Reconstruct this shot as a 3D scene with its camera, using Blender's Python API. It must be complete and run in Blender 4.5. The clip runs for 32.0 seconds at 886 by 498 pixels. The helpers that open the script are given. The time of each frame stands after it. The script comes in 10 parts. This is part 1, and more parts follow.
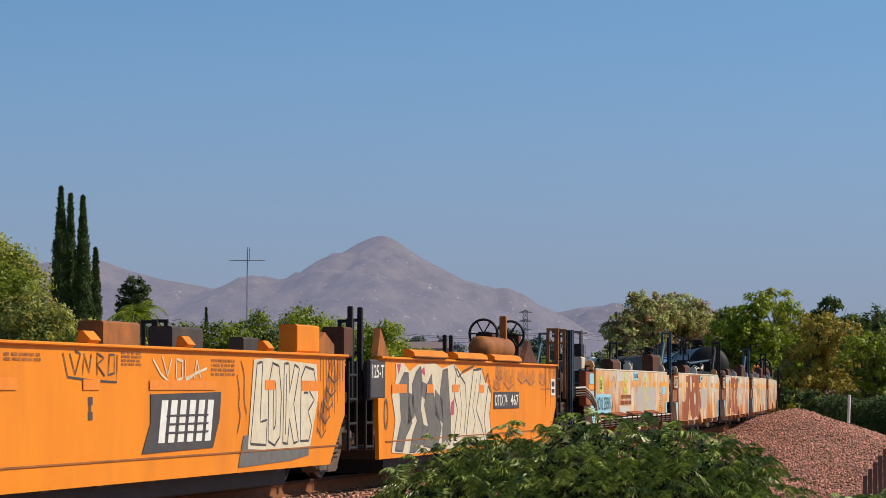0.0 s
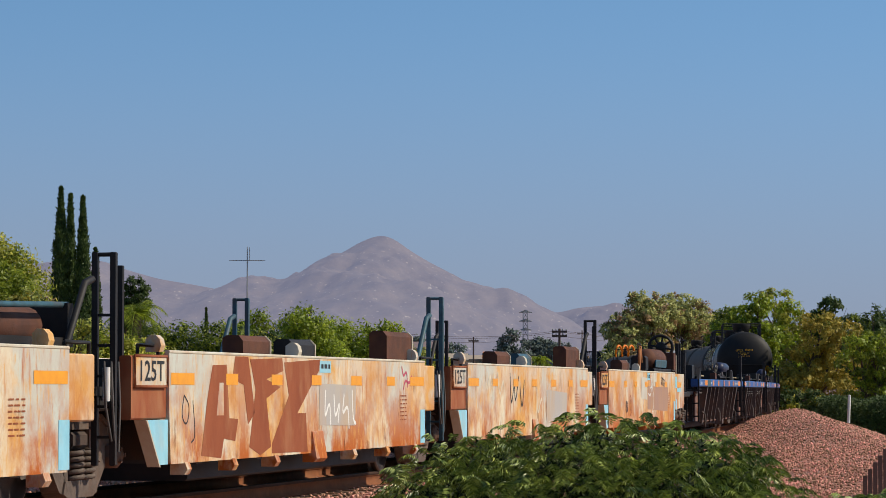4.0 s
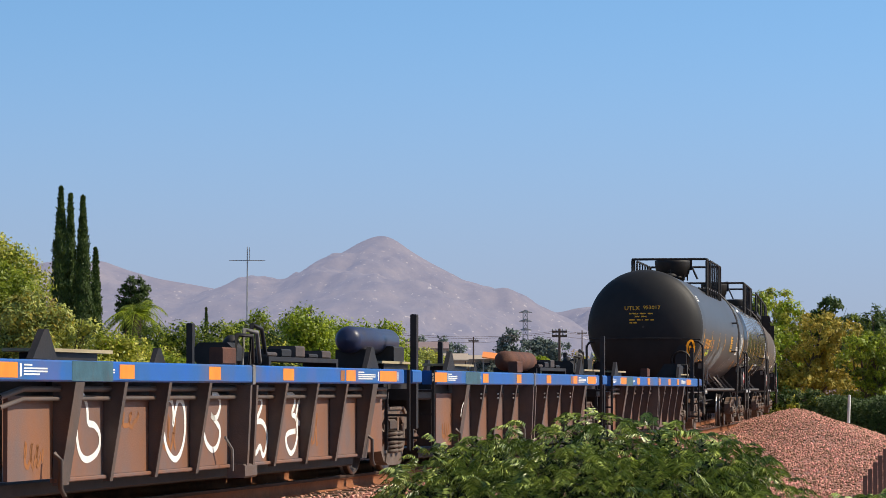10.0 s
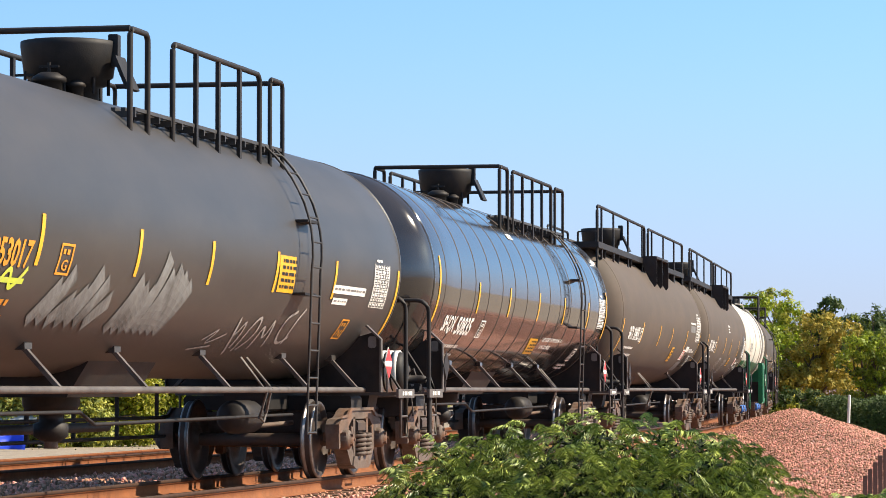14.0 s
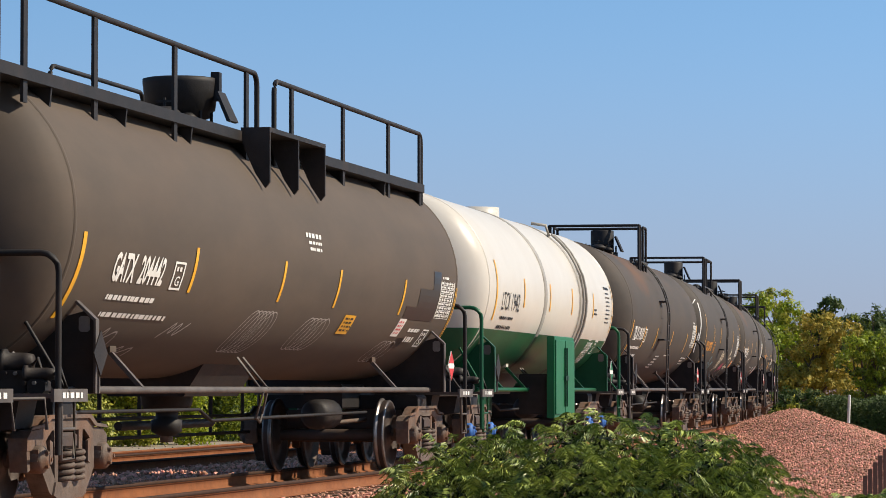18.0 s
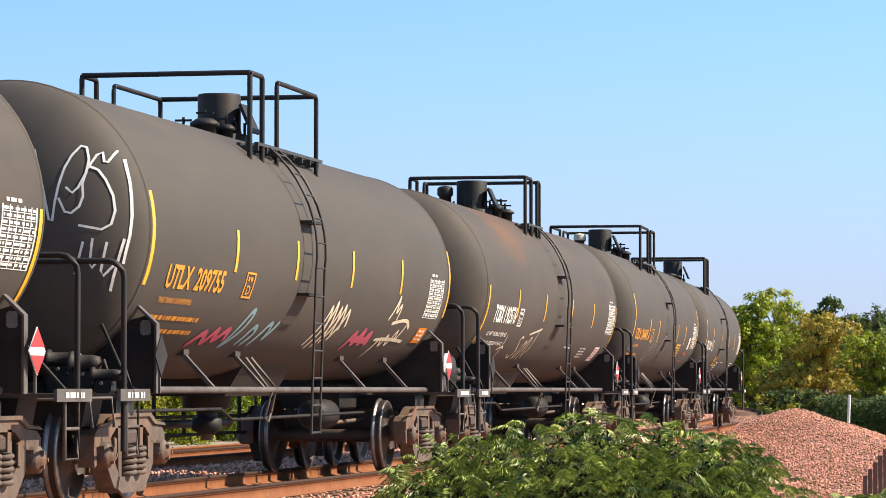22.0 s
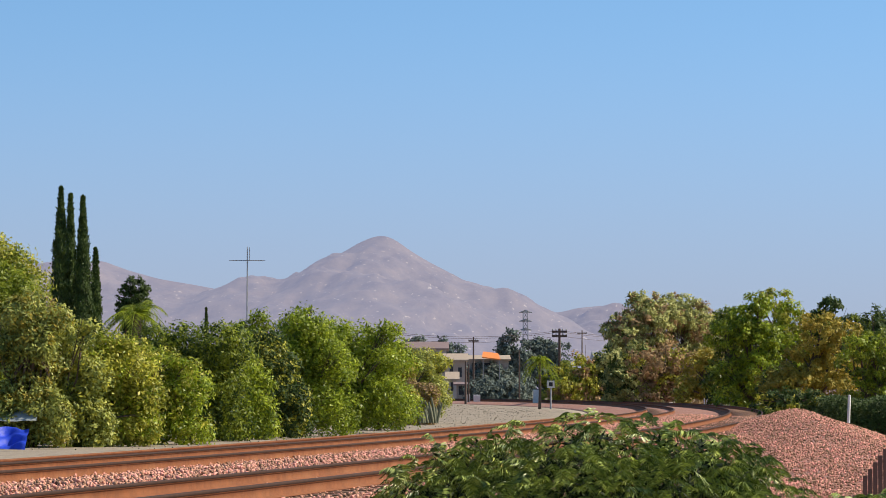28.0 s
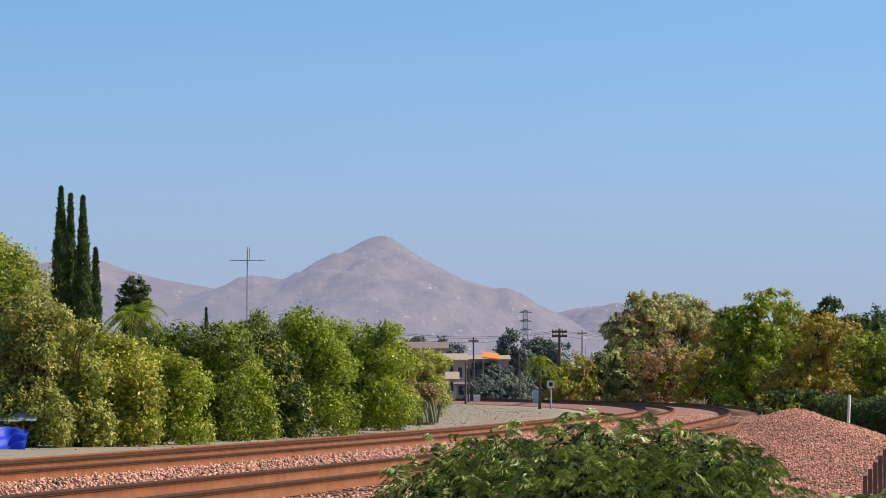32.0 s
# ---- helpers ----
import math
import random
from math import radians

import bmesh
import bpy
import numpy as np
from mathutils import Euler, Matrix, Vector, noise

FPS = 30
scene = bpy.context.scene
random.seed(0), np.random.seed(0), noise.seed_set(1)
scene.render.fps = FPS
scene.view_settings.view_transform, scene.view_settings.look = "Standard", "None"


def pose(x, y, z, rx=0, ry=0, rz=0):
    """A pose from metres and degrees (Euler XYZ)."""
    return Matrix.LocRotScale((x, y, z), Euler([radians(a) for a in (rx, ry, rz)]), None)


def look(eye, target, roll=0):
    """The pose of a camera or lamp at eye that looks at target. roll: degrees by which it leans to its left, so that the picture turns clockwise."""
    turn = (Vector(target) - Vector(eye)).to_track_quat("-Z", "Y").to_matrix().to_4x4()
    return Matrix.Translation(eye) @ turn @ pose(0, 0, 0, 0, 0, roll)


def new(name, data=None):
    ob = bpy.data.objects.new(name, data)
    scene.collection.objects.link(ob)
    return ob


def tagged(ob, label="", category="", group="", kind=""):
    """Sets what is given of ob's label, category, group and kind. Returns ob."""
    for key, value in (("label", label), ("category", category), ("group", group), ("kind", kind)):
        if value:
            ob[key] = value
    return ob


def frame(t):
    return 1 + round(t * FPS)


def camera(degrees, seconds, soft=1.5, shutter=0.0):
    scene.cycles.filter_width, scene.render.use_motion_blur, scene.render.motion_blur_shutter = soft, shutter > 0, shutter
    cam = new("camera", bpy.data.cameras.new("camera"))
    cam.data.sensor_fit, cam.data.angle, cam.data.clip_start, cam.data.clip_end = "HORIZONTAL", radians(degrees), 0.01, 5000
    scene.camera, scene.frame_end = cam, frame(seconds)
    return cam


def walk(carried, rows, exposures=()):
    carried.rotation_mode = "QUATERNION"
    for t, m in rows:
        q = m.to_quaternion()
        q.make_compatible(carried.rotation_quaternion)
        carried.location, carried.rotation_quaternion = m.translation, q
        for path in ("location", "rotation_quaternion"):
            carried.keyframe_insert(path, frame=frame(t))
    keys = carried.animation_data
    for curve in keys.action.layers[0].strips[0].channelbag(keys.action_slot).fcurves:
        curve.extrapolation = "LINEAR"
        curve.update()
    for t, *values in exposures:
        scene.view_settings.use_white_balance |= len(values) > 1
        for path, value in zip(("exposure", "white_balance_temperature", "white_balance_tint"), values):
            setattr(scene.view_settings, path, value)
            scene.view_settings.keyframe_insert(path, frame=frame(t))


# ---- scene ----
# ---- camera ----
cam = camera(15.297, 32.0, soft=0.6)
EYE_Z = 1.055
HOLD = pose(0, 0, EYE_Z, 90 + 2.437, 0, 0)
walk(cam, [(0.0, HOLD), (32.0, HOLD)],
     exposures=[(0.0, -0.17, 6500, 10), (4.0, -0.17, 6500, 10), (6.5, -0.02, 6500, 10), (7.0, 0.12, 6500, 10), (8.0, 0.25, 6500, 10), (9.0, 0.29, 6500, 10), (10.0, 0.29, 6500, 10), (11.0, 0.40, 6500, 10),
                (12.0, 0.5, 6600, 10), (13.0, 0.83, 6800, 11), (15.0, 0.88, 6850, 11), (17.5, 0.45, 6750, 11), (19.0, 0.0, 6750, 11), (20.0, 0.15, 6800, 11), (21.0, 0.62, 6800, 11),
                (22.0, 0.9, 6850, 11), (25.0, 0.85, 6850, 11), (26.5, 0.7, 6800, 11), (28.5, 0.3, 6600, 10), (32.0, 0.3, 6600, 10)])

# ---- sky and sun ----
SUN_TO = Vector((0.76, 0.06, 0.65)).normalized()
world = bpy.data.worlds.new("sky")
scene.world = world
world.use_nodes = True
wt = world.node_tree
sky = wt.nodes.new("ShaderNodeTexSky")
sky.sky_type, sky.sun_disc = "NISHITA", False
sky.sun_elevation = math.asin(SUN_TO.z)
sky.sun_rotation = math.atan2(SUN_TO.x, SUN_TO.y)
sky.altitude, sky.air_density, sky.dust_density, sky.ozone_density = 300, 1.0, 0.6, 2.5
# the clear sky a little above the horizon haze, so the low view keeps its blue
co = wt.nodes.new("ShaderNodeTexCoord")
lift = wt.nodes.new("ShaderNodeVectorMath")
lift.operation = "MULTIPLY_ADD"
lift.inputs[1].default_value, lift.inputs[2].default_value = (1, 1, 1.6), (0, 0, 0.14)
wt.links.new(co.outputs["Generated"], lift.inputs[0])
wt.links.new(lift.outputs[0], sky.inputs["Vector"])
tint = wt.nodes.new("ShaderNodeMix")
tint.data_type, tint.blend_type = "RGBA", "MULTIPLY"
tint.inputs["Factor"].default_value, tint.inputs["B"].default_value = 1.0, (0.82, 1.02, 1.04, 1)
wt.links.new(sky.outputs["Color"], tint.inputs["A"])
# violet-grey dust haze that thickens towards the horizon
sep = wt.nodes.new("ShaderNodeSeparateXYZ")
wt.links.new(co.outputs["Generated"], sep.inputs[0])
thick = wt.nodes.new("ShaderNodeMapRange")
thick.interpolation_type = "SMOOTHSTEP"
thick.inputs[1].default_value, thick.inputs[2].default_value, thick.inputs[3].default_value, thick.inputs[4].default_value = -0.02, 0.13, 0.95, 0.0
wt.links.new(sep.outputs["Z"], thick.inputs[0])
haze = wt.nodes.new("ShaderNodeMix")
haze.data_type = "RGBA"
haze.inputs["B"].default_value = (2.06, 2.12, 2.70, 1)
wt.links.new(thick.outputs[0], haze.inputs["Factor"])
wt.links.new(tint.outputs["Result"], haze.inputs["A"])
wt.links.new(haze.outputs["Result"], wt.nodes["Background"].inputs["Color"])
wt.nodes["Background"].inputs["Strength"].default_value = 0.15
sun = new("sun", bpy.data.lights.new("sun", "SUN"))
sun.data.energy, sun.data.angle, sun.data.color = 5.0, radians(0.55), (1.0, 0.90, 0.74)
sun.matrix_world = look(SUN_TO * 50, (0, 0, 0))

# ---- materials ----
def nodes_of(name):
    m = bpy.data.materials.new(name)
    m.use_nodes = True
    return m, m.node_tree, m.node_tree.nodes["Principled BSDF"]


def mat(name, a, b=None, scale=4.0, rough=0.7, metal=0.0, bump=0.1, bscale=60.0, third=None, tscale=0.8, tamount=0.5, stretch=(1, 1, 1), island=0.0, objrand=0.0, trans=0.0):
    """Two-scale procedural paint, stone or leaf."""
    m, nt, bs = nodes_of(name)
    N, L = nt.nodes, nt.links
    b = b or tuple(c * 0.75 for c in a)
    tc = N.new("ShaderNodeTexCoord")
    mp = N.new("ShaderNodeMapping")
    mp.inputs["Scale"].default_value = stretch
    L.new(tc.outputs["Object"], mp.inputs["Vector"])
    n1 = N.new("ShaderNodeTexNoise")
    n1.inputs["Scale"].default_value, n1.inputs["Detail"].default_value, n1.inputs["Roughness"].default_value = scale, 6, 0.65
    L.new(mp.outputs["Vector"], n1.inputs["Vector"])
    r1 = N.new("ShaderNodeMapRange")
    r1.inputs[1].default_value, r1.inputs[2].default_value = 0.35, 0.65
    L.new(n1.outputs["Fac"], r1.inputs[0])
    mx = N.new("ShaderNodeMix")
    mx.data_type = "RGBA"
    mx.inputs["A"].default_value, mx.inputs["B"].default_value = (*a, 1), (*b, 1)
    L.new(r1.outputs[0], mx.inputs["Factor"])
    col = mx.outputs["Result"]
    if third:
        n2 = N.new("ShaderNodeTexNoise")
        n2.inputs["Scale"].default_value, n2.inputs["Detail"].default_value = tscale, 8
        L.new(mp.outputs["Vector"], n2.inputs["Vector"])
        r2 = N.new("ShaderNodeMapRange")
        r2.inputs[1].default_value, r2.inputs[2].default_value, r2.inputs[4].default_value = 0.5, 0.72, tamount
        L.new(n2.outputs["Fac"], r2.inputs[0])
        m2 = N.new("ShaderNodeMix")
        m2.data_type = "RGBA"
        m2.inputs["B"].default_value = (*third, 1)
        L.new(r2.outputs[0], m2.inputs["Factor"])
        L.new(col, m2.inputs["A"])
        col = m2.outputs["Result"]
    if island or objrand:
        hs = N.new("ShaderNodeHueSaturation")
        rnd = N.new("ShaderNodeNewGeometry").outputs["Random Per Island"] if island else N.new("ShaderNodeObjectInfo").outputs["Random"]
        k = island or objrand
        rv = N.new("ShaderNodeMapRange")
        rv.inputs[3].default_value, rv.inputs[4].default_value = 1 - k, 1 + k
        L.new(rnd, rv.inputs[0])
        L.new(rv.outputs[0], hs.inputs["Value"])
        rh = N.new("ShaderNodeMapRange")
        rh.inputs[3].default_value, rh.inputs[4].default_value = 0.5 + 0.03 * k, 0.5 - 0.03 * k
        L.new(rnd, rh.inputs[0])
        L.new(rh.outputs[0], hs.inputs["Hue"])
        L.new(col, hs.inputs["Color"])
        col = hs.outputs["Color"]
    L.new(col, bs.inputs["Base Color"])
    bs.inputs["Roughness"].default_value, bs.inputs["Metallic"].default_value = rough, metal
    bs.inputs["Specular IOR Level"].default_value = 0.5 if rough < 0.3 or metal else 0.28
    if bump:
        n3 = N.new("ShaderNodeTexNoise")
        n3.inputs["Scale"].default_value, n3.inputs["Detail"].default_value = bscale, 4
        L.new(tc.outputs["Object"], n3.inputs["Vector"])
        bp = N.new("ShaderNodeBump")
        bp.inputs["Strength"].default_value, bp.inputs["Distance"].default_value = bump, 0.02
        L.new(n3.outputs["Fac"], bp.inputs["Height"])
        L.new(bp.outputs["Normal"], bs.inputs["Normal"])
    if trans:
        tr = N.new("ShaderNodeBsdfTranslucent")
        L.new(col, tr.inputs["Color"])
        ms = N.new("ShaderNodeMixShader")
        ms.inputs[0].default_value = trans
        L.new(bs.outputs[0], ms.inputs[1])
        L.new(tr.outputs[0], ms.inputs[2])
        L.new(ms.outputs[0], N["Material Output"].inputs["Surface"])
    return m


def rusty(name, pale, worn, rust, grey):
    """Old paint with rust blooms, run streaks and chalky grey patches."""
    m, nt, bs = nodes_of(name)
    N, L = nt.nodes, nt.links
    tc = N.new("ShaderNodeTexCoord")
    rnd = N.new("ShaderNodeObjectInfo")
    off = N.new("ShaderNodeVectorMath")
    off.operation = "ADD"
    sc = N.new("ShaderNodeVectorMath")
    sc.operation = "SCALE"
    sc.inputs[0].default_value = (17, 3, 0)
    L.new(rnd.outputs["Random"], sc.inputs["Scale"])
    L.new(tc.outputs["Object"], off.inputs[0])
    L.new(sc.outputs[0], off.inputs[1])

    def fac(scale, stretch, lo, hi, detail=7, top=1.0):
        mp = N.new("ShaderNodeMapping")
        mp.inputs["Scale"].default_value = stretch
        L.new(off.outputs[0], mp.inputs["Vector"])
        n = N.new("ShaderNodeTexNoise")
        n.inputs["Scale"].default_value, n.inputs["Detail"].default_value, n.inputs["Roughness"].default_value = scale, detail, 0.62
        L.new(mp.outputs[0], n.inputs["Vector"])
        r = N.new("ShaderNodeMapRange")
        r.inputs[1].default_value, r.inputs[2].default_value, r.inputs[4].default_value = lo, hi, top
        L.new(n.outputs["Fac"], r.inputs[0])
        return r.outputs[0]

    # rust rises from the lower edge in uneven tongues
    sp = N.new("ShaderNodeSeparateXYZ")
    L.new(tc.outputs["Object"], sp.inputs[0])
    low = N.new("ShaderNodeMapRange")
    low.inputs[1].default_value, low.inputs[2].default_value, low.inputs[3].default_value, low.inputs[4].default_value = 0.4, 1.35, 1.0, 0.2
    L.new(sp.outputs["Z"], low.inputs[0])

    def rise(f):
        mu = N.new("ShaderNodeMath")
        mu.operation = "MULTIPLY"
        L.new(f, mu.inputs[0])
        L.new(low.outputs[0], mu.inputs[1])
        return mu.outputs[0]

    col = None
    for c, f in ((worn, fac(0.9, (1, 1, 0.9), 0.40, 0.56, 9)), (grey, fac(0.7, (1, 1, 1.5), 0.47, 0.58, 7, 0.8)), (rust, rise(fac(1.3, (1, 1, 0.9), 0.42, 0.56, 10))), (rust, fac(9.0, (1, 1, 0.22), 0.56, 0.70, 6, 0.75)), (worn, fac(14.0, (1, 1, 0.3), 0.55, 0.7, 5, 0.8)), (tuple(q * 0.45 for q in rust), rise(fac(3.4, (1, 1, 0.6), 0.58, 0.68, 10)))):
        mx = N.new("ShaderNodeMix")
        mx.data_type = "RGBA"
        mx.inputs["B"].default_value = (*c, 1)
        if col is None:
            mx.inputs["A"].default_value = (*pale, 1)
        else:
            L.new(col, mx.inputs["A"])
        L.new(f, mx.inputs["Factor"])
        col = mx.outputs["Result"]
    L.new(col, bs.inputs["Base Color"])
    bs.inputs["Roughness"].default_value, bs.inputs["Specular IOR Level"].default_value = 0.75, 0.25
    bp = N.new("ShaderNodeBump")
    bp.inputs["Strength"].default_value, bp.inputs["Distance"].default_value = 0.25, 0.01
    L.new(fac(7, (1, 1, 0.5), 0.3, 0.7), bp.inputs["Height"])
    L.new(bp.outputs["Normal"], bs.inputs["Normal"])
    return m


# Bed colour is darker than the stones, painting in the shade of their gaps.
M_BALLAST = mat("pink_ballast", (0.36, 0.175, 0.12), (0.22, 0.10, 0.07), 18, 0.95, bump=0.6, bscale=25, third=(0.5, 0.42, 0.38), tscale=1.5, tamount=0.35)
M_STONE = mat("crushed_stone", (0.64, 0.34, 0.23), (0.42, 0.21, 0.14), 9, 0.95, bump=0.3, island=0.65)
M_GRAVEL = mat("grey_gravel", (0.36, 0.295, 0.215), (0.25, 0.20, 0.15), 5, 0.95, bump=0.6, bscale=30, third=(0.14, 0.12, 0.085), tscale=0.6, tamount=0.7)
M_EARTH = mat("dry_earth", (0.33, 0.26, 0.19), (0.24, 0.185, 0.135), 1.6, 0.95, bump=0.5, bscale=8, third=(0.15, 0.125, 0.085), tscale=0.35, tamount=0.7)
M_RAIL = mat("rusty_rail", (0.225, 0.078, 0.027), (0.155, 0.053, 0.019), 6, 0.85, bump=0.2, third=(0.27, 0.115, 0.046), tscale=1.2)
M_RAILTOP = mat("dark_brown_rail_head", (0.062, 0.030, 0.017), (0.042, 0.021, 0.013), 12, 0.85, bump=0)
M_TIE = mat("weathered_tie", (0.20, 0.12, 0.075), (0.12, 0.075, 0.05), 5, 0.95, bump=0.4, stretch=(8, 1, 8), objrand=0.3)
M_BLACK = mat("black_steel", (0.013, 0.012, 0.012), (0.022, 0.019, 0.018), 5, 0.6, bump=0.1, third=(0.055, 0.036, 0.026), tscale=2, tamount=0.4)
M_IRON = mat("rust_brown_cast_steel", (0.145, 0.108, 0.085), (0.085, 0.062, 0.05), 6, 0.7, bump=0.3, third=(0.24, 0.10, 0.042), tscale=1.6, tamount=0.7)
M_WHEEL = mat("oily_wheel_steel", (0.035, 0.028, 0.025), (0.07, 0.046, 0.036), 3, 0.5, 0.2, bump=0.1)
M_TREAD = mat("bright_wheel_tread", (0.26, 0.24, 0.23), (0.16, 0.14, 0.13), 9, 0.35, 0.8, bump=0)
M_LEAF = mat("green_leaf", (0.27, 0.32, 0.030), (0.11, 0.15, 0.015), 1.6, 0.42, bump=0, island=0.5, trans=0.45)
M_LEAF_B = mat("bright_green_leaf", (0.38, 0.45, 0.035), (0.17, 0.24, 0.018), 1.6, 0.42, bump=0, island=0.5, trans=0.45)
M_LEAF_O = mat("olive_leaf", (0.52, 0.50, 0.065), (0.26, 0.27, 0.035), 1.6, 0.45, bump=0, island=0.5, trans=0.42)
M_LEAF_D = mat("dark_leaf", (0.070, 0.11, 0.02), (0.042, 0.072, 0.014), 0.5, 0.6, bump=0, island=0.4, trans=0.3)
M_LEAF_Y = mat("yellowing_leaf", (0.36, 0.28, 0.035), (0.23, 0.20, 0.025), 0.5, 0.6, bump=0, island=0.35, trans=0.3)
M_LEAF_R = mat("reddish_dry_leaf", (0.40, 0.25, 0.12), (0.30, 0.21, 0.095), 0.5, 0.7, bump=0, island=0.35, trans=0.3)
M_LEAF_DD = mat("painted_shade_leaf", (0.022, 0.034, 0.008), (0.014, 0.022, 0.006), 0.5, 0.7, bump=0, island=0.4)
M_LEAF_F = mat("glossy_compound_leaf", (0.37, 0.44, 0.095), (0.055, 0.105, 0.024), 5.0, 0.36, bump=0, island=0.6, trans=0.06)
M_LEAF_S = mat("grey_olive_leaf", (0.47, 0.49, 0.115), (0.21, 0.245, 0.055), 2.0, 0.45, bump=0, island=0.6, trans=0.38)
M_LEAF_AU = mat("golden_leaf", (0.46, 0.34, 0.045), (0.30, 0.25, 0.035), 0.5, 0.6, bump=0, island=0.4, trans=0.25)
M_STRAW = mat("dry_straw", (0.50, 0.42, 0.24), (0.36, 0.30, 0.15), 3, 0.9, bump=0, island=0.4)
# Blue-grey air haze is mixed into this far-off leaf colour.
M_LEAF_H = mat("haze_tinted_leaf", (0.15, 0.18, 0.15), (0.10, 0.13, 0.11), 0.3, 0.8, bump=0, island=0.3, trans=0.2)
M_LEAF_G = mat("grey_green_leaf", (0.48, 0.48, 0.16), (0.33, 0.34, 0.115), 0.5, 0.6, bump=0, island=0.5, trans=0.4)
M_BARK = mat("grey_bark", (0.14, 0.10, 0.07), (0.09, 0.065, 0.045), 8, 0.95, bump=0.5, stretch=(1, 1, 0.2))

# ---- mesh tools ----
class Geo:
    """Collects vertices and faces of one mesh."""

    def __init__(self):
        self.v, self.f, self.s = [], [], []

    def add(self, verts, faces, smooth=False):
        o = len(self.v)
        self.v += [tuple(p) for p in verts]
        self.f += [tuple(i + o for i in q) for q in faces]
        self.s += [smooth] * len(faces)
        return self

    def box(self, x0, x1, y0, y1, z0, z1, c=0.0):
        if c <= 0:
            v = [(x, y, z) for x in (x0, x1) for y in (y0, y1) for z in (z0, z1)]
            return self.add(v, [(0, 1, 3, 2), (4, 6, 7, 5), (0, 4, 5, 1), (2, 3, 7, 6), (0, 2, 6, 4), (1, 5, 7, 3)])
        return self.prism([(y0 + c, z0), (y1 - c, z0), (y1, z0 + c), (y1, z1 - c), (y1 - c, z1), (y0 + c, z1), (y0, z1 - c), (y0, z0 + c)], x0, x1)

    def prism(self, yz, x0, x1):
        """A closed outline in y, z drawn out along x."""
        n = len(yz)
        v = [(x0, y, z) for y, z in yz] + [(x1, y, z) for y, z in yz]
        f = [(i, (i + 1) % n, n + (i + 1) % n, n + i) for i in range(n)]
        return self.add(v, f + [tuple(range(n - 1, -1, -1)), tuple(range(n, 2 * n))])

    def plate(self, xz, y0, y1):
        """A closed outline in x, z with a thickness along y."""
        n = len(xz)
        v = [(x, y0, z) for x, z in xz] + [(x, y1, z) for x, z in xz]
        f = [(i, (i + 1) % n, n + (i + 1) % n, n + i) for i in range(n)]
        return self.add(v, f + [tuple(range(n - 1, -1, -1)), tuple(range(n, 2 * n))])

    def tube(self, pts, r, n=6, closed=False):
        pts = [Vector(p) for p in pts]
        rings = []
        m = len(pts)
        for i, p in enumerate(pts):
            a, b = (pts[i - 1], pts[(i + 1) % m]) if closed else (pts[max(i - 1, 0)], pts[min(i + 1, m - 1)])
            d = (b - a).normalized()
            up = Vector((0, 0, 1)) if abs(d.z) < 0.9 else Vector((1, 0, 0))
            u = d.cross(up).normalized()
            w = u.cross(d)
            rr = r[i] if isinstance(r, (list, tuple)) else r
            rings.append([p + (u * math.cos(2 * math.pi * k / n) + w * math.sin(2 * math.pi * k / n)) * rr for k in range(n)])
        v = [q for ring in rings for q in ring]
        f = []
        for i in range(m if closed else m - 1):
            j = (i + 1) % m
            f += [(i * n + k, i * n + (k + 1) % n, j * n + (k + 1) % n, j * n + k) for k in range(n)]
        self.add(v, f, True)
        if not closed:
            self.add(rings[0], [tuple(range(n))])
            self.add(rings[-1], [tuple(range(n - 1, -1, -1))])
        return self

    def lathe(self, prof, n=32, axis="x", at=(0, 0, 0), smooth=True):
        """A profile of (along, radius) turned round an axis."""
        v = []
        for h, r in prof:
            for k in range(n):
                a = 2 * math.pi * k / n
                c, s = r * math.cos(a), r * math.sin(a)
                p = (h, c, s) if axis == "x" else (c, h, s) if axis == "y" else (c, s, h)
                v.append((p[0] + at[0], p[1] + at[1], p[2] + at[2]))
        f = [(i * n + k, i * n + (k + 1) % n, (i + 1) * n + (k + 1) % n, (i + 1) * n + k) for i in range(len(prof) - 1) for k in range(n)]
        return self.add(v, f, smooth)

    def cyl(self, p, q, r, n=12):
        return self.tube([p, q], r, n)

    def mesh(self, name, material):
        me = bpy.data.meshes.new(name)
        me.from_pydata(self.v, [], self.f)
        me.polygons.foreach_set("use_smooth", self.s)
        me.materials.append(material)
        me.update()
        return me


def part(name, geo, material, parent=None, label="", at=None):
    """One mesh object under a thing or under a part; geo may be a Geo or a ready mesh."""
    ob = new(name, geo.mesh(name, material) if isinstance(geo, Geo) else geo)
    if parent:
        ob.parent = parent
    if at:
        ob.location = at
    if name.endswith("_print"):
        ob["kind"] = "stuff"
    return tagged(ob, label) if label else ob


def thing(name, label, category, group="", m=None, kind=""):
    ob = tagged(new(name), label, category, group, kind)
    if m:
        ob.matrix_basis = m
    return ob


def bulk(name, v, f, material, parent=None):
    """A mesh from arrays."""
    me = bpy.data.meshes.new(name)
    v, f = np.asarray(v, np.float32), np.asarray(f, np.int32)
    me.vertices.add(len(v))
    me.vertices.foreach_set("co", v.ravel())
    k = f.shape[1]
    me.loops.add(f.size)
    me.loops.foreach_set("vertex_index", f.ravel())
    me.polygons.add(len(f))
    me.polygons.foreach_set("loop_start", np.arange(0, f.size, k, dtype=np.int32))
    me.update(calc_edges=True)
    me.materials.append(material)
    ob = new(name, me)
    if parent:
        ob.parent = parent
    return ob


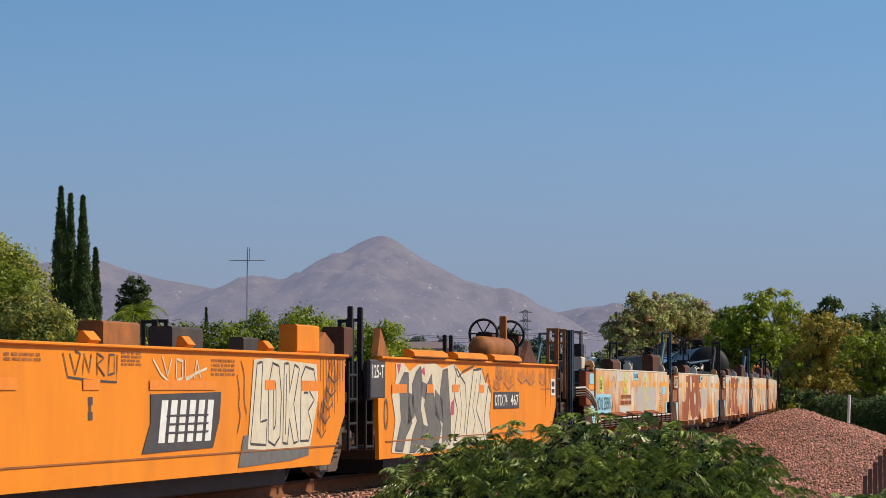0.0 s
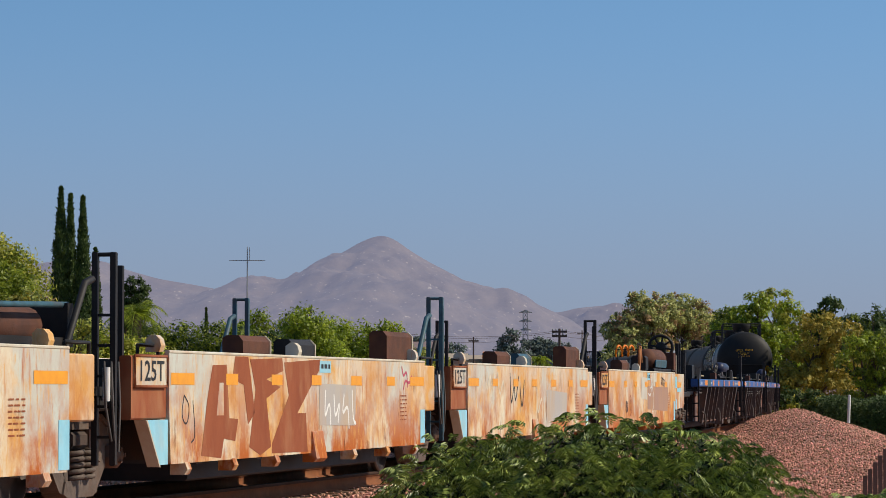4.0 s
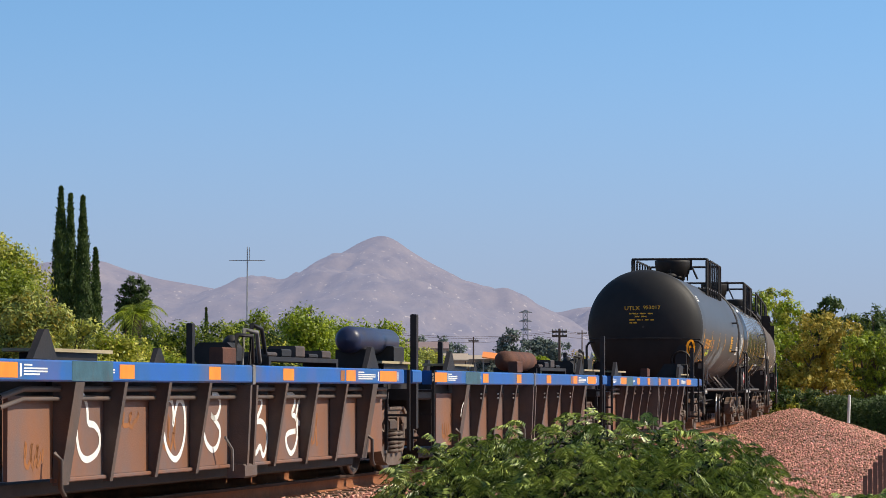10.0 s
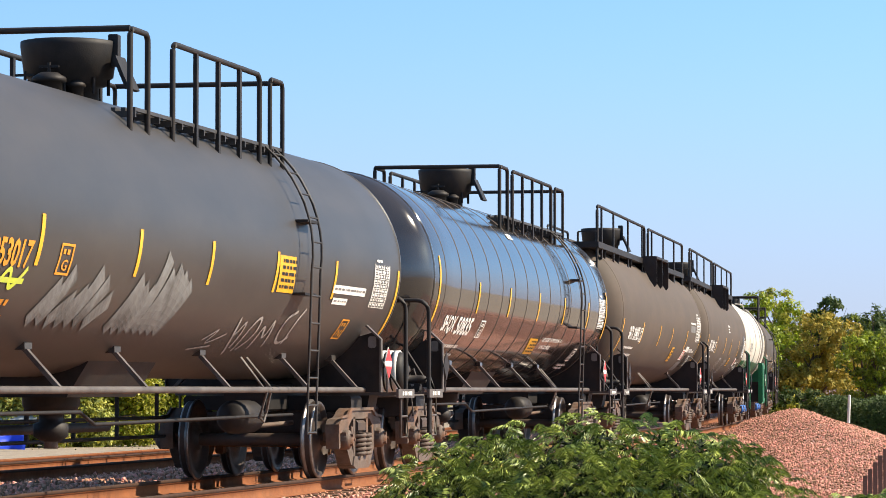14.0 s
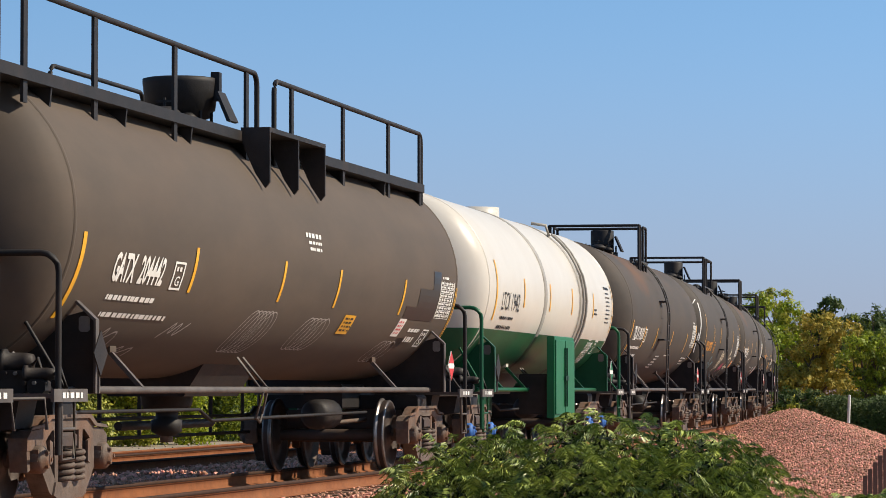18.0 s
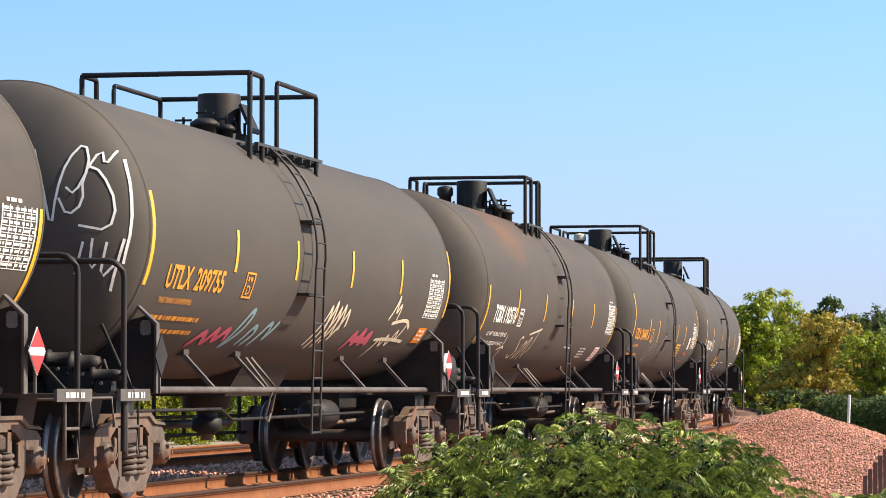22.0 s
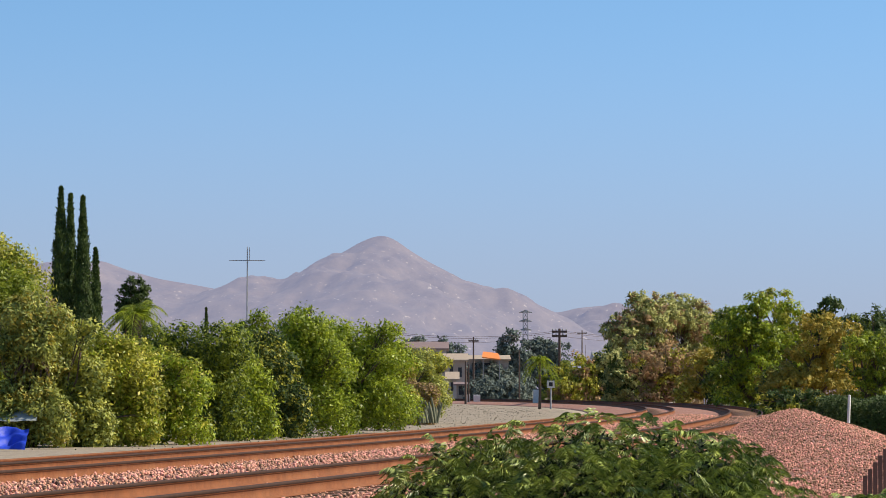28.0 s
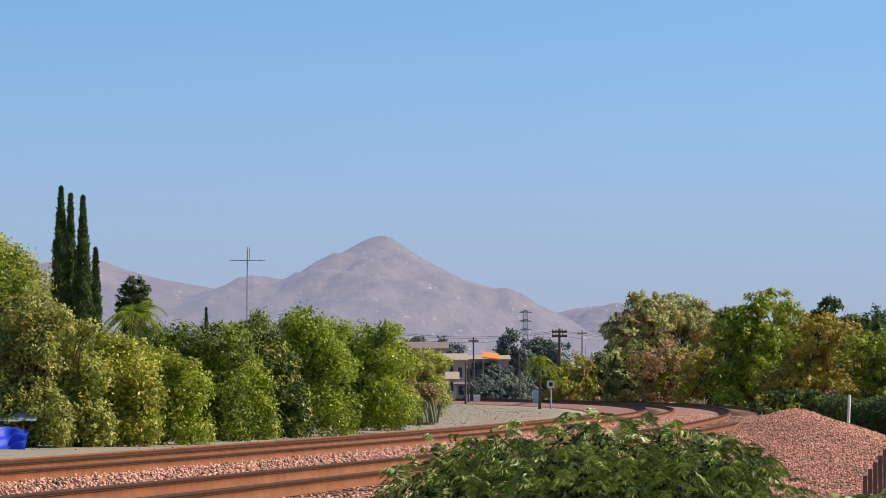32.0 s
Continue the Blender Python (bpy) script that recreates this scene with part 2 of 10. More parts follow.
# ---- the line of the railway ----
KNOT_S = [0, 60, 120, 180, 260, 400]
KNOT_K = [-1 / 941.26, -1 / 1388.8, -1 / 881.05, -1 / 689.45, -1 / 659.0, -1 / 658.3]
LINE_S = np.arange(-520, 560.5, 1.0)
_k = np.interp(LINE_S, KNOT_S, KNOT_K)
_t = np.concatenate([[0], np.cumsum((_k[1:] + _k[:-1]) / 2)])
LINE_T = _t - np.interp(0, LINE_S, _t) + radians(10.041)
_m = (LINE_T[1:] + LINE_T[:-1]) / 2
_x, _y = np.concatenate([[0], np.cumsum(np.sin(_m))]), np.concatenate([[0], np.cumsum(np.cos(_m))])
LINE_X, LINE_Y = _x - np.interp(0, LINE_S, _x) + 1.598, _y - np.interp(0, LINE_S, _y) + 60.0


def line(s, u=0.0):
    """Place on the ground plan, s along the near track and u to its far side, and the heading."""
    t = np.interp(s, LINE_S, LINE_T)
    return np.interp(s, LINE_S, LINE_X) - u * np.cos(t), np.interp(s, LINE_S, LINE_Y) + u * np.sin(t), t


def far_offset(s):
    k = np.clip((np.asarray(s, float) - 30) / 90, 0, 1)
    return 4.85 - 0.5 * k * k * (3 - 2 * k)


def side_of(x, y):
    """(s, u) of points on the plan."""
    x, y = np.asarray(x, float), np.asarray(y, float)
    best = np.full(x.shape, 1e18)
    idx = np.zeros(x.shape, int)
    for i in range(0, len(LINE_S), 4):
        d = (x - LINE_X[i]) ** 2 + (y - LINE_Y[i]) ** 2
        m = d < best
        best[m], idx[m] = d[m], i
    t = LINE_T[idx]
    dx, dy = x - LINE_X[idx], y - LINE_Y[idx]
    return LINE_S[idx] + dx * np.sin(t) + dy * np.cos(t), -dx * np.cos(t) + dy * np.sin(t)


def train_s(t):
    """How far along the line the train's origin stands at t seconds."""
    a = (t - 14.0) / 14.0
    return 203.431 - 193.664 * a + 15.881 * a ** 2 + 5.273 * a ** 3 - 4.880 * a ** 4

# ---- ground ----
HEAP = [(11.6, 116, -0.2), (11.1, 108, 0.28), (10.6, 100, 0.42), (9.7, 84, 0.22), (9.0, 70, -0.1), (8.6, 56, -0.55), (8.3, 44, -0.8)]


def heap_z(x, y):
    hx = np.interp(y, [p[1] for p in HEAP][::-1], [p[0] for p in HEAP][::-1])
    hz = np.interp(y, [p[1] for p in HEAP][::-1], [p[2] for p in HEAP][::-1])
    d = np.abs(x - hx) / 3.3
    fall = 1 - np.sqrt(d * d + 0.012) + 0.11
    return np.where((y > 40) & (y < 118), -0.85 + (hz + 0.85) * np.clip(fall, 0, 1), -2.0)


gx = np.unique(np.concatenate([np.linspace(-60, 60, 121), -60 - np.geomspace(4, 4600, 22), 60 + np.geomspace(4, 4600, 22)]))
gy = np.unique(np.concatenate([np.linspace(-60, 320, 191), -60 - np.geomspace(4, 1500, 14), 320 + np.geomspace(4, 4400, 26)]))
GX, GY = np.meshgrid(gx, gy)
gs, gu = side_of(GX.ravel(), GY.ravel())
gu = gu.reshape(GX.shape)
GZ = np.where(gu > 5, -0.5, -0.95) + 0.05 * np.sin(GX * 0.7) * np.cos(GY * 0.31)
GZ = np.where((gu > -4) & (gu <= 9), -1.0, GZ)
n_x, n_y = len(gx), len(gy)
ii = np.arange(n_x * n_y).reshape(n_y, n_x)
quads = np.stack([ii[:-1, :-1], ii[:-1, 1:], ii[1:, 1:], ii[1:, :-1]], -1).reshape(-1, 4)
tagged(bulk("ground", np.stack([GX, GY, GZ], -1).reshape(-1, 3), quads, M_EARTH), "dry brown earth with sparse weeds around the railway", "ground", kind="structure")


def sweep(name, section, s0, s1, ds, material, base=None, closed=True):
    """A cross-section of (u, z) swept along the line."""
    S = np.arange(s0, s1 + 1e-6, ds)
    off = base(S) if base else np.zeros(len(S))
    sec = np.array(section, float)
    n, m = len(sec), len(S)
    V = np.zeros((m, n, 3))
    for j, (u, z) in enumerate(sec):
        X, Y, _ = line(S, u + off)
        V[:, j] = np.stack([X, Y, np.full(m, z)], -1)
    k = np.arange(m * n).reshape(m, n)
    nxt = np.roll(k, -1, 1) if closed else k[:, 1:]
    cur = k if closed else k[:, :-1]
    f = np.stack([cur[:-1], nxt[:-1], nxt[1:], cur[1:]], -1).reshape(-1, 4)
    return bulk(name, V.reshape(-1, 3), f, material)


# ballast bed under both tracks, gravel path behind
bed = sweep("track_bed", [(-4.4, -1.2), (-3.9, -0.98), (-2.0, -0.24), (-1.4, -0.205), (0, -0.215), (1.35, -0.205), (2.0, -0.14), (2.9, -0.115), (3.5, -0.17), (7.0, -0.20), (7.9, -0.36), (8.6, -0.45), (8.6, -1.2)], -500, 460, 4, M_BALLAST)
tagged(bed, "bed of pink crushed stone ballast under two tracks", "ballast", kind="structure")
path = sweep("gravel_path", [(8.4, -1.1), (8.4, -0.44), (9.6, -0.40), (12.5, -0.46), (45, -0.43), (46, -1.1)], -120, 460, 4, M_GRAVEL)
tagged(path, "pale beige gravel path beside the tracks", "path", kind="structure")
hx_, hy_ = np.meshgrid(np.linspace(4.2, 15.5, 80), np.linspace(40.5, 117.5, 200))
hz_ = heap_z(hx_, hy_) + np.array([noise.noise((a * 0.9, b * 0.5, 0)) for a, b in zip(hx_.ravel(), hy_.ravel())]).reshape(hx_.shape) * 0.10
k_ = np.arange(hx_.size).reshape(hx_.shape)
heap = bulk("ballast_heap", np.stack([hx_, hy_, hz_], -1).reshape(-1, 3), np.stack([k_[:-1, :-1], k_[:-1, 1:], k_[1:, 1:], k_[1:, :-1]], -1).reshape(-1, 4), M_BALLAST)
tagged(heap, "long heap of pink crushed stone beside the track", "stone heap", kind="structure")

# rails
RAIL = [(-0.075, -0.172), (0.075, -0.172), (0.075, -0.16), (0.012, -0.14), (0.010, -0.05), (0.036, -0.035), (0.036, -0.006), (-0.036, -0.006), (-0.036, -0.035), (-0.010, -0.05), (-0.012, -0.14), (-0.075, -0.16)]
HEADTOP = [(-0.038, -0.037), (0.038, -0.037), (0.038, -0.006), (0.034, -0.001), (0.026, 0.0), (-0.026, 0.0), (-0.034, -0.001), (-0.038, -0.006)]
for base, s0, label in ((None, -500, "near running"), (far_offset, -200, "far running")):
    for u in (-0.7535, 0.7535):
        r = sweep("rail", [(u + a, b) for a, b in RAIL], s0, 460, 2, M_RAIL, base)
        tagged(r, "rust-brown steel running rail on ties", "rail", "rails", "structure")
        h = sweep("rail_head", [(u + a, b) for a, b in HEADTOP], s0, 460, 2, M_RAILTOP, base)
        h.parent = r

# a spare rail that lies beside the far track
spare = sweep("stored_rail", [(a + 2.42, b - 0.06) for a, b in RAIL], -40, 90, 2, M_RAIL, far_offset)
tagged(spare, "spare rusty rail lying beside the far track", "rail", "rails", "structure")

# mountain backdrop
def ridge(pts, d):
    """Skyline heights from (bearing in hundredths of radian, rise in thousandths) at distance d."""
    return [(b * 0.01 * d, h * 0.001 * d) for b, h in pts]


M_HILL, _nt, _bs = nodes_of("rock_slope_haze_glow")
_N, _L = _nt.nodes, _nt.links
_tc = _N.new("ShaderNodeTexCoord")
_n = _N.new("ShaderNodeTexNoise")
_n.inputs["Scale"].default_value, _n.inputs["Detail"].default_value, _n.inputs["Roughness"].default_value = 0.022, 12, 0.85
_mp = _N.new("ShaderNodeMapping")
_mp.inputs["Scale"].default_value = (1, 0.16, 1)
_L.new(_tc.outputs["Object"], _mp.inputs["Vector"])
_L.new(_mp.outputs[0], _n.inputs["Vector"])
_r = _N.new("ShaderNodeValToRGB")
_r.color_ramp.elements[0].position, _r.color_ramp.elements[0].color = 0.38, (0.045, 0.036, 0.033, 1)
_r.color_ramp.elements[1].position, _r.color_ramp.elements[1].color = 0.62, (0.115, 0.088, 0.066, 1)
_r.color_ramp.elements.new(0.72).color = (0.22, 0.18, 0.14, 1)
_L.new(_n.outputs["Fac"], _r.inputs["Fac"])
_n2 = _N.new("ShaderNodeTexNoise")
_n2.inputs["Scale"].default_value, _n2.inputs["Detail"].default_value = 0.21, 3
_L.new(_mp.outputs[0], _n2.inputs["Vector"])
_r2 = _N.new("ShaderNodeMapRange")
_r2.inputs[1].default_value, _r2.inputs[2].default_value = 0.655, 0.72
_L.new(_n2.outputs["Fac"], _r2.inputs[0])
_mx = _N.new("ShaderNodeMix")
_mx.data_type = "RGBA"
_mx.inputs["B"].default_value = (0.25, 0.21, 0.165, 1)
_L.new(_r2.outputs[0], _mx.inputs["Factor"])
_L.new(_r.outputs["Color"], _mx.inputs["A"])
_L.new(_mx.outputs["Result"], _bs.inputs["Base Color"])
_bs.inputs["Roughness"].default_value = 1.0
# Violet-blue glow put into the rock stands in for air haze.
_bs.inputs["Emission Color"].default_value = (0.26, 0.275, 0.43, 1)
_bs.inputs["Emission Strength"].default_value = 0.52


def hill(name, pts, y0, depth, seed, label):
    """A rocky ridge with spurs; the crest follows pts of (x, height) at y0."""
    xs = np.linspace(pts[0][0], pts[-1][0], 240)
    crest = np.interp(xs, [p[0] for p in pts], [p[1] for p in pts])
    ker = np.ones(5) / 5
    crest = np.convolve(np.pad(crest, 2, "edge"), ker, "valid")
    v = np.linspace(0, 1, 90)
    V = []
    for j, k in enumerate(v):
        for x, c in zip(xs, crest):
            e = 1 - k
            f = e ** 0.9
            sp = noise.fractal((x * 0.004 + seed, k * 1.6, seed), 0.9, 2.0, 6)
            sp2 = noise.fractal((x * 0.02 + seed, k * 6.0, 3.0), 0.8, 2.0, 5)
            h = c * f + (sp * 0.30 + sp2 * 0.04) * c * min(1, k * 5) * (1 - k * 0.6)
            V.append((x + sp * 60 * k, y0 - depth * k + sp * 30 * k, max(h, -3 - 5 * k)))
    n = len(xs)
    k = np.arange(len(V)).reshape(len(v), n)
    f = np.stack([k[:-1, :-1], k[1:, :-1], k[1:, 1:], k[:-1, 1:]], -1).reshape(-1, 4)
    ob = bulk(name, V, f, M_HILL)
    ob.data.polygons.foreach_set("use_smooth", [True] * len(f))
    tagged(ob, label, "mountain", kind="structure")


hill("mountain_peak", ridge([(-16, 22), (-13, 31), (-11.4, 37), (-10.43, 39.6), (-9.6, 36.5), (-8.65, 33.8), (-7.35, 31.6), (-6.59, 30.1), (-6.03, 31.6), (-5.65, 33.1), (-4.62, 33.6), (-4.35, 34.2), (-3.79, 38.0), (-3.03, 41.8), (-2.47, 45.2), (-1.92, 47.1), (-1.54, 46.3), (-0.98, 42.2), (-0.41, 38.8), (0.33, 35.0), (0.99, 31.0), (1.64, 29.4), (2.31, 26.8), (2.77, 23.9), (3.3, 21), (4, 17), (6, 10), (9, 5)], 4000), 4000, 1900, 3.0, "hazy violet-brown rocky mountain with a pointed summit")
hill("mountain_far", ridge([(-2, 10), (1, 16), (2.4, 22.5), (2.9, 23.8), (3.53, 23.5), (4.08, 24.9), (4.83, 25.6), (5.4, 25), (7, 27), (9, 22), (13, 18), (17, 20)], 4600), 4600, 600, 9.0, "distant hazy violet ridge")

# ---- train: paints ----
TRAIN = []
M_TANK = mat("grey_black_tank_paint", (0.057, 0.049, 0.042), (0.070, 0.057, 0.047), 1.6, 0.72, bump=0.05, bscale=3, third=(0.105, 0.082, 0.062), tscale=0.45, tamount=0.6, stretch=(0.35, 1, 1))
M_TANK_K = mat("dull_black_tank_paint", (0.042, 0.039, 0.037), (0.058, 0.052, 0.047), 1.6, 0.42, bump=0.05, bscale=3, third=(0.085, 0.065, 0.05), tscale=0.45, tamount=0.6, stretch=(0.35, 1, 1))
M_TANK_B = mat("brown_black_tank_paint", (0.074, 0.057, 0.044), (0.094, 0.070, 0.052), 1.6, 0.72, bump=0.05, bscale=3, third=(0.12, 0.078, 0.052), tscale=0.45, tamount=0.7, stretch=(0.35, 1, 1))
M_TANK_G = mat("glossy_black_tank_paint", (0.024, 0.021, 0.020), (0.034, 0.028, 0.025), 1.2, 0.09, bump=0.02, bscale=2, third=(0.06, 0.035, 0.026), tscale=0.4, tamount=0.5, stretch=(0.35, 1, 1))
M_TANK_G.node_tree.nodes["Principled BSDF"].inputs["Specular IOR Level"].default_value = 1.0
M_TANK_R = mat("rust_stained_tank_paint", (0.056, 0.047, 0.040), (0.074, 0.058, 0.046), 1.6, 0.72, bump=0.05, bscale=3, third=(0.17, 0.072, 0.028), tscale=0.55, tamount=0.7, stretch=(0.35, 1, 1))
M_WHITE = mat("white_tank_enamel", (0.60, 0.565, 0.50), (0.56, 0.525, 0.46), 1.2, 0.35, bump=0.03, third=(0.5, 0.44, 0.36), tscale=0.7, tamount=0.35)
M_HEAD = mat("near_black_tank_head", (0.010, 0.009, 0.009), (0.016, 0.014, 0.013), 2, 0.6, bump=0.05)
M_GREEN = mat("green_enamel", (0.008, 0.105, 0.042), (0.007, 0.078, 0.032), 2, 0.4, bump=0.05, third=(0.022, 0.06, 0.03), tscale=1.2, tamount=0.5)
# Green enamel again, with shade put into the colour.
M_GREEN_D = mat("painted_shade_green_enamel", (0.004, 0.045, 0.020), (0.004, 0.036, 0.016), 2, 0.45, bump=0.05)
M_GREEN_L = mat("bright_green_cabinet_paint", (0.010, 0.15, 0.055), (0.009, 0.12, 0.046), 2, 0.45, bump=0.05)
M_BAND = mat("grey_band_steel", (0.36, 0.34, 0.30), (0.26, 0.24, 0.21), 4, 0.5, bump=0.1)
M_ORANGE = mat("orange_car_paint", (0.80, 0.25, 0.006), (0.74, 0.215, 0.005), 1.5, 0.6, bump=0.05, third=(0.48, 0.14, 0.02), tscale=1.1, tamount=0.55, stretch=(1, 1, 0.35))
M_ORANGE_D = mat("dirty_orange_steel", (0.40, 0.14, 0.03), (0.24, 0.09, 0.03), 3, 0.65, bump=0.2, third=(0.12, 0.07, 0.04), tscale=2)
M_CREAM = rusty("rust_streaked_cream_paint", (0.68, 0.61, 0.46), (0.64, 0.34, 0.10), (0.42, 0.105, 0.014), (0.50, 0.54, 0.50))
M_CREAM_T = mat("pale_chalky_paint", (0.62, 0.58, 0.48), (0.52, 0.46, 0.35), 3, 0.7, bump=0.1, third=(0.42, 0.22, 0.10), tscale=2.0, tamount=0.7, stretch=(1, 1, 0.4))
M_PRIMER = mat("brown_red_primer", (0.24, 0.060, 0.022), (0.30, 0.085, 0.032), 2.5, 0.8, bump=0.1, third=(0.42, 0.21, 0.10), tscale=3.0, tamount=0.45, stretch=(1, 1, 0.6))
M_PANEL = mat("weathered_brown_panel", (0.20, 0.088, 0.046), (0.125, 0.100, 0.098), 0.9, 0.55, bump=0.15, third=(0.26, 0.10, 0.036), tscale=0.8, tamount=0.8, stretch=(1, 1, 0.8))
M_RIB = mat("grey_brown_rib_steel", (0.105, 0.078, 0.066), (0.072, 0.058, 0.053), 3, 0.55, bump=0.15, third=(0.15, 0.08, 0.045), tscale=2, tamount=0.5)
M_STENCIL = mat("faded_orange_stencil", (0.30, 0.115, 0.035), (0.20, 0.085, 0.035), 5, 0.7, bump=0)
M_PLANK = mat("weathered_timber_plank", (0.40, 0.33, 0.20), (0.28, 0.22, 0.13), 4, 0.85, bump=0.3, stretch=(0.1, 2, 2))
M_PANEL_D = mat("dark_brown_steel", (0.075, 0.055, 0.046), (0.05, 0.04, 0.036), 3, 0.6, bump=0.15, third=(0.14, 0.075, 0.04), tscale=2)
M_BLUE = mat("blue_chord_paint", (0.010, 0.10, 0.40), (0.02, 0.10, 0.28), 1.2, 0.45, bump=0.05, third=(0.13, 0.09, 0.11), tscale=1.0, tamount=0.6)
M_SKYBLUE = mat("light_blue_patch_paint", (0.30, 0.60, 0.72), (0.24, 0.52, 0.64), 5, 0.6, bump=0.05, third=(0.5, 0.45, 0.36), tscale=3, tamount=0.3)
M_YELLOW = mat("yellow_reflective_tape", (0.80, 0.42, 0.03), (0.70, 0.34, 0.02), 6, 0.4, bump=0)
M_AMBER = mat("orange_reflective_tape", (0.85, 0.36, 0.015), (0.78, 0.30, 0.015), 6, 0.4, bump=0)
M_TAPE = mat("deep_orange_tape", (0.82, 0.25, 0.012), (0.74, 0.20, 0.012), 6, 0.4, bump=0)
M_LETTER = mat("white_lettering_paint", (0.78, 0.77, 0.73), (0.66, 0.64, 0.60), 8, 0.6, bump=0)
M_LETTER_O = mat("orange_lettering_paint", (0.72, 0.30, 0.03), (0.6, 0.24, 0.03), 8, 0.6, bump=0)
M_LETTER_K = mat("black_lettering_paint", (0.015, 0.015, 0.018), (0.03, 0.03, 0.03), 8, 0.6, bump=0)
M_SPRAY = mat("white_spray_paint", (0.66, 0.58, 0.44), (0.56, 0.48, 0.35), 7, 0.7, bump=0)
M_SPRAY_G = mat("dark_grey_spray_paint", (0.12, 0.11, 0.105), (0.16, 0.15, 0.14), 6, 0.7, bump=0)
M_SPRAY_P = mat("pink_spray_paint", (0.5, 0.08, 0.13), (0.4, 0.08, 0.12), 6, 0.7, bump=0)
M_SPRAY_L = mat("lime_spray_paint", (0.55, 0.62, 0.05), (0.45, 0.5, 0.1), 6, 0.7, bump=0)
M_RED = mat("red_placard", (0.62, 0.05, 0.05), (0.5, 0.04, 0.04), 6, 0.5, bump=0)
M_LOGO = mat("charcoal_panel_paint", (0.055, 0.05, 0.052), (0.08, 0.07, 0.07), 3, 0.6, bump=0)
M_GREYSTEEL = mat("grey_painted_steel", (0.19, 0.18, 0.17), (0.13, 0.12, 0.11), 4, 0.5, bump=0.1)
M_SILL = mat("dusty_brown_pipe", (0.125, 0.11, 0.10), (0.07, 0.06, 0.055), 3, 0.6, bump=0.1)
M_CAPBLUE = mat("blue_bearing_cap_paint", (0.04, 0.16, 0.5), (0.03, 0.1, 0.3), 6, 0.5, bump=0)

M_GREYPATCH = mat("grey_lilac_cover_paint", (0.40, 0.38, 0.37), (0.45, 0.40, 0.34), 3, 0.75, bump=0.1, third=(0.50, 0.30, 0.14), tscale=2.2, tamount=0.7, stretch=(1, 1, 0.5))
M_MAUVE = mat("mauve_cover_paint", (0.34, 0.21, 0.17), (0.40, 0.24, 0.16), 3, 0.75, bump=0.1, third=(0.46, 0.25, 0.10), tscale=2.2, tamount=0.7, stretch=(1, 1, 0.5))
M_PALEGREY = mat("pale_grey_cover_paint", (0.50, 0.50, 0.46), (0.55, 0.50, 0.41), 3, 0.75, bump=0.1, third=(0.52, 0.36, 0.2), tscale=2.0, tamount=0.6, stretch=(1, 1, 0.5))
M_TEAL = mat("teal_guide_paint", (0.045, 0.12, 0.16), (0.03, 0.07, 0.09), 4, 0.5, bump=0.1, third=(0.10, 0.06, 0.04), tscale=3)
M_NAVY = mat("navy_reservoir_paint", (0.02, 0.028, 0.07), (0.03, 0.03, 0.05), 3, 0.4, bump=0.05)
M_RUSTBOX = mat("rust_red_pedestal", (0.11, 0.042, 0.024), (0.07, 0.03, 0.02), 4, 0.8, bump=0.2, third=(0.18, 0.07, 0.03), tscale=3)

# ---- train: trucks ----
def wheel_mesh():
    """A forged wheel with dark plate and tread and bright worn rim edges."""
    g = Geo()
    g.lathe([(-0.075, 0.0), (-0.075, 0.11), (-0.05, 0.13), (-0.01, 0.25), (-0.02, 0.37), (-0.06, 0.395), (-0.06, 0.432)], 36, "y")
    g.lathe([(0.07, 0.470), (0.075, 0.40), (0.02, 0.38), (0.03, 0.25), (0.05, 0.14), (0.09, 0.12), (0.09, 0.0)], 36, "y")
    g.lathe([(-0.035, 0.457), (0.02, 0.457)], 36, "y")
    k = len(g.f)
    g.lathe([(-0.06, 0.432), (-0.058, 0.447), (-0.048, 0.457), (-0.035, 0.457)], 36, "y")
    g.lathe([(0.02, 0.457), (0.035, 0.465), (0.045, 0.484), (0.06, 0.484), (0.07, 0.470)], 36, "y")
    me = g.mesh("wheel", M_WHEEL)
    me.materials.append(M_TREAD)
    me.polygons.foreach_set("material_index", [0] * k + [1] * (len(g.f) - k))
    return me


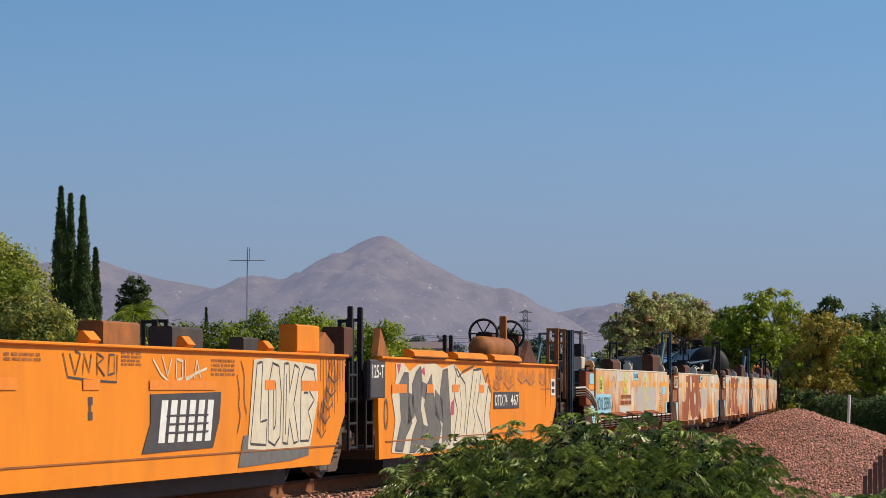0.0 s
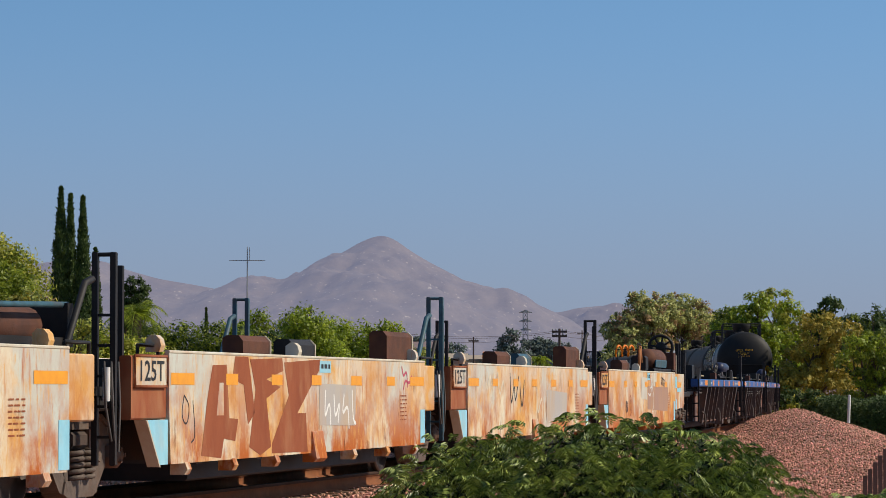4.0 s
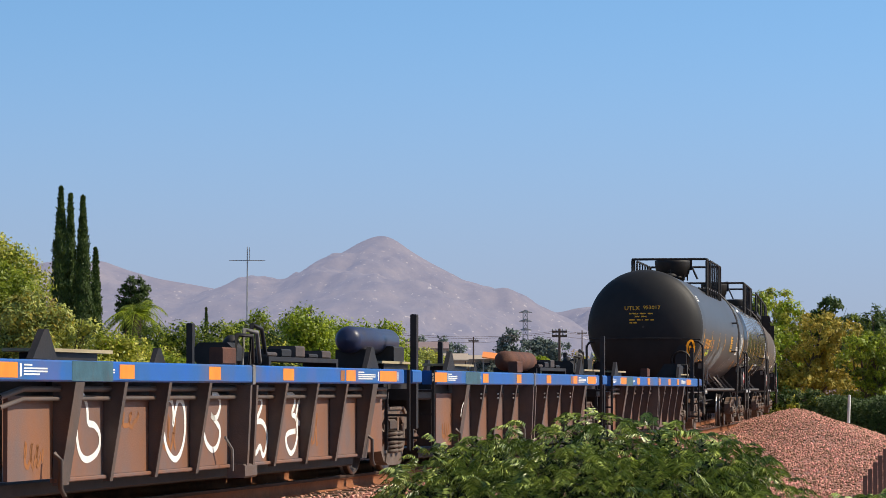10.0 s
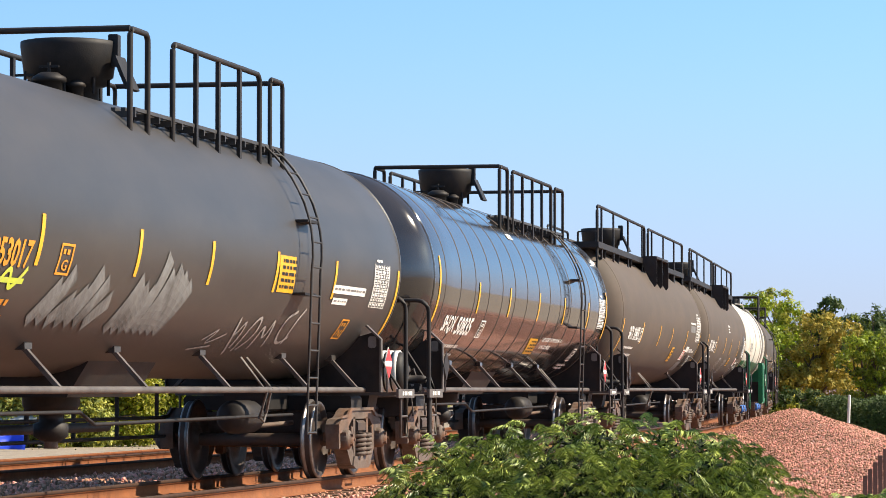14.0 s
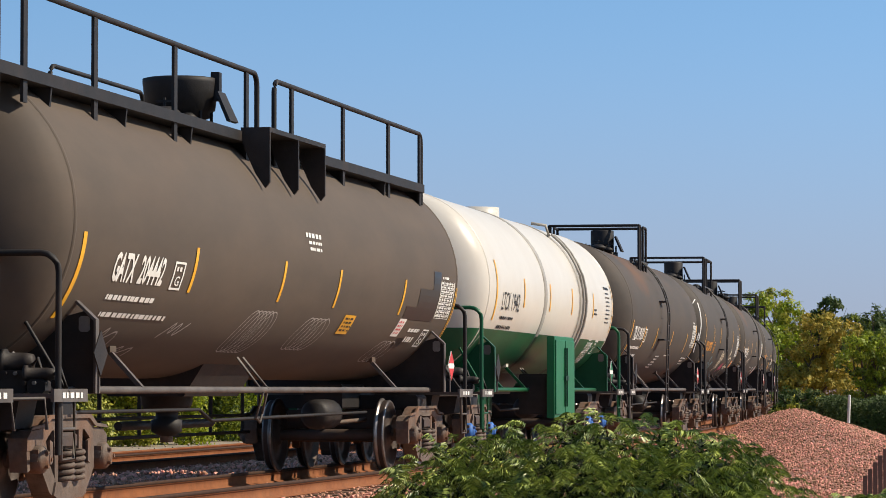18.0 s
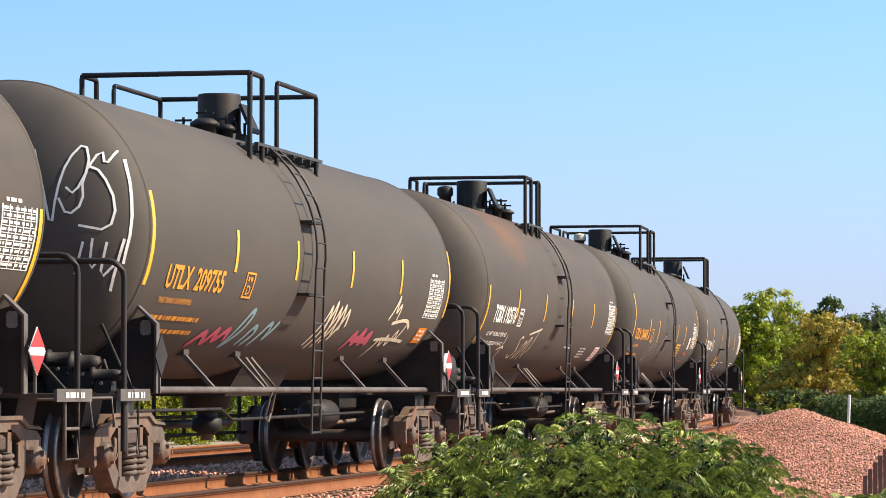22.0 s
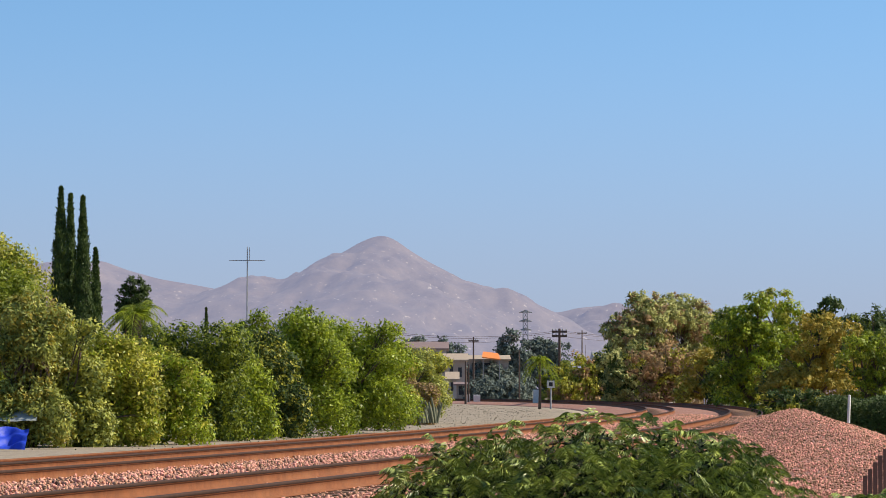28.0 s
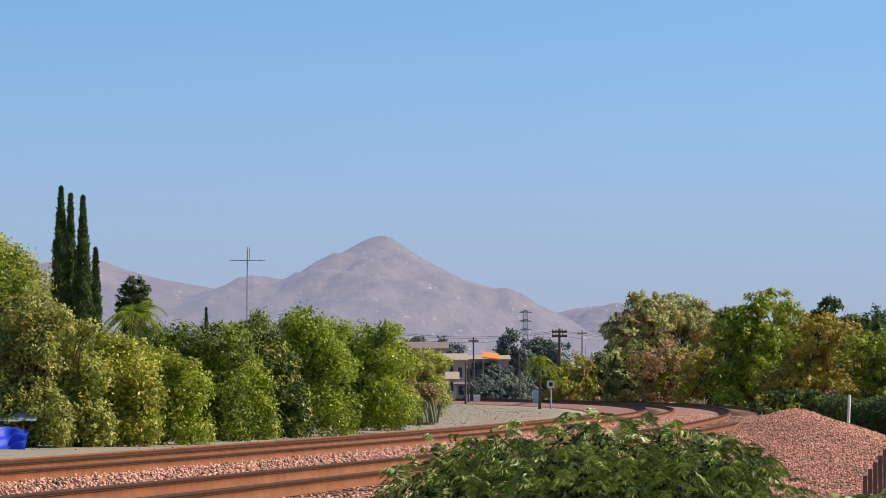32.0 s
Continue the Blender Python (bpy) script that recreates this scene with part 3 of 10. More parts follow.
def side_frame_mesh():
    """A cast truss side frame: arched top member, pedestal jaws, tension member and columns."""
    g = Geo()
    top = [(-1.13, 0.53), (-1.12, 0.64), (-1.02, 0.70), (-0.74, 0.72), (-0.56, 0.80), (-0.42, 0.83), (0.42, 0.83), (0.56, 0.80), (0.74, 0.72), (1.02, 0.70), (1.12, 0.64), (1.13, 0.53),
           (0.70, 0.55), (0.60, 0.63), (0.46, 0.70), (-0.46, 0.70), (-0.60, 0.63), (-0.70, 0.55)]
    g.plate(top, -0.085, 0.085)
    g.plate([(-1.10, 0.79 - 0.08), (-1.02, 0.74), (-0.76, 0.755), (-0.58, 0.835), (0.58, 0.835), (0.76, 0.755), (1.02, 0.74), (1.10, 0.71), (0.72, 0.725), (0.54, 0.80), (-0.54, 0.80), (-0.72, 0.725)], -0.11, -0.085)
    for s in (-1, 1):
        g.plate([(s * 1.13, 0.53), (s * 1.05, 0.53), (s * 1.03, 0.37), (s * 1.10, 0.35)][:: s], -0.08, 0.08)
        g.plate([(s * 0.74, 0.55), (s * 0.62, 0.60), (s * 0.58, 0.46), (s * 0.36, 0.26), (s * 0.42, 0.13), (s * 0.52, 0.16), (s * 0.74, 0.36)][:: s], -0.085, 0.085)
        g.plate([(s * 0.38, 0.22), (s * 0.29, 0.22), (s * 0.29, 0.72), (s * 0.40, 0.72)][:: s], -0.085, 0.085)
        g.plate([(s * 0.56, 0.40), (s * 0.50, 0.42), (s * 0.50, 0.60), (s * 0.58, 0.62)][:: s], -0.105, -0.085)
    g.plate([(-0.46, 0.14), (-0.40, 0.25), (0.40, 0.25), (0.46, 0.14), (0.34, 0.10), (-0.34, 0.10)], -0.105, 0.105)
    return g.mesh("side_frame", M_IRON)


def spring_mesh():
    g = Geo()
    for x in (-0.145, 0.145):
        pts = [(x + 0.10 * math.cos(a), -0.07 + 0.10 * math.sin(a), 0.245 + 0.27 * a / (2 * math.pi * 5)) for a in np.linspace(0, 2 * math.pi * 5, 51)]
        g.tube(pts, 0.024, 6)
    return g.mesh("spring", M_IRON)


def cap_mesh(m):
    g = Geo()
    g.lathe([(-0.09, 0.0), (-0.09, 0.05), (-0.08, 0.06), (-0.055, 0.10), (-0.04, 0.118), (0.0, 0.122), (0.1, 0.122)], 18, "y")
    for k in range(3):
        a = 2 * math.pi * k / 3
        g.cyl((0.066 * math.cos(a), -0.10, 0.066 * math.sin(a)), (0.066 * math.cos(a), -0.06, 0.066 * math.sin(a)), 0.02, 6)
    return g.mesh("bearing_cap", m)


def bolster_mesh():
    g = Geo()
    g.box(-0.20, 0.20, -1.12, 1.12, 0.53, 0.68, 0.03)
    g.box(-0.26, 0.26, -0.85, 0.85, 0.56, 0.78, 0.04)
    return g.mesh("truck", M_PANEL_D)


def adapter_mesh():
    return Geo().prism([(-0.11, 0.545), (0.11, 0.545), (0.11, 0.50), (0.13, 0.44), (-0.13, 0.44), (-0.11, 0.50)], -0.14, 0.14).mesh("bearing_adapter", M_IRON)


def brake_beam_mesh():
    g = Geo().box(-0.05, 0.05, -0.80, 0.80, 0.36, 0.43, 0.01)
    for sy in (-1, 1):
        g.box(-0.06, 0.10, sy * 0.755 - 0.05, sy * 0.755 + 0.05, 0.26, 0.52, 0.02)
    return g.mesh("brake_beam", M_RUSTIRON)


M_RUSTIRON = mat("orange_rusted_iron", (0.24, 0.10, 0.045), (0.13, 0.06, 0.032), 6, 0.85, bump=0.3)
WHEEL, FRAME, SPRING, CAP, CAP_B, BOLSTER = wheel_mesh(), side_frame_mesh(), spring_mesh(), cap_mesh(M_IRON), cap_mesh(M_CAPBLUE), bolster_mesh()
AXLE, ADAPTER, BEAM = Geo().cyl((0, -1.05, 0), (0, 1.05, 0), 0.075, 12).mesh("axle", M_PANEL_D), adapter_mesh(), brake_beam_mesh()


def add_truck(car, x, cap=None):
    t = part("truck", BOLSTER, None, car, at=(x, 0, 0))
    for sx in (-1, 1):
        part("axle", AXLE, None, t, at=(0.89 * sx, 0, 0.457))
        bm = part("brake_beam", BEAM, None, t, at=(0.33 * sx, 0, 0))
        if sx < 0:
            bm.rotation_euler.z = math.pi
    for sy in (-1, 1):
        f = part("side_frame", FRAME, None, t, at=(0, 1.02 * sy, 0))
        sp = part("spring", SPRING, None, t, at=(0, 1.02 * sy, 0))
        if sy > 0:
            f.rotation_euler.z = sp.rotation_euler.z = math.pi
        for sx in (-1, 1):
            w = part("wheel", WHEEL, None, t, at=(0.89 * sx, 0.755 * sy, 0.457))
            b = part("bearing_cap", cap or CAP, None, t, at=(0.89 * sx, 1.13 * sy, 0.457))
            a = part("bearing_adapter", ADAPTER, None, t, at=(0.89 * sx, 1.02 * sy, 0))
            a.rotation_euler.z = math.pi / 2
            if sy > 0:
                w.rotation_euler.z = b.rotation_euler.z = math.pi


# ---- train: lettering and paint marks ----
def letters(text, bold=0.0):
    cu = bpy.data.curves.new("text", "FONT")
    cu.body, cu.offset, cu.resolution_u = text, bold, 2
    ob = new("text", cu)
    me = bpy.data.meshes.new_from_object(ob.evaluated_get(bpy.context.evaluated_depsgraph_get()))
    v = np.array([tuple(q.co) for q in me.vertices])
    f = [tuple(p.vertices) for p in me.polygons]
    bpy.data.objects.remove(ob)
    bpy.data.curves.remove(cu)
    bpy.data.meshes.remove(me)
    lo, hi = v.min(0), v.max(0)
    return (v[:, :2] - lo[:2]) / (hi[:2] - lo[:2]), f


def on_tank(r, zc, x, arc, lift=0.007):
    """A point on the near side of a tank, arc metres round from the widest line."""
    a = arc / r
    return (x, -(r + lift) * math.cos(a), zc + (r + lift) * math.sin(a))


def flat_side(y):
    return lambda x, b: (x, y, b)


def sign_text(parent, text, x0, x1, b0, b1, material, surf, name="lettering", slant=0.0, bold=0.012):
    """Lettering fitted into x0..x1 and b0..b1 of a surface given by surf(x, b)."""
    uv, f = letters(text, bold)
    g = Geo()
    g.add([surf(x0 + (x1 - x0) * u + slant * w, b0 + (b1 - b0) * w) for u, w in uv], f)
    return part(name, g, material, parent)


def patch(g, surf, x0, x1, b0, b1, n=5, slant=0.0):
    """A thin painted rectangle on a surface."""
    v = []
    for i in range(n + 1):
        k = i / n
        v += [surf(x0 + slant * k, b0 + (b1 - b0) * k), surf(x1 + slant * k, b0 + (b1 - b0) * k)]
    g.add(v, [(2 * i, 2 * i + 1, 2 * i + 3, 2 * i + 2) for i in range(n)])


def ribbon(g, surf, pts, w):
    """A painted stroke through points (x, b) on a surface."""
    p = np.array(pts, float)
    d = np.gradient(p, axis=0)
    L = np.hypot(d[:, 0], d[:, 1]) + 1e-9
    nrm = np.stack([-d[:, 1] / L, d[:, 0] / L], -1) * w / 2
    v = []
    for q, e in zip(p, nrm):
        v += [surf(*(q + e)), surf(*(q - e))]
    g.add(v, [(2 * i, 2 * i + 2, 2 * i + 3, 2 * i + 1) for i in range(len(p) - 1)])


def scribble(g, surf, x0, x1, b0, b1, loops, seed, w=0.03):
    """A looping spray-can tag that fills a box."""
    rnd = random.Random(seed)
    n = loops * 14
    ph = rnd.random() * 6
    pts = []
    for i in range(n):
        k = i / (n - 1)
        a = 2 * math.pi * loops * k + ph
        amp = 0.30 + 0.2 * rnd.random()
        pts.append((x0 + (x1 - x0) * (0.08 + 0.84 * k + 0.09 * math.cos(a)), (b0 + b1) / 2 + (b1 - b0) * amp * math.sin(a * (1 + 0.07 * rnd.random()))))
    ribbon(g, surf, pts, w)


def bars(g, surf, x0, x1, b0, b1, rows, seed, fill=0.6, slant=0.0):
    """Rows of small illegible print."""
    rnd = random.Random(seed)
    h = (b1 - b0) / rows
    for i in range(rows):
        x = x0
        while x < x1 - 0.04:
            w = min(rnd.uniform(0.03, 0.15), x1 - x)
            patch(g, surf, x, x + w, b0 + h * i + h * (1 - fill) / 2, b0 + h * (i + 1) - h * (1 - fill) / 2, 1, slant)
            x += w + rnd.uniform(0.02, 0.06)


# ---- train: tank cars ----
ZC = 2.555


def round_rail(x, y0, y1, z0, z1, c=0.16):
    """An upside-down U across the car with rounded corners."""
    arc = [(x, y0 + c - c * math.cos(a), z1 - c + c * math.sin(a)) for a in np.linspace(0, math.pi / 2, 5)]
    arc2 = [(x, y1 - c + c * math.sin(a), z1 - c + c * math.cos(a)) for a in np.linspace(0, math.pi / 2, 5)]
    return [(x, y0, z0), *arc, *arc2, (x, y1, z0)]


def hoop(x0, x1, y, z0, z1, c=0.09):
    """An upside-down U along the car with rounded corners."""
    a = [(x0 + c - c * math.cos(q), y, z1 - c + c * math.sin(q)) for q in np.linspace(0, math.pi / 2, 5)]
    b = [(x1 - c + c * math.sin(q), y, z1 - c + c * math.cos(q)) for q in np.linspace(0, math.pi / 2, 5)]
    return [(x0, y, z0), *a, *b, (x1, y, z0)]


def tank_body(g, hl, r, depth, n=64):
    head = [(math.cos(a) * r, math.sin(a) * depth) for a in np.linspace(math.pi / 2, 0, 11)]
    prof = [(-hl - d, max(q, 0.002)) for q, d in head] + [(hl + d, max(q, 0.002)) for q, d in head[::-1]]
    full = prof[:11] + [(x, r) for x in np.linspace(-hl, hl, 13)[1:-1]] + prof[11:]
    g.lathe(full, n, "x", (0, 0, ZC))
    return g


def class_box(car, surf, x, b, material, letter="C"):
    """A small stencilled frame with a letter in it."""
    g = Geo()
    for a, e, c, d in ((0, 0.36, 0, 0.022), (0, 0.36, 0.258, 0.28), (0, 0.04, 0.022, 0.258), (0.32, 0.36, 0.022, 0.258)):
        patch(g, surf, x + a, x + e, b + c, b + d, 2)
    box = part("class_frame", g, material, car)
    sign_text(box, letter, x + 0.11, x + 0.26, b + 0.04, b + 0.14, material, surf, "class_letter")
    g = Geo()
    bars(g, surf, x + 0.08, x + 0.30, b + 0.18, b + 0.235, 1, 3, 0.8)
    part("class_print", g, material, box)


def data_table(car, surf, x0, x1, b0, b1, seed, material):
    """A ruled panel of small figures: frame, rules and print."""
    g = Geo()
    patch(g, surf, x0, x0 + 0.03, b0, b1, 4)
    table = part("data_panel", g, material, car)
    rules = [(x1 - 0.03, x1, b0, b1, 4)]
    rules += [(x0, x1, b0 + (b1 - b0) * k / 9, b0 + (b1 - b0) * k / 9 + 0.007, 1) for k in range(9)]
    rules += [(x0 + (x1 - x0) * k, x0 + (x1 - x0) * k + 0.018, b0, b1, 3) for k in (0.22, 0.42, 0.62, 0.82)]
    for xa, xb, ba, bb, n in rules:
        g = Geo()
        patch(g, surf, xa, xb, ba, bb, n)
        part("rule", g, material, table)
    g = Geo()
    bars(g, surf, x0 + 0.04, x1 - 0.04, b0 + 0.01, b1, 9, seed, 0.42)
    part("table_print", g, material, table)
    g = Geo()
    bars(g, surf, x0 + 0.1, x0 + (x1 - x0) * 0.55, b1 + 0.02, b1 + 0.06, 1, seed + 3, 0.8)
    part("heading_print", g, material, table)


def placard(car, surf_at, x0, x1, b0, b1, paint, ink, seed, slant=0.06, rows=4, name="placard"):
    g = Geo()
    patch(g, surf_at(0.007), x0, x1, b0, b1, 4, slant)
    p = part(name, g, paint, car)
    g = Geo()
    bars(g, surf_at(0.011), x0 + 0.06, x1 - 0.04, b0 + 0.03, b1 - 0.02, rows, seed, 0.5, slant * 0.2)
    part("notice_print", g, ink, p)


def strokes(car, surf, paths, w, material, name="graffiti", soft=3):
    """Freehand spray strokes through points (x, b)."""
    for st in paths:
        g = Geo()
        ribbon(g, surf, smooth(st, soft), w)
        part(name, g, material, car)


def smooth(p, n=3):
    """Rounded corners on a polyline."""
    p = np.array(p, float)
    for _ in range(n):
        q = np.empty((2 * len(p) - 2, 2))
        q[0::2], q[1::2] = p[:-1] * 0.75 + p[1:] * 0.25, p[:-1] * 0.25 + p[1:] * 0.75
        p = np.concatenate([p[:1], q, p[-1:]])
    return p


def housing(car, dome, r, top, wide, vent):
    """Manway housing with its nozzle, lid bolts, open cover, and the valves beside it."""
    if wide:
        prof = [(top - 0.14, r * 0.62), (top + 0.10, r * 0.62), (top + 0.12, r * 0.8), (top + 0.17, r * 0.8), (top + 0.20, r * 0.92), (top + 0.50, r), (top + 0.55, r), (top + 0.56, r * 0.9), (top + 0.50, r * 0.86)]
    else:
        prof = [(top - 0.14, r * 1.35), (top + 0.05, r * 1.35), (top + 0.06, r * 1.05), (top + 0.12, r), (top + 0.50, r), (top + 0.52, r * 0.96), (top + 0.52, r * 0.85), (top + 0.44, r * 0.8)]
    dm = part("manway_dome", Geo().lathe(prof + [(prof[-1][0], 0.001)], 24, "z", (dome, 0, 0)), M_BLACK, car)
    for k in range(8):
        a = 2 * math.pi * k / 8 + 0.2
        q = r * (0.82 if wide else 1.18)
        part("hatch_bolt", Geo().cyl((dome + q * math.cos(a), q * math.sin(a), top + 0.02), (dome + q * math.cos(a), q * math.sin(a), top + 0.19), 0.018, 6), M_BLACK, dm)
    # cover that hangs open on its hinge towards the near side
    part("open_hatch", Geo().add([(dome - 0.16, -r - 0.02, top + 0.38), (dome + 0.16, -r - 0.02, top + 0.38), (dome + 0.18, -r - 0.16, top + 0.06), (dome - 0.18, -r - 0.16, top + 0.06), (dome - 0.16, -r - 0.05, top + 0.40), (dome + 0.16, -r - 0.05, top + 0.40), (dome + 0.18, -r - 0.20, top + 0.07), (dome - 0.18, -r - 0.20, top + 0.07)], [(0, 1, 2, 3), (7, 6, 5, 4), (0, 4, 5, 1), (1, 5, 6, 2), (2, 6, 7, 3), (3, 7, 4, 0)]), M_BLACK, dm)
    if wide:
        part("hinge_lug", Geo().box(dome - 0.05, dome + 0.05, -r - 0.04, -r + 0.06, top + 0.30, top + 0.62, 0.01), M_BLACK, dm)
    # valves and their fittings; vent > 0 stands on the far side, with a pale cap
    y0 = 0.30 if vent else 0.34
    if vent:
        v = part("vent_valve", Geo().lathe([(top - 0.12, 0.10), (top + 0.26, 0.10), (top + 0.28, 0.125), (top + 0.40, 0.125), (top + 0.42, 0.09), (top + 0.44, 0.001)], 14, "z", (dome - 0.12, 0.42, 0)), M_BLACK, car)
        part("vent_cap", Geo().lathe([(top + 0.29, 0.131), (top + 0.39, 0.131), (top + 0.425, 0.10), (top + 0.445, 0.001)], 14, "z", (dome - 0.12, 0.42, 0)), M_BONE if vent > 1 else M_BLACK, v)
        group = ((0.30, -0.34, 0.20, 0.10), (0.55, -0.46, 0.16, 0.12), (0.75, -0.36, 0.22, 0.07), (0.45, -0.12, 0.15, 0.09))
    else:
        group = ((-0.45, 0.30, 0.16, 0.11), (-0.30, 0.46, 0.13, 0.12), (-0.55, 0.02, 0.20, 0.13), (-0.28, -0.16, 0.16, 0.08))
    for dx, dy, h, q in group:
        zt = ZC + math.sqrt(max(0.1, 1.385 ** 2 - dy * dy))
        v = part("valve", Geo().lathe([(zt - 0.1, q), (zt + h * 0.55, q), (zt + h * 0.55, q * 1.3), (zt + h * 0.75, q * 1.3), (zt + h, q * 0.7), (zt + h, 0.001)], 10, "z", (dome + dx, dy, 0)), M_BLACK, car)
        part("valve_stem", Geo().cyl((dome + dx, dy, zt + h), (dome + dx, dy, zt + h + 0.10), 0.016, 6), M_BLACK, v)
        part("valve_handle", Geo().box(dome + dx - 0.012, dome + dx + 0.012, dy - 0.10, dy + 0.10, zt + h + 0.05, zt + h + 0.075), M_BLACK, v)


def tank_car(c, hl, hc, label, paint=None, r=1.385, mark=None, mark_mat=None, rail="short", rx=(-2.0, -1.8, -1.2, -0.5), dome=-0.5, dome_r=0.25, vent=0, seed=0, cap=None, ladder=-1.15, steel=None, head_paint=None, truck=None,
             bars_x=(), bar_b=(-0.41, 0.04), ends=(), braces=(-4.0, -1.9, 2.8, 5.2), table=None, far_pipes=True):
    paint, mark_mat, steel = paint or M_TANK, mark_mat or M_LETTER, steel or M_BLACK
    tk = truck or hc - 1.8
    car = thing("tank_car", label, "tank car", "tank cars of the train")
    surf = lambda x, b: on_tank(r, ZC, x, b)
    tank = part("tank", tank_body(Geo(), hl, r, 0.62), paint, car)
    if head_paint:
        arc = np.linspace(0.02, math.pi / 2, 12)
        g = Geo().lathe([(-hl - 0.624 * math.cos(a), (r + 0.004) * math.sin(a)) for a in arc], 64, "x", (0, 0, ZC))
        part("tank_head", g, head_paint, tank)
    for x in (-hl, hl):
        g = Geo().lathe([(x - 0.03, r - 0.004), (x - 0.02, r + 0.009), (x + 0.02, r + 0.009), (x + 0.03, r - 0.004)], 64, "x", (0, 0, ZC))
        part("weld_seam", g, paint, tank)
    # underframe
    for s in (-1, 1):
        g = Geo()
        a, b = sorted((s * (tk - 1.3), s * (hc - 0.55)))
        g.box(a, b, -0.26, 0.26, 0.80, 1.12, 0.02)
        g.box(s * tk - 0.28, s * tk + 0.28, -1.05, 1.05, 0.80, 0.98, 0.03)
        part("stub_sill", g, M_BLACK, car)
        g = Geo()
        a, b = sorted((s * (hc - 0.6), s * (hc + 0.02)))
        g.box(a, b, -0.09, 0.09, 0.80, 0.98, 0.03)
        g.box(s * hc - 0.14, s * hc + 0.14, -0.14, 0.14, 0.74, 1.02, 0.04)
        part("coupler", g, M_IRON, car)
        part("brake_hose", Geo().tube([(s * (hc - 0.5), -0.3, 0.85), (s * (hc - 0.3), -0.34, 0.6), (s * (hc - 0.05), -0.2, 0.45), (s * hc, -0.1, 0.55)], 0.022, 6), M_BLACK, car)
        part("uncoupling_lever", Geo().tube([(s * (hc - 0.25), -1.42, 0.72), (s * (hc - 0.25), -1.40, 0.98), (s * (hc - 0.2), -0.5, 0.96), (s * (hc - 0.12), -0.15, 0.9)], 0.016, 5), M_SILL, car)
        # saddle: a cross web that rises along the tank's curve, with an outer flange
        curve = [(r * math.cos(a), ZC + r * math.sin(a)) for a in np.linspace(radians(-142), radians(-38), 17)]
        yz = [(-1.34, 1.02), (1.34, 1.02), (1.34, 1.66), (1.27, 1.75)] + curve[::-1] + [(-1.27, 1.75), (-1.34, 1.66)]
        sad = part("saddle_plate", Geo().prism(yz, s * tk - 0.012, s * tk + 0.012), steel, car)
        for sy in (-1, 1):
            part("saddle_flange", Geo().prism([(sy * 1.345, 1.02), (sy * 1.365, 1.02), (sy * 1.365, 1.67), (sy * 1.16, 1.86), (sy * 1.15, 1.84), (sy * 1.345, 1.655)], s * tk - 0.05, s * tk + 0.05), M_SILL if steel is M_BLACK else steel, sad)
        part("reflector", Geo().box(s * tk - 0.022, s * tk - 0.014, -1.30, -1.20, 1.56, 1.70, 0.02), M_GREYSTEEL, sad)
        # end platform with rails
        x = s * (hc - 0.80)
        g = Geo().box(x - 0.34, x + 0.34, -1.44, 1.44, 0.98, 1.02, 0.01)
        g.box(x - 0.52, x + 0.40, -1.47, -1.44, 0.95, 1.06)
        plat = part("end_platform", g, M_SILL, car)
        g = Geo()
        bars(g, flat_side(-1.474), x - 0.30, x + 0.25, 0.975, 1.035, 1, seed + 2 + s, 0.8)
        part("platform_print", g, M_LETTER, plat)
        part("end_rail", Geo().tube(round_rail(s * (hc - 0.6), -1.40, 1.40, 0.50, 2.21), 0.028, 8), steel, car)
        for sy in (-1.42, 1.42):
            g = Geo().tube([(x - 0.18, sy, 1.0), (x - 0.18, sy, 0.46), (x + 0.18, sy, 0.46), (x + 0.18, sy, 1.0)], 0.018, 5)
            g.tube([(x - 0.18, sy, 0.72), (x + 0.18, sy, 0.72)], 0.016, 5)
            part("stirrup_step", g, M_SILL if steel is M_BLACK else steel, car)
        part("rail_brace", Geo().tube([(s * (hc - 0.85), -1.40, 1.03), (s * (hl + 0.1), -0.9, 1.75)], 0.018, 5), steel, car)
        part("draft_pocket", Geo().prism([(-1.0, 0.72), (-0.3, 0.62), (-0.3, 0.98), (-1.05, 0.98)], *sorted((s * (hc - 1.1), s * (hc - 0.62)))), M_BLACK, car)
        add_truck(car, s * tk, cap)
    # valve and hose cluster on the near end platform
    xg = -(hc - 0.85)
    for k, (dx, y, z, w) in enumerate(((0.0, -0.95, 1.22, 0.12), (0.2, -0.66, 1.27, 0.10), (-0.1, -1.18, 1.14, 0.08))):
        v = part("brake_valve", Geo().box(xg + dx - w, xg + dx + w, y - w, y + w, 1.02, z, 0.025), M_BLACK, car)
        part("valve_body", Geo().lathe([(-0.16, 0.001), (-0.15, w * 0.6), (-0.08, w * 0.72), (0.08, w * 0.72), (0.09, w), (0.12, w), (0.13, 0.001)], 10, "y", (xg + dx - 0.02, y, z + w * 0.55)), M_BLACK, v)
        for q in range(3):
            part("flange_bolt", Geo().cyl((xg + dx - w - 0.03, y - w + 0.09 * q, z - 0.03), (xg + dx - w + 0.02, y - w + 0.09 * q, z - 0.03), 0.018, 6), M_GREYSTEEL if q == 1 else M_BLACK, v)
        part("valve_pipe", Geo().tube([(xg + dx, y - 0.1, z), (xg + dx - 0.1, y - 0.22, z + 0.1), (xg + dx - 0.08, y - 0.28, z - 0.1), (xg + dx + 0.5, y - 0.2, 0.98)], 0.016, 5), M_GREYSTEEL if k == 1 else M_BLACK, v)
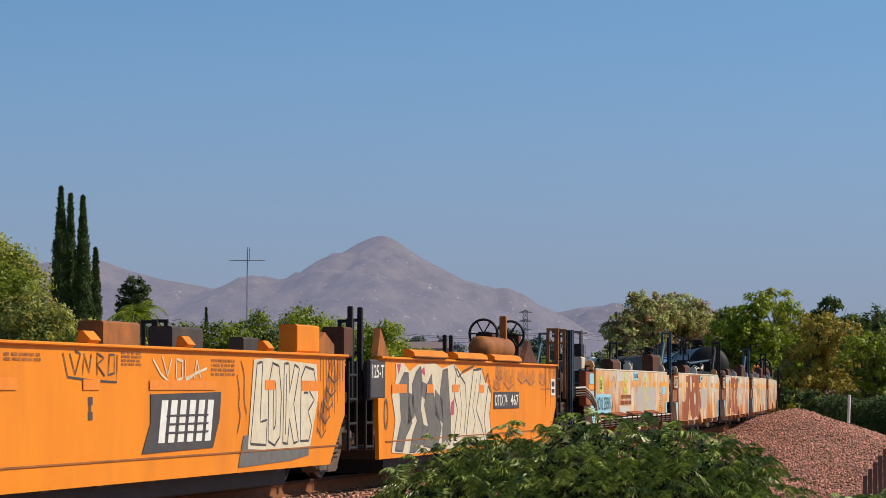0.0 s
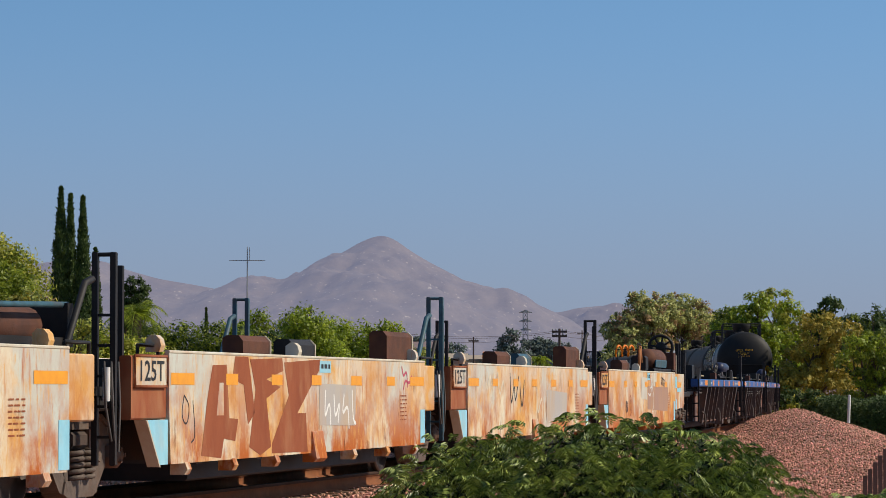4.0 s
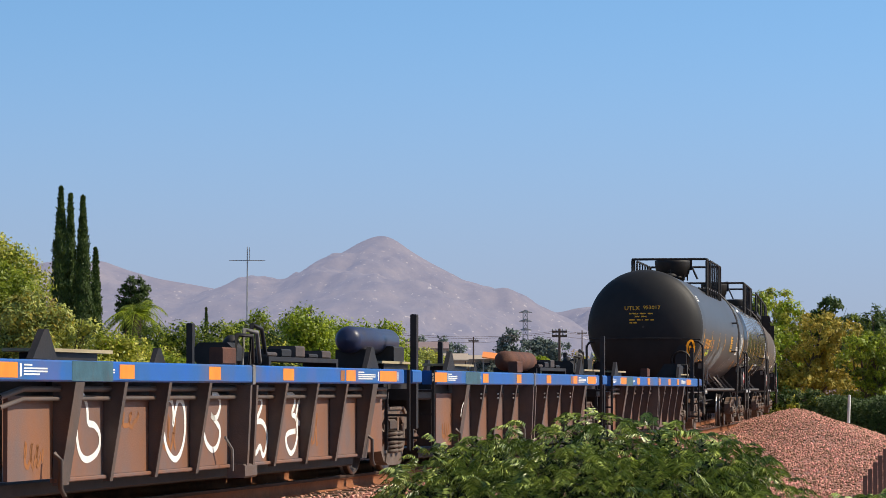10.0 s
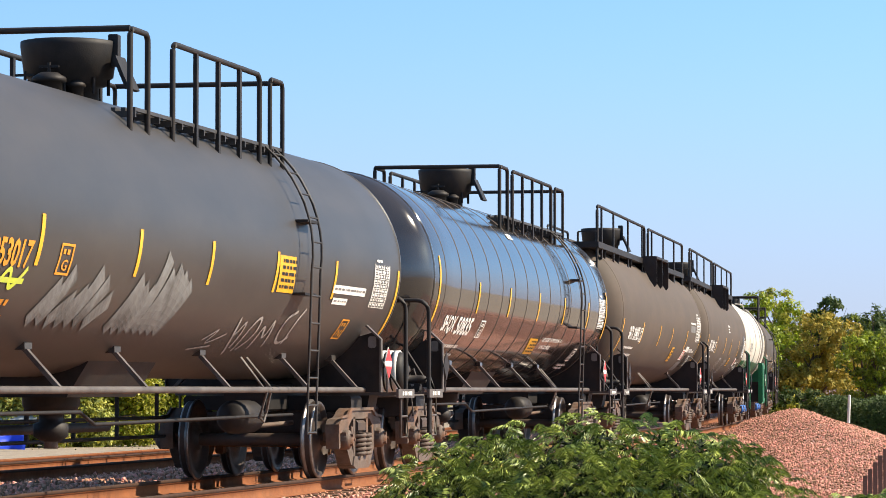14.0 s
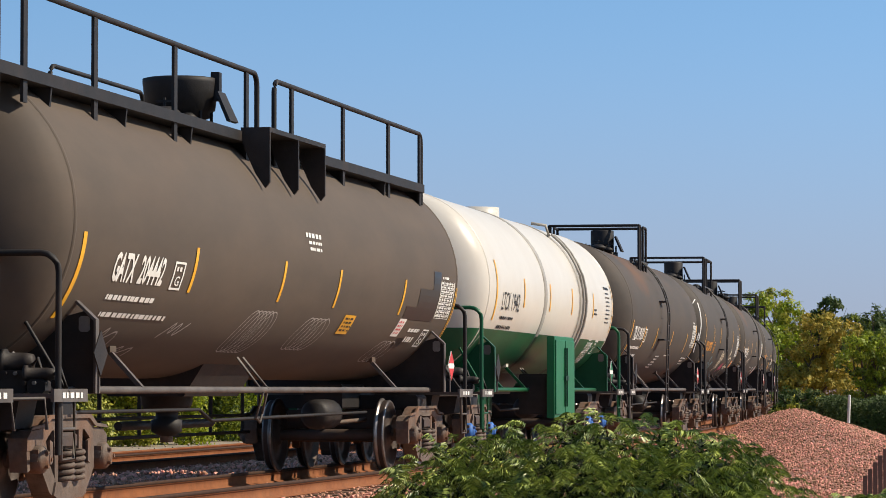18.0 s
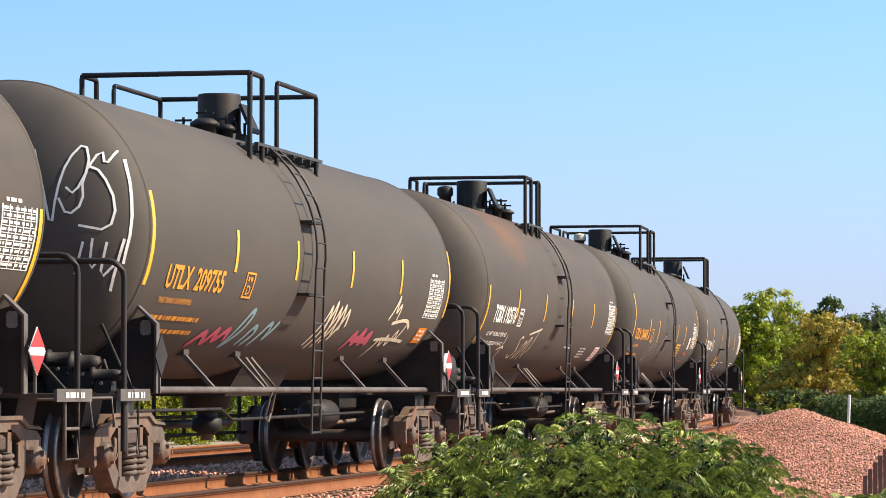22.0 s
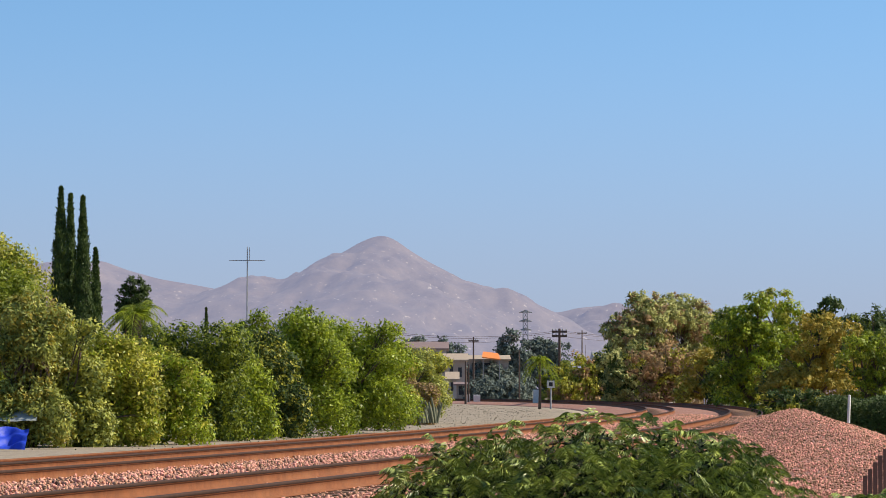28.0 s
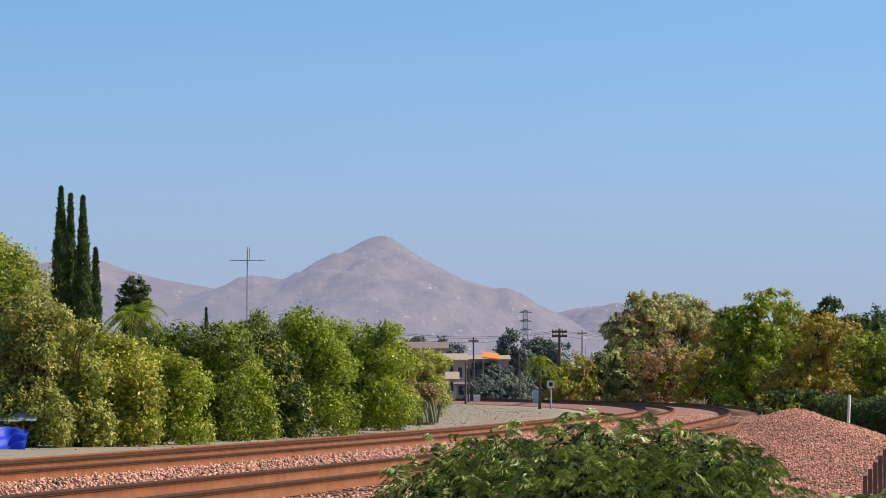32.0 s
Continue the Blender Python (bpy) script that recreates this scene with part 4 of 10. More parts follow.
    # side sill pipe and its braces
    for sy in (-1, 1):
        part("side_sill", Geo().tube([(-tk - 0.3, 1.14 * sy, 1.05), (tk + 0.3, 1.14 * sy, 1.05)], 0.034, 8), M_SILL if steel is M_BLACK else steel, car)
        for x in braces:
            g = Geo()
            p, q = Vector((x, 1.15 * sy, 1.06)), Vector((x, sy * 0.80, 1.44))
            d, e = Vector((0.035, 0, 0)), Vector((0, 0.014 * sy, 0.014))
            v = [p - d - e, p + d - e, p + d + e, p - d + e, q - d - e, q + d - e, q + d + e, q - d + e]
            g.add(v, [(0, 1, 2, 3), (7, 6, 5, 4), (0, 4, 5, 1), (1, 5, 6, 2), (2, 6, 7, 3), (3, 7, 4, 0)])
            br = part("sill_brace", g, M_SILL if steel is M_BLACK else steel, car)
            part("brace_pad", Geo().box(x - 0.10, x + 0.10, *sorted((sy * 0.76, sy * 0.86)), 1.40, 1.47, 0.01), paint, br)
    # belly skid, bottom outlet and piping
    part("belly_skid", Geo().prism([(-0.42, 0.98), (0.42, 0.98), (0.66, 1.36), (-0.66, 1.36)], dome - 1.3, dome + 0.9), M_BLACK, car)
    out = part("bottom_outlet", Geo().lathe([(0.55, 0.09), (0.60, 0.17), (0.72, 0.17), (0.74, 0.12), (0.82, 0.12), (0.84, 0.25), (0.9, 0.28), (1.2, 0.3)], 14, "z", (dome - 0.5, 0, 0)), M_BLACK, car)
    part("outlet_cap", Geo().lathe([(0.48, 0.001), (0.48, 0.07), (0.56, 0.07)], 10, "z", (dome - 0.5, 0, 0)), M_IRON, out)
    part("brake_pipe", Geo().tube([(-tk + 1.3, -0.55, 0.84), (-1.5, -0.55, 0.84), (-1.2, -0.6, 0.72), (tk - 1.4, -0.6, 0.76)], 0.020, 5), M_BLACK, car)
    if far_pipes:
        for z in (0.72, 0.50):
            part("far_side_pipe", Geo().tube([(-tk + 1.2, 1.02, z), (tk - 1.2, 1.02, z)], 0.022, 5), M_BLACK, car)
        for x in np.linspace(-tk + 1.5, tk - 1.5, 9):
            part("pipe_hanger", Geo().box(x - 0.02, x + 0.02, 1.01, 1.05, 0.48, 1.12), M_BLACK, car)
    # handle rods that work the outlet, with a step at the ladder's foot
    xo = (ladder if ladder is not None else dome) - 0.75
    rod = part("outlet_handle", Geo().tube([(xo, -0.86, 1.40), (xo - 0.04, -1.16, 1.02), (xo + 0.06, -1.05, 0.74)], 0.016, 5), M_SILL, car)
    part("handle_rod", Geo().tube([(xo + 0.24, -0.86, 1.40), (xo + 0.16, -1.16, 1.06), (xo + 0.34, -1.05, 0.80)], 0.016, 5), M_SILL, rod)
    part("handle_chain", Geo().tube([(xo + 0.06, -1.05, 0.76), (xo + 0.25, -1.05, 0.70), (xo + 0.42, -1.05, 0.86)], 0.014, 5), M_SILL, rod)
    part("air_reservoir", Geo().lathe([(-0.45, 0.01), (-0.42, 0.14), (-0.36, 0.19), (0.36, 0.19), (0.42, 0.14), (0.45, 0.01)], 16, "x", (tk - 2.6, -0.3, 0.74)), M_BLACK, car)
    part("brake_lever", Geo().tube([(tk - 1.9, -0.2, 0.62), (tk - 1.0, -0.5, 0.66)], 0.03, 5), M_IRON, car)
    part("slack_adjuster", Geo().cyl((-1.5, 0.35, 0.66), (2.2, 0.35, 0.66), 0.05, 8), M_BLACK, car)
    # manway, valves and top railing
    top, zr = ZC + r, 4.49
    post_z = lambda y: ZC + math.sqrt(r * r - y * y) - 0.02
    if rail == "none":
        part("manway_dome", Geo().lathe([(top - 0.1, 0.4), (top + 0.1, 0.4), (top + 0.12, 0.0)], 20, "z", (dome, 0, 0)), M_WHITE, car)
    else:
        housing(car, dome, dome_r, top, dome_r > 0.35, vent)
    if rail == "short":
        x0, g0, g1, x1 = rx
        y = 0.95
        for sy in (-1, 1):
            part("top_rail", Geo().tube(hoop(x0, max(g0, x0 + 0.2), sy * y, post_z(y), zr, 0.05), 0.030, 7), M_BLACK, car)
            part("top_rail", Geo().tube(hoop(g1, x1, sy * y, post_z(y), zr, 0.07), 0.028, 7), M_BLACK, car)
        for x in (x0, x1):
            part("cross_rail", Geo().tube([(x, -y, zr), (x, y, zr)], 0.030, 7), M_BLACK, car)
        wx0, wx1 = x0 + 0.25, x1 + 0.2
    elif rail == "mid":
        y = 0.98
        x0, g0, g1, x1, x2 = rx
        part("cross_rail", Geo().tube([(x0, -y, zr), (x0, y, zr)], 0.032, 7), M_BLACK, car)
        part("cross_rail", Geo().tube([(x2, -y, zr), (x2, y, zr)], 0.030, 7), M_BLACK, car)
        for sy in (-1, 1):
            part("top_rail", Geo().tube(hoop(x0, g0, sy * y, post_z(y), zr, 0.08), 0.030, 7), M_BLACK, car)
            part("top_rail", Geo().tube(hoop(g1, x1, sy * y, post_z(y), zr, 0.10), 0.030, 7), M_BLACK, car)
            part("top_rail", Geo().tube(hoop(x1 + 0.45, x2, sy * y, post_z(y), zr, 0.08), 0.026, 7), M_BLACK, car)
            for k in (0.25, 0.5, 0.75) if x1 - g1 > 3 else (0.45,):
                px = g1 + (x1 - g1) * k
                part("rail_post", Geo().box(px - 0.035, px + 0.035, sy * y - 0.02, sy * y + 0.02, post_z(y), zr), M_BLACK, car)
        part("mid_rail", Geo().tube([(g1, y, zr - 0.42), (x1, y, zr - 0.42)], 0.018, 5), M_BLACK, car)
        wx0, wx1 = g0 - 0.4, x2 + 0.1
    elif rail == "long":
        y = 0.98
        for seg, posts in ((rx[0], rx[1]), (rx[2], rx[3])):
            part("top_rail", Geo().tube(hoop(*seg, -y, post_z(y) + 0.02, zr, 0.14), 0.030, 7), M_BLACK, car)
            for px in posts:
                part("rail_post", Geo().box(px - 0.055, px + 0.055, -y - 0.015, -y + 0.015, post_z(y), zr), M_BLACK, car)
        part("top_rail", Geo().tube(hoop(-2.2, 1.2, 0.9, post_z(0.9), zr, 0.12), 0.026, 6), M_BLACK, car)
        part("walkway", Geo().box(rx[0][0] - 0.1, rx[2][1] + 0.05, -1.02, -0.35, post_z(0.95) + 0.16, post_z(0.95) + 0.27), M_BLACK, car)
        for px in np.linspace(-hl + 0.5, hl - 0.5, 8):
            part("walkway_bracket", Geo().prism([(-1.0, post_z(0.95) + 0.16), (-0.4, post_z(0.95) + 0.16), (-0.45, post_z(0.5) - 0.02), (-0.98, post_z(0.98) - 0.02)], px - 0.02, px + 0.02), M_BLACK, car)
        dk = part("operating_platform", Geo().box(-1.5, 1.05, -1.32, -1.0, 3.80, 3.85), M_BLACK, car)
        for px in (-1.48, -0.22, 1.03):
            part("platform_web", Geo().prism([(-1.32, 3.80), (-1.32, 3.26), (-1.27, 3.20), (-1.16, 3.36), (-1.05, 3.60), (-0.98, 3.80)], px - 0.02, px + 0.02), M_BLACK, dk)
        g = Geo()
        xe = rx[0][0] - 0.05
        for yy in (-0.98, -0.62):
            g.tube([(xe, yy, 1.02), (xe, yy, 3.3), (xe + 0.05, yy, zr - 0.5)], 0.022, 5)
        for k in range(11):
            g.tube([(xe, -0.98, 1.2 + 0.28 * k), (xe, -0.62, 1.2 + 0.28 * k)], 0.014, 4)
        part("end_ladder", g, M_BLACK, car)
        wx0 = None
    else:
        wx0 = None
    if wx0 is not None:
        zw = post_z(0.72)
        g = Geo()
        for k in range(6):
            yy = -0.98 + k * 0.1
            g.box(wx0, wx1, yy, yy + 0.045, zw, zw + 0.035)
        for k in np.arange(wx0, wx1, 0.4):
            g.box(k, k + 0.03, -0.98, -0.42, zw - 0.06, zw)
        part("walkway_grating", g, M_DKSTEEL, car)
    # side ladder
    if ladder is not None:
        for sy in (-1, 1):
            g = Geo()
            for dx in (-0.2, 0.2):
                pts = [(ladder + dx, sy * (r + 0.14) * math.cos(a), ZC + (r + 0.14) * math.sin(a)) for a in np.linspace(radians(50), radians(-8), 11)]
                pts += [(ladder + dx, sy * 1.50, ZC - 0.6), (ladder + dx, sy * 1.47, 1.05), (ladder + dx, sy * 1.46, 0.56)]
                g.tube(pts, 0.015, 5)
            for a in np.linspace(radians(46), radians(-6), 6):
                g.tube([(ladder - 0.2, sy * (r + 0.14) * math.cos(a), ZC + (r + 0.14) * math.sin(a)), (ladder + 0.2, sy * (r + 0.14) * math.cos(a), ZC + (r + 0.14) * math.sin(a))], 0.011, 4)
            for z in np.arange(0.58, 2.2, 0.30):
                yl = sy * float(np.interp(z, [0.56, 1.05, 1.95, 2.3], [1.46, 1.47, 1.50, 1.51]))
                g.tube([(ladder - 0.2, yl, z), (ladder + 0.2, yl, z)], 0.013, 4)
            lad = part("ladder", g, M_DKSTEEL if steel is M_BLACK else steel, car)
            for z in (2.9, 2.1):
                part("ladder_bracket", Geo().box(ladder - 0.26, ladder + 0.26, *sorted((sy * (math.sqrt(r * r - (z - ZC) ** 2) - 0.01), sy * (math.sqrt(r * r - (z - ZC) ** 2) + 0.14))), z - 0.015, z + 0.015), M_BLACK, lad)
    # hazard diamonds on their holders
    for s in (-1, 1):
        x = s * (tk + 0.1)
        dia = part("hazard_diamond", Geo().plate([(x, 1.17), (x + 0.20, 1.37), (x, 1.57), (x - 0.20, 1.37)], -1.43, -1.42), M_LETTER if s > 0 else M_BLACK, car)
        part("diamond_holder", Geo().box(x - 0.012, x + 0.012, -1.42, -1.40, 1.02, 1.3), M_SILL, dia)
        if s > 0:
            for a in ([(x, 1.18), (x + 0.17, 1.335), (x - 0.17, 1.335)], [(x - 0.17, 1.405), (x + 0.17, 1.405), (x, 1.56)]):
                part("red_field", Geo().plate(a, -1.434, -1.431), M_RED if steel is M_BLACK else M_GREEN_L, dia)
    # marks on the near side: (text, x0, x1, b0, b1, frame x, letter)
    if mark:
        text, x0, x1, b0, b1, xb, letter = mark
        gap = text.rindex(" ")
        k = x0 + (x1 - x0) * 0.42
        sign_text(car, text[:gap], x0, k, b0, b1, mark_mat, surf, "reporting_mark", bold=0.028)
        sign_text(car, text[gap + 1:], k + 0.14, x1, b0, b1, mark_mat, surf, "reporting_mark", bold=0.028)
        class_box(car, surf, xb, b0 - 0.02, mark_mat, letter)
    for x in bars_x:
        g = Geo()
        patch(g, surf, x - 0.045, x + 0.045, *bar_b, 6)
        part("reflective_bar", g, M_YELLOW, car)
    for x, b0, b1 in ends:
        g = Geo()
        patch(g, surf, x - 0.05, x + 0.05, b0, b1, 8)
        part("reflective_bar", g, M_YELLOW, car)
    if table:
        data_table(car, surf, *table, seed + 2, M_LETTER)
    TRAIN.append((car, c, tk))
    return car, surf


def prints(car, surf, material, rows, seed, slant=0.0):
    """Lines of small print: (x0, x1, b0, b1) each."""
    for k, (x0, x1, b0, b1) in enumerate(rows):
        g = Geo()
        bars(g, surf, x0, x1, b0, b1, 1, seed + k, 0.85, slant)
        part("small_print", g, material, car)


def air_drum(car, x):
    d = part("brake_cylinder", Geo().lathe([(-0.24, 0.001), (-0.21, 0.2), (-0.16, 0.25), (0.2, 0.25), (0.25, 0.18), (0.28, 0.001)], 18, "y", (x, -1.10, 1.28)), M_BLACK, car)
    for k in range(4):
        yy = -1.24 + 0.09 * k
        part("cable_turn", Geo().lathe([(yy, 0.252), (yy, 0.27), (yy + 0.06, 0.27), (yy + 0.06, 0.252)], 18, "y", (x, 0, 1.28)), M_LETTER, d)


def at_lift(r=1.385):
    return lambda lift: (lambda x, b: on_tank(r, ZC, x, b, lift))


M_DKSTEEL = mat("worn_dark_steel", (0.055, 0.050, 0.046), (0.035, 0.032, 0.03), 4, 0.5, bump=0.1)
M_BONE = mat("bone_white_valve_paint", (0.62, 0.55, 0.42), (0.5, 0.43, 0.32), 6, 0.6, bump=0.1)
M_SMEAR = mat("grey_primer_smear", (0.20, 0.20, 0.195), (0.13, 0.125, 0.12), 5, 0.7, bump=0, third=(0.06, 0.055, 0.05), tscale=2.5, tamount=0.8, stretch=(1, 1, 0.5))
M_CHALK = mat("thin_chalk_line", (0.42, 0.39, 0.36), (0.3, 0.27, 0.25), 9, 0.8, bump=0)
M_FRESH = mat("fresh_black_cover_paint", (0.018, 0.017, 0.017), (0.026, 0.024, 0.023), 3, 0.35, bump=0)
M_TEAL_S = mat("pale_teal_spray_paint", (0.22, 0.36, 0.40), (0.16, 0.26, 0.30), 6, 0.7, bump=0)
lift = at_lift()

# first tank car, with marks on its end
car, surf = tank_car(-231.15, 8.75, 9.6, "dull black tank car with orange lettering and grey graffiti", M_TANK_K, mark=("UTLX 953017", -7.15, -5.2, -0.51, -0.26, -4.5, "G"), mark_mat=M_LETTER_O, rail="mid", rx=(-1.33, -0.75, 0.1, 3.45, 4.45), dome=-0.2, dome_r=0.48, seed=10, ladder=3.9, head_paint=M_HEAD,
                     bars_x=(-5.05, -2.25, 0.2, 2.75, 5.4), bar_b=(-0.47, -0.03), ends=((-8.0, -0.95, -0.03), (8.65, -0.9, -0.03)), braces=(-3.9, -1.3, 1.65, 5.0, 7.4), table=(7.35, 8.15, -0.52, 0.01))
head = lambda x, b: (-8.75 - 0.62 * math.sqrt(max(0.0, 1 - (x * x + b * b) / (1.385 ** 2))) - 0.014, -x, ZC + b)
sign_text(car, "UTLX", -0.45, -0.08, 0.40, 0.50, M_YELLOW, head, "end_mark")
sign_text(car, "953017", 0.0, 0.41, 0.42, 0.51, M_YELLOW, head, "end_mark")
for k, (x0, x1, b) in enumerate(((-0.34, 0.24, 0.30), (-0.2, 0.1, 0.23), (-0.33, 0.33, 0.15), (-0.33, -0.15, 0.08))):
    g = Geo()
    bars(g, head, x0, x1, b, b + 0.035, 1, 4 + k, 0.9)
    part("end_print", g, M_YELLOW, car)
strokes(car, head, [[(1.12, -0.75), (1.02, -0.6), (1.05, -0.38), (1.14, -0.30), (1.2, -0.42), (1.18, -0.6), (1.10, -0.72)], [(1.10, -0.45), (1.12, -0.62)]], 0.05, M_AMBER)
part("grab_rail", Geo().tube([(-9.42, -1.38, 2.25), (-9.42, -1.0, 2.27), (-9.42, 0.0, 2.28), (-9.42, 1.3, 2.27)], 0.020, 6), M_BLACK, car)
prints(car, surf, M_LETTER_O, [(-7.3, -5.9, -0.68, -0.60), (-7.1, -5.3, -0.86, -0.79), (-7.0, -5.2, -1.02, -0.95)], 60)
placard(car, lift, 2.9, 3.6, -0.46, -0.06, M_YELLOW, M_LETTER_K, 3, -0.1, 5)
placard(car, lift, 5.4, 7.0, -0.40, -0.30, M_LETTER, M_GREYSTEEL, 5, 0.0, 1, "painted_bar")
placard(car, lift, 5.5, 6.2, -0.53, -0.45, M_LETTER, M_GREYSTEEL, 6, 0.0, 1, "painted_bar")
placard(car, lift, -8.35, -7.75, 0.66, 0.82, M_LETTER, M_LOGO, 7, 0.1, 2, "pale_label")
class_box(car, surf, 6.4, -0.98, M_LETTER_O, "N")
for k, (x0, x1, b0, b1, n) in enumerate(((-4.4, -2.6, -1.0, -0.45, 7), (-2.1, -0.3, -1.05, -0.2, 8))):
    rnd = random.Random(40 + k)
    for i in range(n):
        x = x0 + (x1 - x0) * (i + 0.5) / n
        t_ = b0 + (b1 - b0) * rnd.uniform(0.45, 1.0)
        g = Geo()
        ribbon(g, surf, smooth([(x - 0.25, b0), (x - 0.12, (b0 + t_) / 2), (x + 0.1, t_)], 2), 0.22)
        part("graffiti", g, M_SMEAR, car)
strokes(car, surf, [[(2.5, -1.3), (2.2, -1.05), (2.0, -0.70), (2.2, -1.1), (2.35, -0.75), (2.5, -1.2)], [(2.7, -1.25), (2.6, -0.9), (2.85, -0.72), (3.0, -1.0), (2.8, -1.22)], [(3.2, -1.2), (3.1, -0.8), (3.45, -1.1), (3.4, -0.7), (3.7, -1.15)], [(4.2, -0.66), (3.85, -0.75), (3.9, -0.98), (4.2, -1.12), (4.45, -1.0)], [(4.5, -0.62), (4.3, -0.8), (4.4, -1.1)]], 0.04, M_CHALK)
strokes(car, surf, [[(1.2, -1.1), (1.6, -0.9), (1.3, -1.2), (1.9, -1.0)], [(1.0, -1.25), (1.7, -1.18)]], 0.025, M_CHALK)
strokes(car, surf, [[(-6.2, -0.75), (-6.0, -0.5), (-5.9, -0.75), (-5.6, -0.45), (-5.5, -0.75), (-5.2, -0.5)], [(-6.1, -0.62), (-5.2, -0.62)]], 0.05, M_SPRAY_L)
air_drum(car, 9.4)
part("hand_brake_wheel", Geo().lathe([(-9.27, 0.22), (-9.25, 0.24), (-9.23, 0.22), (-9.25, 0.20), (-9.27, 0.22)], 18, "x", (0, -0.9, 1.75)), M_BLACK, car)
part("hand_brake_stand", Geo().box(-9.2, -9.1, -1.02, -0.74, 1.0, 2.12, 0.03), M_BLACK, car)

car, surf = tank_car(-211.8, 8.4, 9.5, "glossy black tank car with white lettering that mirrors the sky", M_TANK_G, mark=("SHQX 50835", -7.1, -4.9, -0.78, -0.50, -4.25, "G"), rail="mid", rx=(-0.9, -0.17, 0.3, 4.33, 5.69), dome=-0.16, dome_r=0.43, seed=20, ladder=4.45,
                     bars_x=(-4.95, -2.27, 0.55, 3.25, 6.05), bar_b=(-0.43, 0.01), ends=((-8.0, -0.62, 0.27), (8.35, -0.6, 0.25)), braces=(-4.4, -1.86, 1.0, 3.7), table=(7.4, 8.15, -0.42, 0.12))
for x in np.linspace(-7.58, 7.4, 14):
    part("ring_seam", Geo().lathe([(x - 0.012, 1.384), (x - 0.008, 1.390), (x + 0.008, 1.390), (x + 0.012, 1.384)], 64, "x", (0, 0, ZC)), M_TANK, car)
placard(car, lift, 0.95, 1.75, -1.02, -0.72, M_YELLOW, M_LETTER_K, 4, -0.25, 4)
sign_text(car, "LIQUEFIED PETROLEUM GAS", 2.0, 4.1, -0.77, -0.69, M_LETTER, surf, "notice")
sign_text(car, "NON-ODORIZED", 2.1, 3.2, -0.90, -0.83, M_LETTER, surf, "notice")
prints(car, surf, M_LETTER, [(-6.9, -4.95, -1.0, -0.94), (-6.6, -4.9, -1.16, -1.10), (5.6, 6.6, -1.25, -1.2), (5.7, 6.5, -1.33, -1.28)], 70)
class_box(car, surf, 6.0, -1.12, M_LETTER, "F")
placard(car, lift, -1.0, -0.5, 0.86, 0.96, M_LETTER, M_LOGO, 7, 0.0, 2, "pale_label")

LONG_RX = ((-9.3, -0.75), (-8.6, -6.6, -3.97, -1.2), (0.0, 7.95), (0.8, 3.35, 5.9, 7.85))
car, surf = tank_car(-192.4, 8.5, 9.5, "brownish black tank car with a long railed top walkway", M_TANK_B, mark=("GATX 204425", -7.0, -5.2, -0.54, -0.27, -5.0, "G"), rail="long", rx=LONG_RX, dome=-0.25, dome_r=0.43, seed=30, ladder=None,
                     bars_x=(-4.6, -1.1, 1.6, 5.1), bar_b=(-0.60, -0.16), ends=((-8.25, -0.95, -0.15), (8.5, -0.9, -0.15)), braces=(-5.6, 5.6), table=(7.3, 8.3, -0.38, 0.22), far_pipes=False)
placard(car, lift, 2.65, 3.15, -0.94, -0.58, M_YELLOW, M_LETTER_K, 6, -0.15, 4)
placard(car, lift, 5.15, 5.75, -0.88, -0.60, M_LETTER, M_RED, 8, 0.05, 4, "warning_placard")
placard(car, lift, 5.75, 6.4, -0.66, -0.52, M_LETTER, M_LETTER, 9, 0.0, 1, "painted_bar")
sign_text(car, "PETROLEUM GAS", 6.5, 7.75, -0.66, -0.57, M_LETTER, surf, "notice")
class_box(car, surf, 7.1, -1.02, M_LETTER, "S")
prints(car, surf, M_LETTER, [(-7.0, -5.4, -0.74, -0.68), (-6.7, -5.0, -0.9, -0.84), (5.8, 7.1, 0.0, 0.05)], 80)
g = Geo()
patch(g, lift(0.005), 5.8, 7.0, -0.18, -0.03, 3)
part("repainted_patch", g, M_SMEAR, car)
for x0, x1, b0, b1 in ((5.2, 6.2, -1.2, -0.92), (6.3, 7.0, -1.05, -0.72)):
    g = Geo()
    patch(g, lift(0.005), x0, x1, b0, b1, 3, 0.1)
    part("repainted_patch", g, M_GREYSTEEL if x0 < 6 else M_FRESH, car)

car, surf = tank_car(-173.1, 8.4, 9.5, "brownish black tank car with scribbled tags and long top walkway", M_TANK_B, mark=("GATX 204442", -7.1, -5.5, -0.54, -0.26, -5.2, "G"), rail="long", rx=LONG_RX, dome=-0.35, dome_r=0.42, seed=40, ladder=None,
                     bars_x=(-4.5, -1.0, 1.6, 5.15), bar_b=(-0.57, -0.12), ends=((-8.1, -0.95, -0.13), (8.4, -0.9, -0.13)), braces=(-5.6, 5.6), table=(7.35, 8.25, -0.57, -0.06))
placard(car, lift, 2.4, 2.95, -0.90, -0.64, M_YELLOW, M_LETTER_K, 6, 0.0, 4)
placard(car, lift, 5.35, 5.75, -0.88, -0.62, M_LETTER, M_RED, 8, 0.05, 4, "warning_placard")
class_box(car, surf, 7.1, -1.02, M_LETTER, "S")
prints(car, surf, M_LETTER, [(-7.0, -5.5, -0.72, -0.66), (-6.9, -4.8, -0.9, -0.84), (-0.1, 0.6, 0.18, 0.24), (0.0, 0.6, 0.11, 0.15), (0.05, 0.6, 0.04, 0.08), (6.2, 6.9, -0.8, -0.74), (6.3, 6.8, -0.96, -0.86)], 90)
